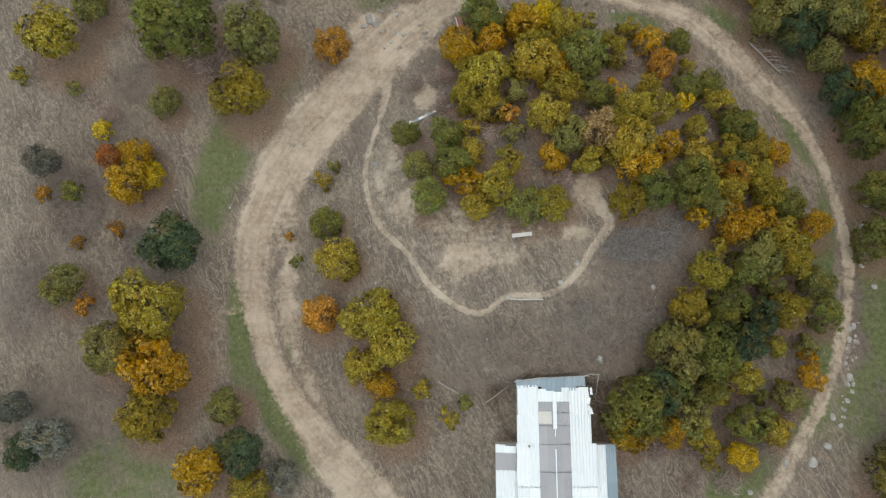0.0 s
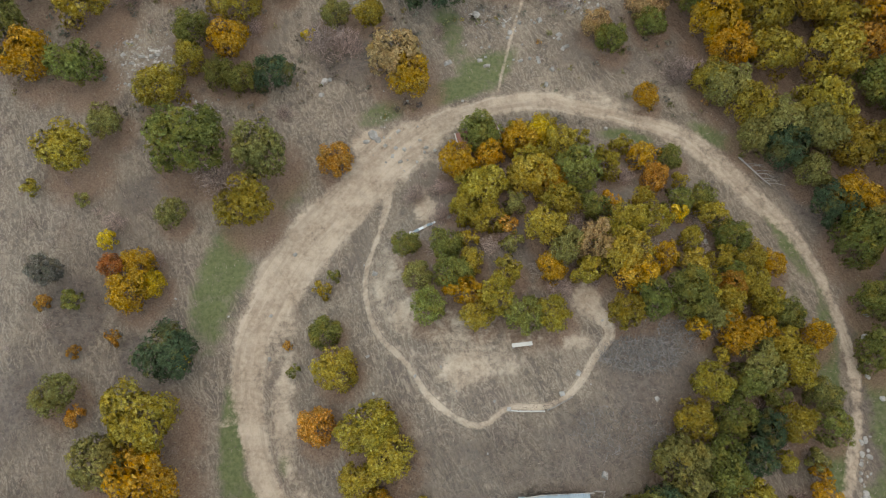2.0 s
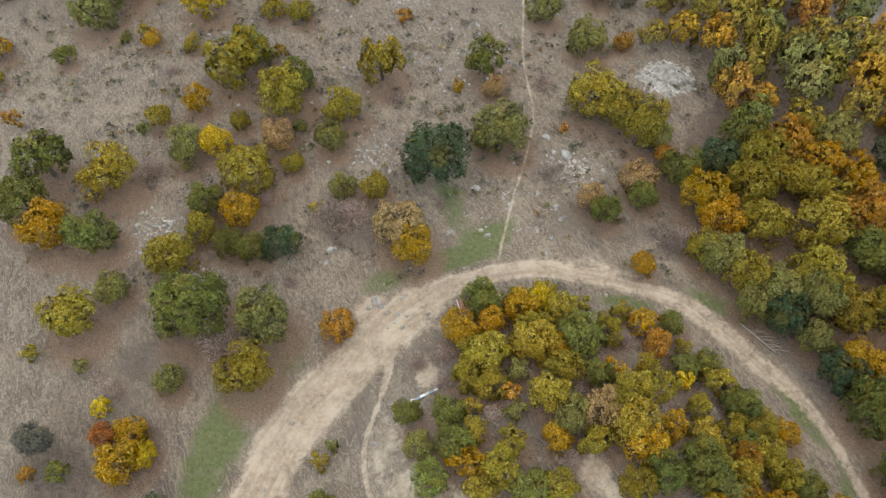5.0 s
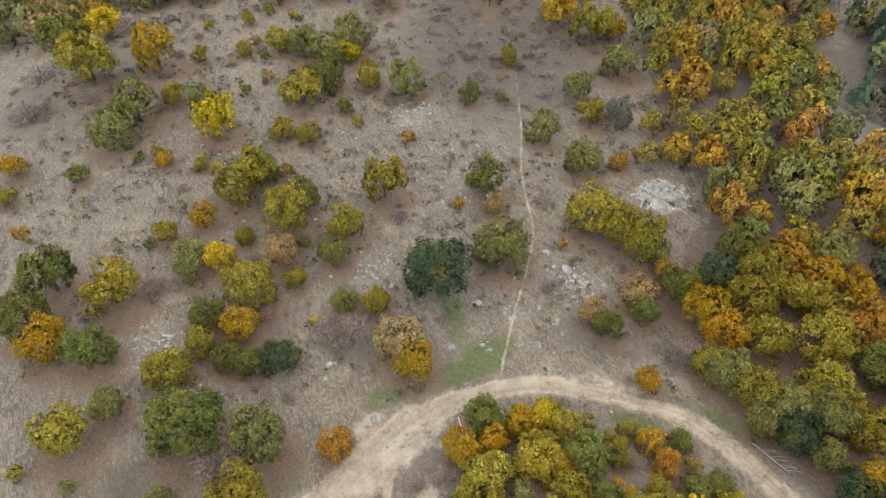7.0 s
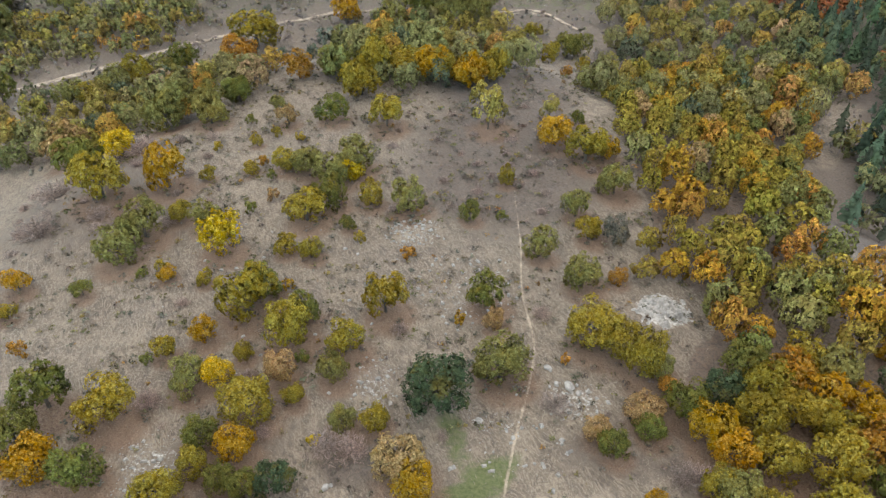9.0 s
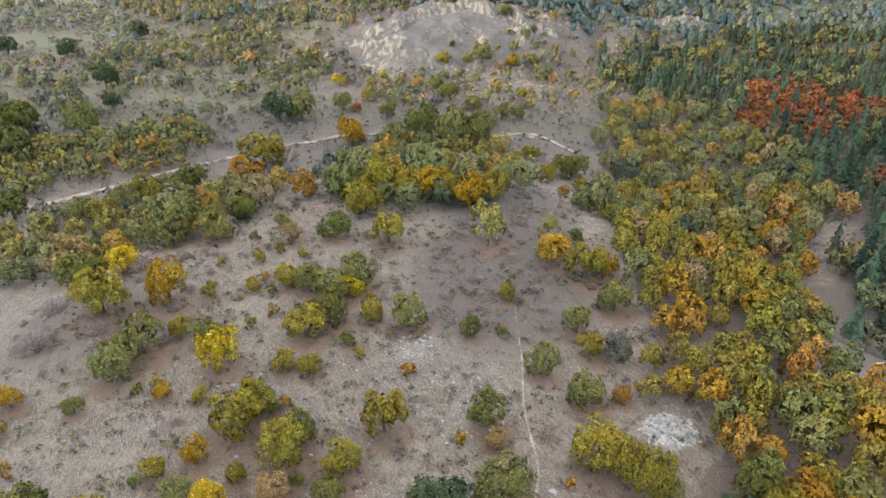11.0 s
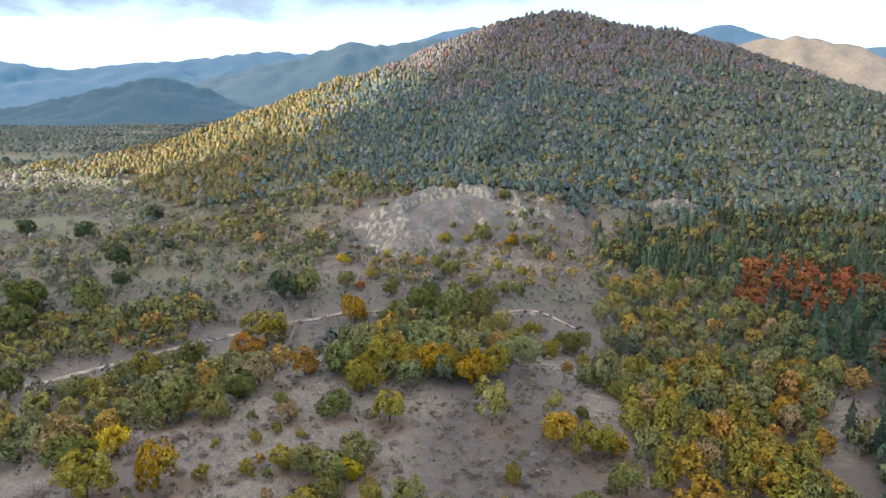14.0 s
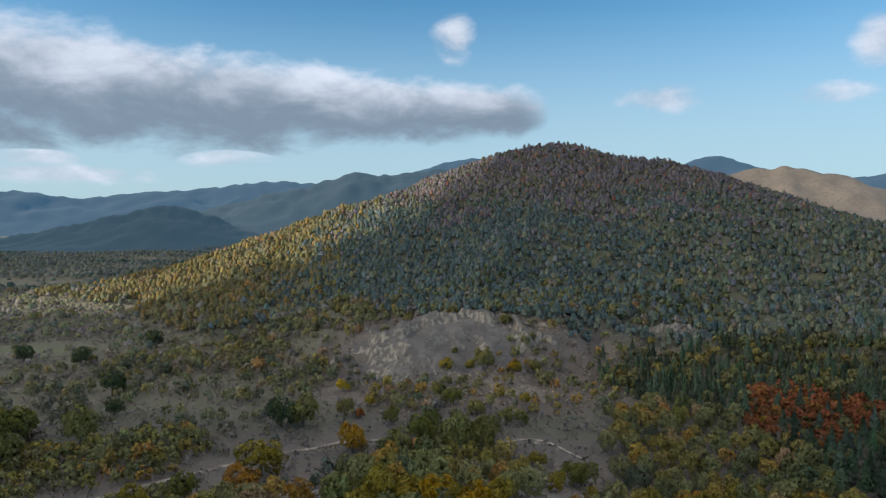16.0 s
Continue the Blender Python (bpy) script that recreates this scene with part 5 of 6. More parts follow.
def needled(seed, sprays, size):
    """A slim conifer of unit half width, about four high: ragged whorls of boughs that narrow to a spire, bare at its foot."""
    r = np.random.RandomState(seed)
    V, F, N = [], [], []
    for i in range(6):
        h = i / 6
        w, z = (1 - h) ** 0.85 * r.uniform(0.75, 0.95) + 0.05, 0.9 + 3.0 * h
        k, turn = len(V), r.uniform(0, 6.28)
        V.append((0, 0, z + 0.95))
        N.append((0, 0, 1))
        for j in range(7):
            a, q = turn + 2 * math.pi * j / 7, w * r.uniform(0.6, 1.15)
            V.append((q * math.cos(a), q * math.sin(a), z + r.uniform(-0.12, 0.16)))
            N.append((math.cos(a), math.sin(a), 0.45))
        F += [(k, k + 1 + j, k + 1 + (j + 1) % 7) for j in range(7)]
    h = r.uniform(0, 1, sprays) ** 1.15
    a = r.uniform(0, 2 * math.pi, sprays)
    w = (1 - h) ** 0.85 * r.uniform(0.6, 1.05, sprays) + 0.05
    c = np.stack([w * np.cos(a), w * np.sin(a), 0.95 + 3.0 * h], 1)
    n = np.stack([np.cos(a), np.sin(a), np.full(sprays, 0.9)], 1) + r.normal(size=(sprays, 3)) * 0.3
    cv, cf = cards(r, c, n, size * (0.6 + 0.6 * (1 - h)))
    N = np.vstack([np.array(N, float), np.repeat(n, 3, axis=0)])
    return np.vstack([np.array(V, float), cv]), np.vstack([np.array(F), cf + len(V)]), N / np.linalg.norm(N, axis=1)[:, None]


def forest(name, x, y, radius, tint, models, label, seed, sink=0.0, mat=None, tall=(0.85, 1.2)):
    r = np.random.RandomState(seed)
    n = len(x)
    z = lie(x, y) - sink
    V, F, T, N, total = [], [], [], [], 0
    pick = r.randint(0, len(models), n)
    for k, (mv, mf, mn) in enumerate(models):
        idx = np.where(pick == k)[0]
        if not len(idx):
            continue
        a = r.uniform(0, 2 * math.pi, len(idx))
        c, s = np.cos(a)[:, None], np.sin(a)[:, None]
        R = radius[idx][:, None]
        px = (mv[None, :, 0] * c - mv[None, :, 1] * s) * R + x[idx][:, None]
        py = (mv[None, :, 0] * s + mv[None, :, 1] * c) * R + y[idx][:, None]
        pz = mv[None, :, 2] * R * r.uniform(*tall, (len(idx), 1)) + z[idx][:, None]
        V.append(np.stack([px, py, pz], -1).reshape(-1, 3))
        F.append((mf[None] + (np.arange(len(idx)) * len(mv))[:, None, None]).reshape(-1, 3) + total)
        N.append(np.stack([mn[None, :, 0] * c - mn[None, :, 1] * s, mn[None, :, 0] * s + mn[None, :, 1] * c, np.repeat(mn[None, :, 2], len(idx), 0)], -1).reshape(-1, 3))
        T.append(np.repeat(tint[idx], len(mv), axis=0))
        total += len(idx) * len(mv)
    ob = new(name, mesh_of(name, np.vstack(V), np.vstack(F), mat or FAR_LEAF, tint=np.vstack(T), puff=np.vstack(N)))
    return tagged(ob, label, "forest", kind="stuff")


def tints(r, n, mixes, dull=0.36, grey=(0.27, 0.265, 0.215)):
    """Colours drawn from weighted palette letters, each a little varied and dulled towards a grey, which on far woods
    stands for haze.
    """
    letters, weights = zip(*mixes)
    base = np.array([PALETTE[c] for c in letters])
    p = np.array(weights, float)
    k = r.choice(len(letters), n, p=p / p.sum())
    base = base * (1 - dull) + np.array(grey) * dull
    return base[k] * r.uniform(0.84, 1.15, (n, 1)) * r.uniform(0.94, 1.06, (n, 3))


def polar(r, n, a0, a1, d0, d1):
    a = np.radians(r.uniform(a0, a1, n))
    d = np.sqrt(r.uniform(d0 * d0, d1 * d1, n))
    return d * np.sin(a), d * np.cos(a)


leafy_fine = [crown_shape(200 + k, 26 + k % 5, 720, 0.108, (0.56, 0.76), 1.1) for k in range(8)]
leafy_mid = [crown_shape(210 + k, 15 + k % 4, 150, 0.205) for k in range(7)]
leafy_far = [domed(220 + k, 13, 0.30, (50, 0), 6, 5, 0.20) for k in range(9)]
leafy_speck = [domed(250 + k, 4, 0.3, (50, -5), 5) for k in range(4)]
heath_low = [leafy(260 + k, 16, 0.34, 5, 0.3, 0.4) for k in range(6)]
needle_mid = [needled(230 + k, 60, 0.24) for k in range(6)]

rng = np.random.RandomState(8)
# the wood that runs on along the shoulder
w = np.array(wood_rest)
forest("shoulder_wood", w[:, 0], w[:, 1], rng.uniform(2.0, 3.1, len(w)), tints(rng, len(w), [("Y", 7), ("V", 2.5), ("G", 1.8), ("A", 3), ("O", 0.9), ("P", 0.5)], 0.06) * 1.28, leafy_fine, "autumn oak wood on the shoulder of the hill", 1, mat=WOOD_LEAF, tall=(1.0, 1.55))


def grove(name, poly, gap, lo, hi, mixes, models, label, seed, dull=0.2, thin=-9.0):
    """Trees at least gap apart in a polygon; thin leaves clearings between clumps of them."""
    q = np.random.RandomState(seed)
    p = scatter(q, poly, gap, wander=6.0)
    p = p[waves(p[:, 0], p[:, 1], 46, seed + 50, 3) + 0.25 * q.normal(size=len(p)) > thin]
    k = nearness(p[:, 0], p[:, 1], FAR_ROAD[::3], 1.5) < 0.1
    p = p[k]
    return forest(name, p[:, 0], p[:, 1], q.uniform(lo, hi, len(p)), tints(q, len(p), mixes, dull) * (1.36 if models is leafy_fine else 1.34), models, label, seed, mat=WOOD_LEAF, tall=(0.95, 1.5))


OAKS = [("V", 5), ("Y", 3.5), ("G", 3.5), ("A", 0.9), ("O", 0.3), ("D", 0.8), ("P", 0.5)]
grove("belt_wood", [(-98, 128), (-84, 134), (-60, 138), (-48, 146), (-40, 158), (-52, 166), (-74, 168), (-92, 158), (-115, 150), (-125, 138)], 5.6, 2.5, 4.0, OAKS, leafy_fine, "belt of oaks below the shoulder of the hill", 21)
grove("crest_grove", [(-24, 150), (-12, 143), (13, 146), (19, 170), (20, 200), (11, 226), (-12, 226), (-30, 200), (-30, 170)], 6.8, 2.6, 4.0, OAKS + [("A", 1.5)], leafy_fine, "grove of yellowing oaks at the end of the shoulder", 22)
grove("roadside_scrub", [(-160, 178), (-130, 178), (-112, 186), (-88, 208), (-78, 224), (-95, 244), (-132, 226), (-165, 205)], 3.6, 1.6, 2.8, [("Y", 4), ("V", 4), ("A", 0.9), ("O", 0.3), ("G", 2)], leafy_mid, "yellow oak scrub along the far road", 23)
grove("saddle_wood", SADDLE, 6.1, 2.5, 3.9, OAKS + [("Y", 2.5), ("A", 0.8)], leafy_fine, "olive and yellow oaks in the saddle", 24)
grove("quarry_scrub", [(12, 258), (70, 276), (96, 330), (110, 366), (60, 362), (40, 350), (14, 326), (-12, 312), (-36, 300), (-26, 276)], 6.4, 1.2, 2.9, OAKS + [("A", 1.2)], leafy_mid, "scattered oak scrub below the quarry", 25, thin=-0.3)
grove("quarry_wood", [(-70, 318), (-52, 350), (-24, 366), (14, 380), (60, 376), (96, 384), (170, 410), (190, 470), (60, 470), (-60, 440), (-150, 400), (-190, 350), (-130, 330)], 4.9, 1.8, 3.3, [("V", 4), ("Y", 2.5), ("G", 3), ("B", 1.5), ("D", 1.5), ("P", 0.4), ("O", 0.2)], leafy_mid, "open oak wood round the quarry", 26, 0.3, -0.55)
grove("plain_copse", [(-190, 350), (-130, 330), (-70, 318), (-46, 300), (-50, 270), (-110, 240), (-170, 220), (-230, 260), (-260, 340)], 5.2, 1.6, 3.4, [("V", 4), ("Y", 2.2), ("G", 3), ("D", 2.5), ("P", 0.4), ("O", 0.3)], leafy_mid, "clumps of oak among the heath of the plain", 27, 0.4, 0.25)
grove("spur_brush", [(-44, 268), (30, 252), (76, 268), (104, 330), (112, 372), (50, 366), (34, 352), (30, 340), (12, 322), (-20, 310), (-52, 318)], 2.9, 0.5, 1.3, [("B", 5), ("K", 2), ("V", 2), ("Y", 1.2), ("P", 1)], heath_low, "grey and straw-coloured brush on the quarry spur", 28, 0.35, -0.15)
p = scatter(rng, PINES, 3.4, wander=7.0)
red = (inside(p[:, 0], p[:, 1], RED) & (rng.uniform(0, 1, len(p)) < 0.82)) | (inside(p[:, 0], p[:, 1], RED_LOW) & (rng.uniform(0, 1, len(p)) < 0.35))
x, y = p[:, 0], p[:, 1]
n = (~red).sum()
size = rng.uniform(1.3, 2.6, n) * rng.uniform(0.8, 1.25, n)
shade = np.array([(0.092, 0.122, 0.078)]) * rng.uniform(0.55, 1.45, (n, 1)) * rng.uniform(0.88, 1.12, (n, 3))
leaf_tree = rng.uniform(0, 1, n) < np.where(y[~red] > 300, 0.34, 0.12)
shade[leaf_tree] = tints(rng, leaf_tree.sum(), [("Y", 2), ("V", 4), ("G", 3)], 0.25)
px, py = x[~red], y[~red]
forest("pine_wood", px[~leaf_tree], py[~leaf_tree], size[~leaf_tree], shade[~leaf_tree], needle_mid, "grey-green pine plantation at the foot of the mountain", 6, tall=(0.7, 1.15))
forest("plantation_oaks", px[leaf_tree], py[leaf_tree], size[leaf_tree] + 1.0, shade[leaf_tree], leafy_mid, "olive broadleaved trees among the pines", 66, mat=WOOD_LEAF, tall=(1.0, 1.5))
# bare stems along the plantation's edge
V, F = [], []
for px, py, pr in zip(x[~red], y[~red], size):
    if px < 128 and py < 235:
        z, g = float(land(px, py)), rng.uniform(0.10, 0.2)
        k = len(V)
        V += [(px + g * math.cos(q), py + g * math.sin(q), h) for h in (z - 0.3, z + 2.2 * pr) for q in (0.3, 1.87, 3.44, 5.0)]
        F += [(k + q, k + (q + 1) % 4, k + 4 + (q + 1) % 4, k + 4 + q) for q in range(4)]
tagged(new("pine_stems", mesh_of("pine_stems", np.array(V), np.array(F), STEM)), "pale bare stems of the plantation pines", "forest", kind="stuff")
forest("red_wood", x[red], y[red], rng.uniform(2.0, 3.0, red.sum()), tints(rng, red.sum(), [("R", 5), ("O", 1.0), ("G", 0.6), ("A", 0.3)], 0.12) * np.array([0.94, 0.86, 0.95]), leafy_mid, "rust-red autumn trees among the pines", 7)

# the mountain's woods: green below, leafless and brown above, sunlit gold painted into the western flank
x, y = polar(rng, 60000, -36, 38, 330, 868)
m = mountain(x, y)
keep = (m > 5) & ~(inside(x, y, PINES)) & (np.hypot((x - 0) / 1.9, y - 348) > 27) & (np.hypot((x - 125) / 4, y - 384) > 10)
x, y, m = x[keep][:25000], y[keep][:25000], m[keep][:25000]
f = waves(x, y, 120, 41, 3) + rng.normal(size=len(x)) * 0.5
# haze tone mixed into the mountain's trees, which are tinted bluer again below
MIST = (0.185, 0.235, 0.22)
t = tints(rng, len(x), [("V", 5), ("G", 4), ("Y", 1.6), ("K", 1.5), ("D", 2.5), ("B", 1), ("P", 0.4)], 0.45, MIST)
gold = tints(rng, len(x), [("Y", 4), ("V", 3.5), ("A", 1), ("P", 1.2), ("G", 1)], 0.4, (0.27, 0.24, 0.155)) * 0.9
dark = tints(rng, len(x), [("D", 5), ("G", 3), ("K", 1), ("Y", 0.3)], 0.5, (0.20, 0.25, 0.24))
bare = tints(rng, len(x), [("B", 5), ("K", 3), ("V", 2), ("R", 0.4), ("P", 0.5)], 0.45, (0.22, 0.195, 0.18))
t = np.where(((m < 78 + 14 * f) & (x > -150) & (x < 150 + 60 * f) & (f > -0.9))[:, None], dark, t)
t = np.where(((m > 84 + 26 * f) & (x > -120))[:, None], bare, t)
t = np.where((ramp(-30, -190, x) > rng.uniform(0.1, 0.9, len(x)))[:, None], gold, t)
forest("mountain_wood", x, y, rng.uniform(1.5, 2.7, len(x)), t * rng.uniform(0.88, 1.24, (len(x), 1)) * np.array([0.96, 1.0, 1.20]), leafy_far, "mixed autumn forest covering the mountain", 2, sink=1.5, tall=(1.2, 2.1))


# scrub and groves on the plain
# the default grey is a pale haze tone mixed into the leaf colours
def plain_scrub(name, n, a0, a1, d0, d1, mixes, models, lo, hi, label, seed, cut, dull=0.4, grey=(0.28, 0.31, 0.29)):
    r = np.random.RandomState(seed)
    x, y = polar(r, n, a0, a1, d0, d1)
    f = waves(x, y, 90, seed + 3, 3)
    shoulder = np.sqrt(((x + 5) / 80) ** 2 + (np.maximum(y - 60, 0) / 125) ** 2)
    k = (f > cut) & (mountain(x, y) < 12) & (shoulder > 1.0) & (nearness(x, y, FAR_ROAD[::3], 3.0) < 0.1) & (np.hypot((x + 4) / 1.7, y - 342) > 27) & (blot(x, y, -250, 400, 45, 24) < 0.6)
    k &= ~inside(x, y, PINES)
    x, y = x[k], y[k]
    return forest(name, x, y, r.uniform(lo, hi, len(x)) * (0.7 + 0.6 * r.uniform(0, 1, len(x)) ** 3), tints(r, len(x), mixes, dull, grey), models, label, seed, mat=WOOD_LEAF if lo < 2 and d1 < 600 else None)


plain_scrub("plain_scrub", 900, -48, 8, 170, 420, [("V", 3), ("Y", 2.5), ("G", 2.5), ("D", 2.2), ("O", 0.3), ("B", 2), ("P", 0.4)], leafy_mid, 1.4, 3.4, "oak scrub scattered over the plain", 3, 0.0)
plain_scrub("low_heath", 13000, -48, 36, 150, 520, [("B", 5), ("K", 4), ("V", 2), ("G", 0.6)], heath_low, 0.7, 1.7, "low leafless brush on the plain", 13, -0.8, 0.6, (0.235, 0.215, 0.215))
plain_scrub("far_heath", 6000, -48, 0, 500, 860, [("B", 6), ("K", 3), ("V", 2)], leafy_speck, 1.2, 2.4, "low brush on the far plain", 14, -0.9, 0.6, (0.165, 0.168, 0.150))
plain_scrub("plain_groves", 2800, -48, -8, 420, 860, [("V", 3), ("G", 3), ("D", 1.5), ("B", 3), ("Y", 1.5)], leafy_far, 1.8, 3.6, "scattered groves on the plain", 4, -0.5)
r = np.random.RandomState(15)
x, y = polar(r, 26000, -44, -2, 760, 1900)
band = waves(x * 0.28, y, 150, 16, 3)
k = (mountain(x, y) < 6) & (band + 0.3 * r.normal(size=len(x)) > 0.1)
x, y, band = x[k][:9500], y[k][:9500], band[k][:9500]
# the blue-grey haze of distance is mixed into these tree colours
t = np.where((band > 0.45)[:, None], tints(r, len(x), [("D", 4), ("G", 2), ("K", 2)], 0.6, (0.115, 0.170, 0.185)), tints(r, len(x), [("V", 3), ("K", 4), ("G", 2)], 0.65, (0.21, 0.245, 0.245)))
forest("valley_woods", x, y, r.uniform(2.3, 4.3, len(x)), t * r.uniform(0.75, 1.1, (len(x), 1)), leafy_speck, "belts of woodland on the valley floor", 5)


# low growth on the open shoulder: grey grass tussocks and leafless seedlings
q = np.random.RandomState(77)
x, y = q.uniform(-66, 36, 9000), q.uniform(38, 172, 9000)
f = waves(x, y, 16, 78, 3) + 0.5 * q.normal(size=9000)
k = (f > 0.15) & ~inside(x, y, WOOD) & (np.sqrt(((x + 5) / 76) ** 2 + (np.maximum(y - 60, 0) / 120) ** 2) < 1) & (nearness(x, y, RING[::3], 1.5) < 0.2) & (nearness(x, y, FOOTPATH[::3], 0.5) < 0.2) & (blot(x, y, 3.5, 46, 7, 4) < 0.3)
x, y = x[k][:3600], y[k][:3600]
tuft = [leafy(300 + n, 16, 0.42, 4, 0.3) for n in range(6)]
shade = tints(q, len(x), [("B", 4), ("K", 4), ("V", 2), ("G", 0.7), ("O", 0.5), ("Y", 0.6)], 0.35, (0.24, 0.22, 0.18)) * q.uniform(0.6, 1.0, (len(x), 1))
forest("tussocks", x, y, q.uniform(0.14, 0.46, len(x)) * (0.8 + y / 140), shade, tuft, "grey grass tussocks and low seedlings on the shoulder", 79, mat=WOOD_LEAF, tall=(0.5, 0.8))


# ---------------------------------------------------------------- the hut on the mound
def corrugated(x0, x1, y0, y1, z0, z1, rib=0.27, high=0.035, thick=0.012):
    """A ribbed roof sheet whose ribs run along y; z0 at x0 and z1 at x1."""
    n = max(2, int(round(abs(x1 - x0) / rib)) * 4)
    xs = [x0 + (x1 - x0) * i / n for i in range(n + 1)]
    bm = bmesh.new()
    rows = []
    for y in (y0, y1):
        top, low = [], []
        for i, x in enumerate(xs):
            z = z0 + (z1 - z0) * (x - x0) / (x1 - x0) + (high if i % 4 in (1, 2) else 0)
            top.append(bm.verts.new((x, y, z)))
            low.append(bm.verts.new((x, y, z - thick)))
        rows.append((top, low))
    (ta, la), (tb, lb) = rows
    for i in range(n):
        bm.faces.new((ta[i], ta[i + 1], tb[i + 1], tb[i]))
        bm.faces.new((la[i + 1], la[i], lb[i], lb[i + 1]))
        bm.faces.new((ta[i + 1], ta[i], la[i], la[i + 1]))
        bm.faces.new((tb[i], tb[i + 1], lb[i + 1], lb[i]))
    bm.faces.new((ta[0], tb[0], lb[0], la[0]))
    bm.faces.new((tb[n], ta[n], la[n], lb[n]))
    bmesh.ops.recalc_face_normals(bm, faces=bm.faces)
    return bm


def hut():
    root = new("hut")
    tagged(root, "long low hut roofed with patched white corrugated sheets", "building")
    r = random.Random(5)
    mid, ridge, eave = 9.25, 6.15, 5.55

    def high(x):
        return ridge - (ridge - eave) * abs(x - mid) / 3.0

    for x, y, sx, sy, z in ((6.55, -2.4, 0.22, 5.0, 5.2), (12.0, -2.4, 0.22, 5.0, 5.2), (9.25, 0.0, 5.2, 0.22, 5.2), (4.65, -10.5, 0.22, 11.0, 4.5), (14.3, -10.5, 0.22, 11.0, 4.5), (5.65, -5.1, 1.8, 0.22, 4.6), (13.3, -5.1, 1.8, 0.22, 4.6), (9.5, -16.0, 9.8, 0.22, 4.5)):
        part("wall", box(bmesh.new(), x, y, (2.2 + z) / 2, sx, sy, z - 2.2, bevel=0.015), WALL, root)
    for y in (-1.2, -3.2, -5.2, -8.0, -11.0, -14.0):
        for s in (-1, 1):
            bm = tube(bmesh.new(), [(mid, y, ridge - 0.08), (mid + s * 2.9, y, high(mid + 2.9) - 0.08)], [0.05, 0.05], 4)
            part("rafter", bm, GREY_WOOD, root)
    # white sheets beside the clear strip, in three courses
    for a, b in ((6.35, 7.15), (7.15, 7.95), (10.55, 11.4), (11.4, 12.25)):
        top = -0.15 + r.uniform(-0.25, 0.1)
        step = 0.0 if a < 9 else 0.25
        part("roof_sheet", corrugated(a - (0.1 if a == 6.35 else 0), b, top - step, -2.7, high(a), high(b)), WHITE_SHEET, root)
        part("roof_sheet", corrugated(a - (0.18 if a == 6.35 else 0), b + (0.12 if b == 12.25 else 0), -2.6, -5.0, high(a) + 0.02, high(b) + 0.02), WHITE_SHEET, root)
        for y0, y1 in ((-4.9, -8.4), (-8.3, -12.2), (-12.1, -16.3)):
            part("roof_sheet", corrugated(a - (0.25 if a == 6.35 else 0), b + (0.5 if b == 12.25 else 0), y0, y1, high(a) + 0.03, high(b) + 0.03), WHITE_SHEET, root)
    for a, b, y0 in ((7.95, 8.6, -0.45), (8.6, 9.25, -0.62), (9.25, 9.9, -0.7), (9.9, 10.55, -0.35)):
        part("roof_sheet", corrugated(a, b, y0, -1.5, high(a) + 0.04, high(b) + 0.04), WHITE_SHEET, root)
    # blue-grey sheets at the end, stepped
    for k, (a, b) in enumerate(((6.15, 7.2), (7.2, 8.25), (8.25, 9.25), (9.25, 10.3), (10.3, 11.2), (11.2, 12.0))):
        part("end_sheet", corrugated(a, b, 0.30 + 0.055 * (a - 6), (-0.35, -0.30, -0.75, -1.0, -0.6, -0.25)[k], high(a) + 0.0, high(b) + 0.0, 0.2), BLUE_SHEET, root)
    bm = tube(bmesh.new(), [(6.0, 0.12, 5.6), (8.0, 0.42, 5.95), (12.3, 0.62, 5.6)], [0.05, 0.05, 0.05], 5)
    part("ridge_pole", bm, GREY_WOOD, root)
    # weathered clear sheets down the middle
    for a, b in ((7.95, 8.6), (8.6, 9.25), (9.25, 9.9), (9.9, 10.55)):
        for y0, y1 in ((-1.35, -2.45), (-2.35, -3.5), (-3.4, -5.0), (-4.9, -7.2), (-7.1, -9.4), (-9.3, -12.4), (-12.3, -16.3)):
            part("clear_sheet", corrugated(a, b, y0, y1, high(a) + 0.005, high(b) + 0.005, 0.16, 0.02), GREY_SHEET, root)
    part("patch_sheet", corrugated(7.97, 9.0, -2.3, -3.3, high(7.97) + 0.05, high(9.0) + 0.05, 0.16, 0.02), PALE_WOOD, root, "faded tan patch")
    part("cover_strip", box(bmesh.new(), 9.27, -2.55, ridge + 0.07, 0.32, 2.3, 0.03, bevel=0.008), WHITE_SHEET, root)
    part("ridge_strip", box(bmesh.new(), 9.27, -3.95, ridge + 0.05, 0.06, 0.7, 0.03), WHITE_SHEET, root)
    part("ridge_strip", box(bmesh.new(), 9.27, -10.8, ridge + 0.05, 0.10, 11.0, 0.03), WHITE_SHEET, root)
    part("lap_strip", box(bmesh.new(), mid, -4.95, ridge - 0.27, 2.5, 0.16, 0.03, bevel=0.006), GREY_SHEET, root)
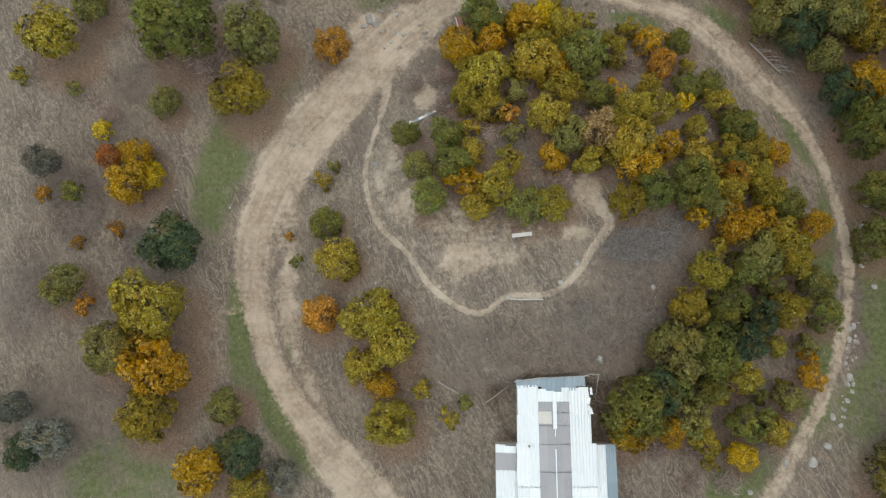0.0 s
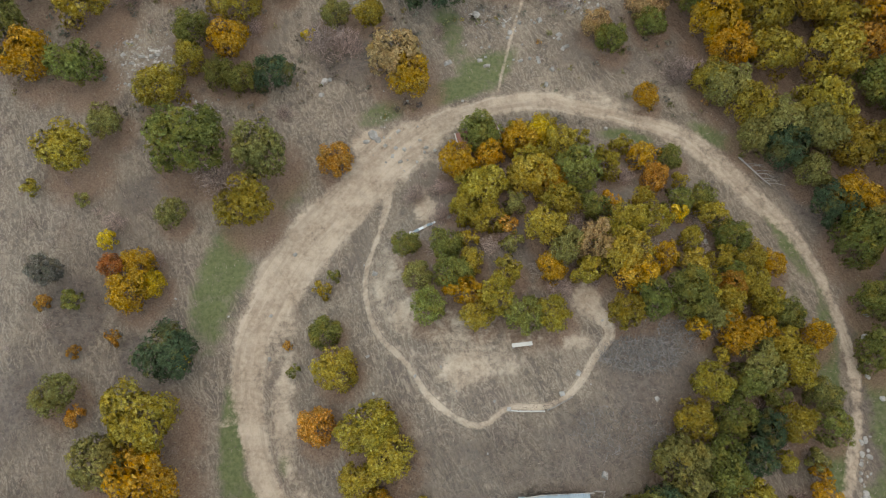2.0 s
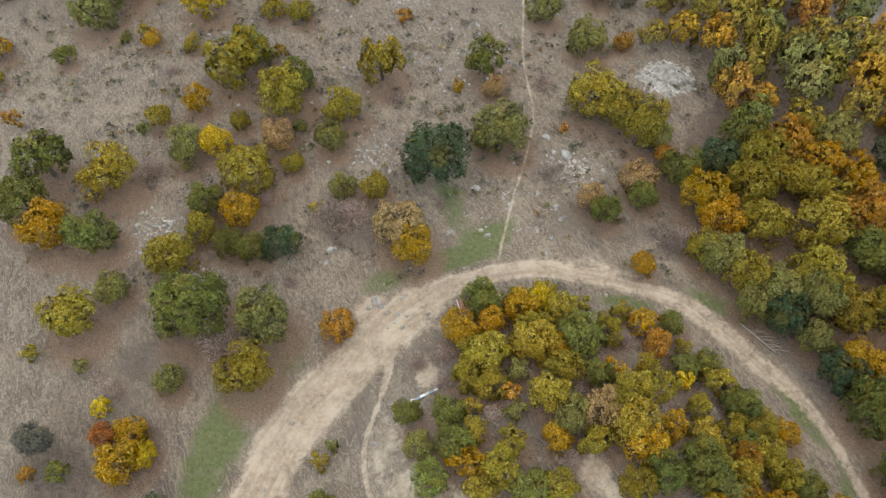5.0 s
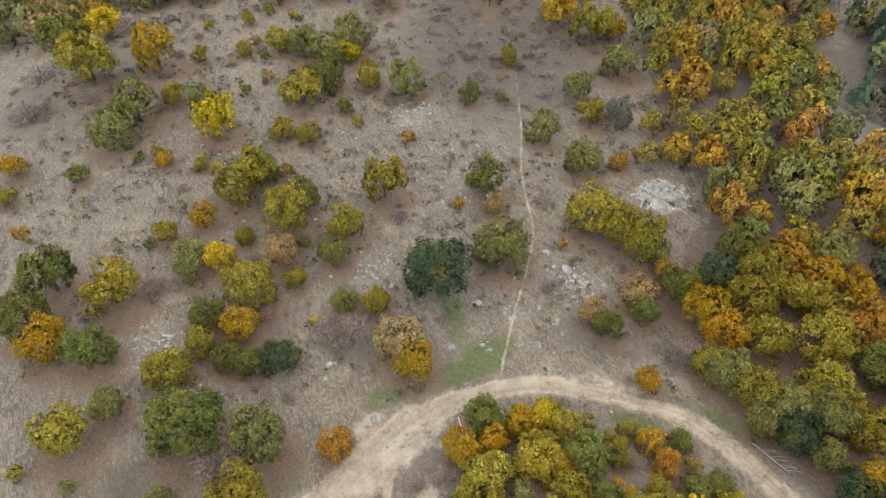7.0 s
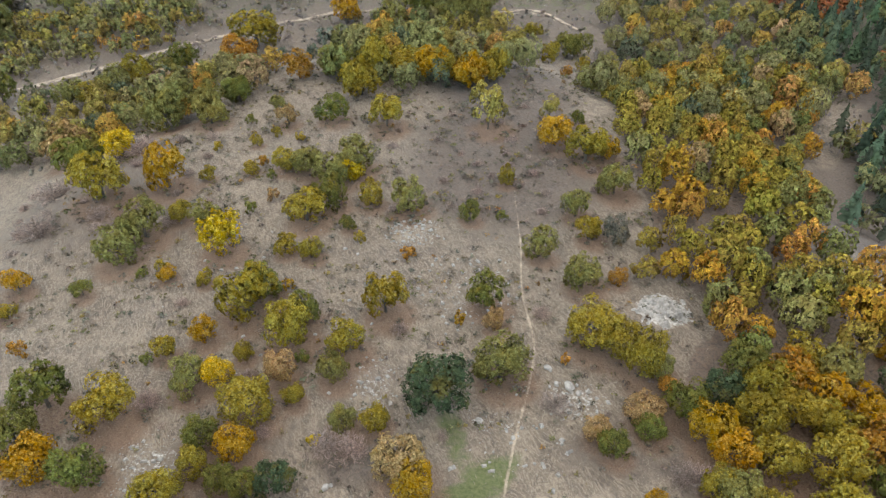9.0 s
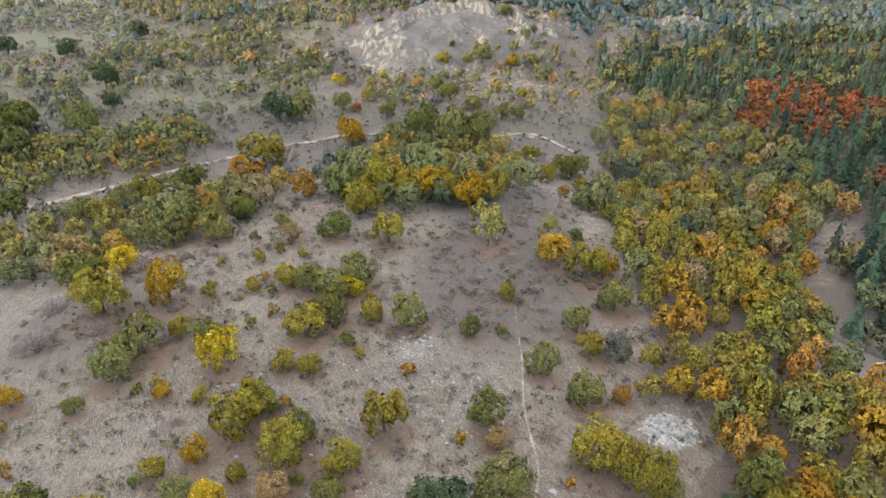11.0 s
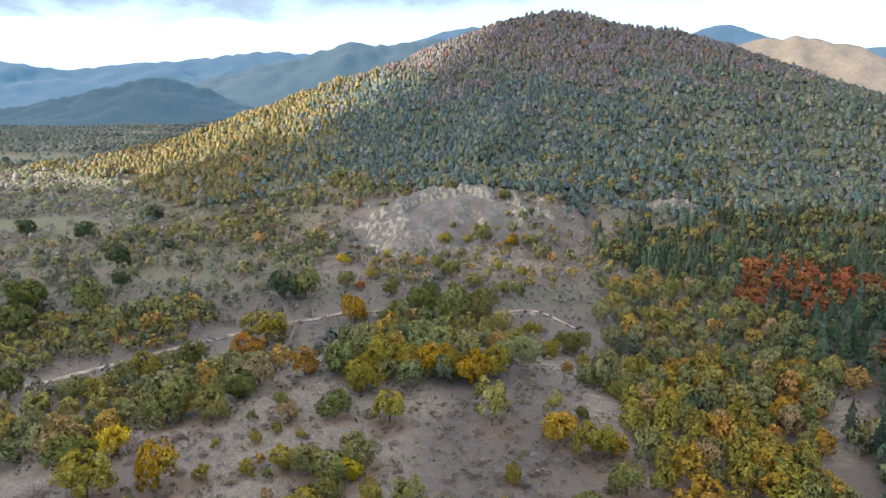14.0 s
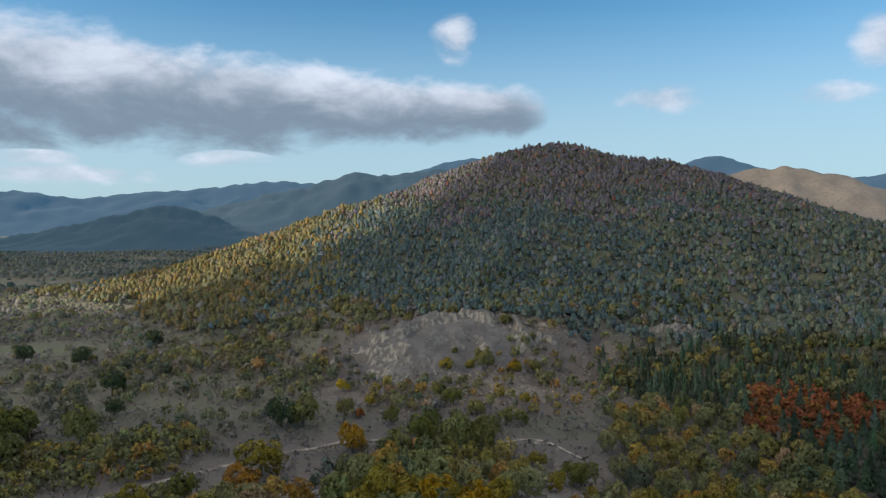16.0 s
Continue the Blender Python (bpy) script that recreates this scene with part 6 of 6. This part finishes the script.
    # the lower wings
    for k, (a, b, za, zb) in enumerate(((4.42, 5.2, 4.72, 5.0), (5.2, 6.1, 5.0, 5.35), (12.75, 13.6, 5.35, 5.05), (13.6, 14.55, 5.05, 4.72))):
        mat = BLUE_SHEET if k > 1 else WHITE_SHEET
        if k < 2:
            part("wing_sheet", corrugated(a, b, -5.05 - 0.1 * k, -5.75, za, zb), WHITE_SHEET, root)
            part("wing_sheet", corrugated(a, b, -5.7, -7.2, za + 0.02, zb + 0.02, 0.16, 0.02), GREY_SHEET, root, "weathered grey clear sheet")
            part("wing_sheet", corrugated(a, b, -7.1, -11.0, za + 0.03, zb + 0.03), WHITE_SHEET, root)
        else:
            part("wing_sheet", corrugated(a, b, -5.05, -8.2, za, zb, 0.2), BLUE_SHEET if k == 3 else WHITE_SHEET, root)
            part("wing_sheet", corrugated(a, b, -8.1, -11.0, za + 0.02, zb + 0.02, 0.2), BLUE_SHEET if k == 3 else WHITE_SHEET, root)
        part("wing_sheet", corrugated(a, b, -10.9, -16.3, za + 0.04, zb + 0.04), WHITE_SHEET, root)
    # loose strips along the broken edge
    for k in range(7):
        y = -0.7 - 0.32 * k + r.uniform(-0.1, 0.1)
        part("loose_strip", box(bmesh.new(), 12.3 + r.uniform(-0.15, 0.2), y, 5.58 + r.uniform(0.02, 0.08), r.uniform(0.12, 0.3), r.uniform(0.3, 0.6), 0.02, Matrix.Rotation(r.uniform(-0.3, 0.3), 4, "Z")), WHITE_SHEET, root)
    part("vent_pipe", tube(bmesh.new(), [(7.1, -5.1, 5.6), (7.1, -5.1, 6.25)], [0.07, 0.07], 8), BARK, root, "dark stove pipe")


hut()


def gz(x, y):
    return float(land(x, y))


# ---------------------------------------------------------------- timber lying and standing about
def beam(name, a, b, ra, rb, mat, label, category, sides=7, branches=0, seed=0):
    root = new(name)
    r = random.Random(seed)
    a, b = Vector(a), Vector(b)
    pts = [a.lerp(b, t) + Vector((r.uniform(-1, 1), r.uniform(-1, 1), 0)) * 0.03 * (a - b).length * (0 < t < 1) for t in (0, 0.35, 0.7, 1)]
    part("trunk" if branches else "beam", tube(bmesh.new(), pts, [ra, ra * 0.9 + rb * 0.1, (ra + rb) / 2, rb], sides), mat, root)
    for k in range(branches):
        t = 0.25 + 0.75 * k / branches
        p = a.lerp(b, t)
        d = (b - a).normalized()
        s = Vector((-d.y, d.x, 0)) * (1 if k % 2 else 0.7) * r.choice((1, 1, 1, -0.4))
        l = r.uniform(0.8, 1.7)
        q = p + (d * 0.7 + s) * l * 0.5 + Vector((0, 0, 0.15))
        e = p + (d * 1.0 + s * 0.9) * l + Vector((0, 0, r.uniform(0.0, 0.4)))
        bm = tube(bmesh.new(), [p, q, e], [ra * 0.45, ra * 0.3, ra * 0.1], 5)
        for _ in range(3):
            tube(bm, [q, q.lerp(e, 0.6) + Vector((r.uniform(-0.4, 0.4), r.uniform(-0.4, 0.4), r.uniform(0, 0.2)))], [ra * 0.2, ra * 0.07], 4)
        part("branch", bm, mat, root)
    return tagged(root, label, category)


beam("fallen_tree", (31.0, 33.9, 0.35), (33.9, 30.6, 0.3), 0.09, 0.04, GREY_WOOD, "bleached fallen tree with bare branches beside the track", "fallen tree", branches=9, seed=3)
beam("log", (-0.45, 0.15, gz(-0.45, 0.15) + 0.1), (1.75, -1.1, gz(1.75, -1.1) + 0.1), 0.10, 0.07, GREY_WOOD, "bleached log lying in dry brush", "log")
beam("pole", (3.7, -1.65, gz(3.7, -1.65) + 0.08), (5.95, -0.1, 3.1), 0.06, 0.05, GREY_WOOD, "long grey pole leaning by the hut", "pole")
beam("edging_board", (5.7, 7.05, gz(5.7, 7.05) + 0.08), (8.5, 7.0, gz(8.5, 7.0) + 0.08), 0.06, 0.06, PALE_WOOD, "pale timber edging beside the trail", "board", 4)
beam("edging_board", (8.7, 7.05, gz(8.7, 7.05) + 0.08), (10.9, 8.2, gz(10.9, 8.2) + 0.08), 0.05, 0.05, GREY_WOOD, "grey timber edging beside the trail", "board", 4)


def bench():
    root = tagged(new("bench"), "plain pale wooden bench on the mound", "bench")
    z = gz(6.8, 12.55)
    turn = Matrix.Rotation(math.atan2(0.2, 1.71), 4, "Z")
    part("plank", box(bmesh.new(), 6.8, 12.55, z + 0.42, 1.75, 0.34, 0.05, turn, 0.01), PALE_WOOD, root)
    for dx in (-0.7, 0.7):
        part("leg", box(bmesh.new(), 6.8 + dx, 12.55 + dx * 0.115, z + 0.18, 0.12, 0.36, 0.46, turn, 0.01), GREY_WOOD, root)


bench()


def rail_fence():
    root = tagged(new("fence"), "broken grey pole fence beside the hut", "fence")
    pts = [(12.4, 0.75), (13.12, 0.72), (13.28, -1.5), (14.65, -1.8)]
    for x, y in pts:
        part("post", tube(bmesh.new(), [(x, y, gz(x, y) - 0.2), (x + 0.03, y, gz(x, y) + 0.9)], [0.05, 0.04], 6), GREY_WOOD, root)
    for (ax, ay), (bx, by) in zip(pts, pts[1:]):
        part("rail", tube(bmesh.new(), [(ax, ay, gz(ax, ay) + 0.75), (bx, by, gz(bx, by) + 0.7)], [0.04, 0.035], 5), GREY_WOOD, root)
    part("rail", tube(bmesh.new(), [(13.3, -1.2, 3.0), (14.2, -1.9, 2.8)], [0.04, 0.03], 5), GREY_WOOD, root)


rail_fence()


def scrap():
    root = tagged(new("scrap_sheet"), "crumpled pale scrap sheeting on bare earth", "scrap")
    r = random.Random(2)
    for k in range(6):
        t = k / 5
        x, y = -2.9 + 2.1 * t, 24.2 + 0.85 * t
        part("sheet", box(bmesh.new(), x, y, gz(x, y) + 0.12 + 0.02 * k, r.uniform(0.35, 0.6), r.uniform(0.18, 0.34), 0.02, Matrix.Rotation(0.4 + r.uniform(-0.5, 0.5), 4, "Z") @ Matrix.Rotation(r.uniform(-0.3, 0.3), 4, "X")), PALE_WOOD if k % 3 == 0 else BLUE_SHEET if k % 3 == 1 else WHITE_SHEET, root)


scrap()


def shelter():
    """A small open shelter with a red roof, half under a tree."""
    root = tagged(new("shelter"), "small open shelter with a faded red sheet roof", "shelter")
    o, u, v = Vector((1.3, 35.5)), Vector((4.3, 1.1)), Vector((0.85, -1.85))
    base = 0.15

    def at(s, t):
        return o + u * s + v * t
    for s, t in ((0.06, 0.08), (0.94, 0.08), (0.06, 0.92), (0.94, 0.92)):
        p = at(s, t)
        part("post", tube(bmesh.new(), [(p.x, p.y, gz(p.x, p.y) - 0.2), (p.x, p.y, 2.05)], [0.07, 0.06], 6), GREY_WOOD, root)
    m = Matrix.Translation((o.x, o.y, 0)) @ Matrix.Rotation(math.atan2(u.y, u.x), 4, "Z")
    w, d = u.length, v.length
    for k in range(5):
        bm = corrugated(w * k / 5, w * (k + 1) / 5, 0.1, -d, 2.15 + 0.01 * k, 2.15 + 0.01 * k, 0.2)
        bmesh.ops.transform(bm, matrix=m, verts=bm.verts)
        part("roof_sheet", bm, RED_TILE, root)
    for x in (-0.04, w + 0.04):
        bm = box(bmesh.new(), x, -d / 2, 2.2, 0.1, d + 0.2, 0.06, bevel=0.01)
        bmesh.ops.transform(bm, matrix=m, verts=bm.verts)
        part("edge_trim", bm, PALE_WOOD, root, "pale edge board")


shelter()


# ---------------------------------------------------------------- stones
def boulder_mesh(seed):
    r = random.Random(seed)
    bm = bmesh.new()
    bmesh.ops.create_icosphere(bm, subdivisions=2, radius=1.0)
    k = [Vector((r.gauss(0, 1), r.gauss(0, 1), r.gauss(0, 1))).normalized() for _ in range(7)]
    for v in bm.verts:
        d = v.co.normalized()
        cut = min(1.0, *(0.78 / max(d.dot(n), 0.3) for n in k))
        v.co = d * cut * (1 + 0.08 * noise.noise(d * 2.5 + Vector((seed, 0, 0))))
        v.co.z *= 0.68
    me = bpy.data.meshes.new("boulder")
    bm.to_mesh(me)
    bm.free()
    me.materials.append(STONE)
    return me


boulders = [boulder_mesh(s) for s in range(6)]
r = random.Random(9)


def stone(x, y, size, group, label):
    ob = new("boulder", r.choice(boulders))
    ob.matrix_world = Matrix.Translation((x, y, gz(x, y) + size * 0.12)) @ Matrix.Rotation(r.uniform(0, 6.28), 4, "Z") @ Matrix.Diagonal((size * r.uniform(0.8, 1.3), size * r.uniform(0.7, 1.0), size * r.uniform(0.7, 1.1), 1))
    return tagged(ob, label, "rock", group)


for k in range(46):
    t = r.random()
    x, y = 37.9 - 2.0 * t + r.uniform(-0.45, 0.55), 5.6 - 9.4 * t
    stone(x + 0.7, y, r.uniform(0.08, 0.30), "stones along the track", "grey limestone boulder beside the track")
for x, y, s in ((40.4, 14.8, 0.4), (40.3, 12.4, 0.3), (39.9, 11.0, 0.25), (40.9, 9.0, 0.3), (34.9, -5.6, 0.45), (33.4, -7.0, 0.5), (30.9, -7.1, 0.35), (27.5, -9.6, 0.3), (35.6, -3.0, 0.4), (41.0, 17.0, 0.3)):
    stone(x, y, s, "stones along the track", "lone grey boulder in short grass")
for x, y, s in ((-7.4, 36.6, 0.6), (-6.9, 36.0, 0.4), (-8.1, 35.8, 0.35), (-13.0, 43.2, 0.45), (-12.4, 43.4, 0.3), (-13.2, 41.5, 0.3), (15.0, 57.3, 0.8), (16.0, 56.2, 0.5), (14.6, 55.0, 0.35), (7.6, 49.7, 0.4), (7.3, 49.0, 0.3), (3.8, 52.4, 0.5), (12.8, 60.5, 0.6), (5.8, 60.0, 0.5)):
    stone(x, y, s, "pale stones on the slope", "pale limestone rock in dry grass")


def pebbles(name, spots, n, lo, hi, label, seed, mat=None):
    """Many small stones in one object."""
    q = np.random.RandomState(seed)
    box_v = np.array([(-1, -1, -0.3), (1, -1, -0.3), (1, 1, -0.3), (-1, 1, -0.3), (-0.6, -0.5, 0.7), (0.5, -0.6, 0.6), (0.6, 0.5, 0.75), (-0.5, 0.6, 0.6)], float)
    box_f = np.array([(4, 5, 6, 7), (0, 1, 5, 4), (1, 2, 6, 5), (2, 3, 7, 6), (3, 0, 4, 7)])
    V, F = [], []
    for cx, cy, rx, ry, share in spots:
        for _ in range(int(n * share)):
            a, d = q.uniform(0, 6.28), math.sqrt(q.uniform(0, 1))
            x, y = cx + rx * d * math.cos(a), cy + ry * d * math.sin(a)
            s = lo + (hi - lo) * q.uniform(0, 1) ** 3
            t = q.uniform(0, 6.28)
            w = box_v * np.array([s * q.uniform(0.7, 1.3), s * q.uniform(0.6, 1.0), s]) * q.uniform(0.8, 1.2, (8, 1))
            F.append(box_f + 8 * len(V))
            V.append(np.stack([w[:, 0] * math.cos(t) - w[:, 1] * math.sin(t) + x, w[:, 0] * math.sin(t) + w[:, 1] * math.cos(t) + y, w[:, 2] + gz(x, y)], 1))
    ob = new(name, mesh_of(name, np.vstack(V), np.vstack(F), mat or STONE))
    return tagged(ob, label, "stones", kind="stuff")


pebbles("loose_stones", [(3, 76, 8, 9, 0.14), (-5.5, 90, 4.5, 4, 0.2), (15.5, 55, 4, 3.5, 0.06), (-27, 38.5, 3, 3, 0.06), (-33, 46, 4, 5, 0.08), (-9, 58, 3.5, 5, 0.07), (8, 48, 6, 4, 0.06), (0, 30, 34, 34, 0.12), (30, 71.5, 3.2, 3.2, 0.05), (-20, 80, 25, 25, 0.1), (-4, 35, 4, 3, 0.05)], 900, 0.05, 0.38, "small pale limestone pieces scattered in grass", 4)
def rock_skin(name, cx, cy, rx, ry, turn, step, relief, mat, label, seed):
    """Broken rock that breaks through the ground: a stepped, cracked skin with a ragged edge."""
    u, v = np.meshgrid(np.arange(-rx, rx, step), np.arange(-ry, ry, step))
    a = radians(turn)
    x, y = cx + u * math.cos(a) - v * math.sin(a), cy + u * math.sin(a) + v * math.cos(a)
    edge = 1 - ramp(0.5, 0.95, np.hypot(u / rx, v / ry) + 0.22 * waves(x, y, 0.8 * ry, seed, 3))
    big, small = waves(x, y, 0.6 * ry, seed + 1, 3), waves(x, y, 0.22 * ry, seed + 2, 2)
    z = lie(x, y) + edge * relief * (0.35 + 0.8 * np.abs(big) + 0.4 * np.abs(small) + 0.7 * np.floor(2.2 * waves(x, y + 0.1 * ry * small, ry, seed + 3, 2)) / 2.2) - 0.05 * relief
    z = np.where(edge < 0.04, lie(x, y) - 0.3 * relief, z)
    n = u.shape[1]
    q = (np.arange(u.shape[0] - 1)[:, None] * n + np.arange(n - 1)[None]).ravel()
    f = np.stack([q, q + 1, q + 1 + n, q + n], 1)
    e = edge.ravel()
    f = f[e[f].max(1) > 0.04]
    ob = new(name, mesh_of(name, np.stack([x.ravel(), y.ravel(), z.ravel()], 1), f, mat))
    return tagged(ob, label, "rock", kind="structure")


def quarry():
    """An old quarry bitten into the spur: a broken cliff in an arc, a level floor and a fan of scree."""
    x, y = np.meshgrid(np.arange(-62, 56, 0.8), np.arange(308, 388, 0.8))
    rough = waves(x, y, 14, 62, 3)
    rr = np.hypot((x - 4) / 34, (y - 338) / 21) * (1 + 0.10 * rough)
    back = ramp(-0.45, 0.15, (y - 338) / 21 - 0.12 * rough)
    rim = 4.2 * ramp(0.80, 1.0, rr) * (1 - ramp(1.04, 1.6, rr)) * back
    ledge = np.floor(1.6 * waves(x, y, 11, 63, 2)) / 1.6
    rubble = 0.35 * np.abs(waves(x, y, 4.2, 64, 2)) + 0.5 * np.abs(rough)
    level = blot(x, y, -6, 334, 12, 6, 10)
    edge = 1 - ramp(0.62, 0.94, np.hypot((x + 4) / 54, (y - 341) / 31) + 0.26 * waves(x, y, 16, 65, 3))
    z = lie(x, y) + np.where(edge < 0.05, -1.2, edge * (0.9 + rim + (1 - 0.8 * level) * (rubble + 0.7 * ledge * ramp(0.5, 0.9, rr))))
    n = x.shape[1]
    q = (np.arange(x.shape[0] - 1)[:, None] * n + np.arange(n - 1)[None]).ravel()
    f = np.stack([q, q + 1, q + 1 + n, q + n], 1)
    f = f[edge.ravel()[f].max(1) > 0.05]
    ob = new("quarry_face", mesh_of("quarry_face", np.stack([x.ravel(), y.ravel(), z.ravel()], 1), f, QUARRY, True))
    return tagged(ob, "broken grey and cream rock of an old quarry", "rock", kind="structure")


quarry()
rock_skin("quarry_ledge", 125, 384, 40, 9, 14, 0.9, 1.6, QUARRY, "pale rock ledge above the pines", 71)
rock_skin("limestone_pit", 30.2, 71.3, 4.4, 3.9, 20, 0.16, 0.5, STONE, "bare white limestone in a clearing", 81)
pebbles("quarry_rubble", [(-22, 322, 22, 10, 0.6), (5, 335, 22, 9, 0.25), (110, 385, 50, 8, 0.15)], 700, 0.3, 1.2, "broken grey stone below the quarry face", 6, QUARRY)


# ---------------------------------------------------------------- dead brush and weeds
def sticks(name, place, n, length, width, lift, colour, label, category, seed):
    """Thin bent stalks; place(q) gives each one's x and y."""
    q = np.random.RandomState(seed)
    V, F = [], []
    pts = place(q, n)
    zs = land(pts[:, 0], pts[:, 1])
    for (x, y), z in zip(pts, zs):
        a = q.uniform(0, 6.28)
        l = length * q.uniform(0.5, 1.5)
        up = l * lift * q.uniform(0.3, 1.6)
        dx, dy = math.cos(a) * l, math.sin(a) * l
        s = np.array([-math.sin(a), math.cos(a), 0.3]) * width * q.uniform(0.6, 1.4)
        p0, p1, p2 = np.array([x, y, z]), np.array([x + dx * 0.5, y + dy * 0.5, z + up * 0.8]), np.array([x + dx, y + dy, z + up])
        k = len(V)
        V += [p0 - s, p0 + s, p1 + s * 0.7, p1 - s * 0.7, p2 + s * 0.3, p2 - s * 0.3]
        F += [(k, k + 1, k + 2, k + 3), (k + 3, k + 2, k + 4, k + 5)]
    ob = new(name, mesh_of(name, np.array(V), np.array(F), TWIG))
    ob.color = (*colour, 1.0)
    return tagged(ob, label, category, kind="stuff")


def in_blots(spots):
    def place(q, n):
        w = np.array([s[4] for s in spots], float)
        k = q.choice(len(spots), n, p=w / w.sum())
        s = np.array(spots)[k]
        a, d = q.uniform(0, 6.28, n), np.sqrt(q.uniform(0, 1, n))
        return np.stack([s[:, 0] + s[:, 2] * d * np.cos(a), s[:, 1] + s[:, 3] * d * np.sin(a)], 1)
    return place


sticks("dead_branches", in_blots([(17.0, 11.8, 3.6, 1.5, 6), (20.5, 13.6, 2.0, 1.6, 2), (14.5, 5.5, 4.0, 2.0, 1.5), (19.0, 4.5, 3.0, 2.5, 1.2)]), 2600, 0.5, 0.018, 0.35, (0.19, 0.18, 0.172), "heaped grey dead branches", "brushwood", 1)
sticks("dead_brush", in_blots([(12, 4, 9, 4, 5), (18, 9, 6, 6, 4), (2, 2, 8, 4, 3), (-10, 46.5, 5, 3.6, 2), (22, 20, 8, 9, 4), (6, 29, 7, 6, 4), (18, 47, 8, 3, 2), (-33, 17, 8, 13, 9), (-27, 33, 7, 7, 3), (-35, -2, 8, 8, 3), (26, -4, 7, 5, 3), (10, 112, 15, 22, 7), (-30, 110, 26, 22, 4)]), 25000, 0.36, 0.014, 0.8, (0.20, 0.160, 0.135), "brown dead weeds and brambles", "brushwood", 2)


def on_slope(q, n):
    x, y = q.uniform(-48, 46, n * 2), q.uniform(-20, 100, n * 2)
    f = waves(x, y, 9, 77, 3)
    k = (f + q.normal(size=2 * n) * 0.4 > 0.1) & (nearness(x, y, RING[::4], 0.6) < 0.3) & (np.hypot(x - 30, y - 71.5) > 3.5)
    return np.stack([x[k], y[k]], 1)[:n]


sticks("dry_grass", on_slope, 20000, 0.22, 0.02, 0.8, (0.28, 0.24, 0.19), "tufts of dry straw-coloured grass", "grass", 3)
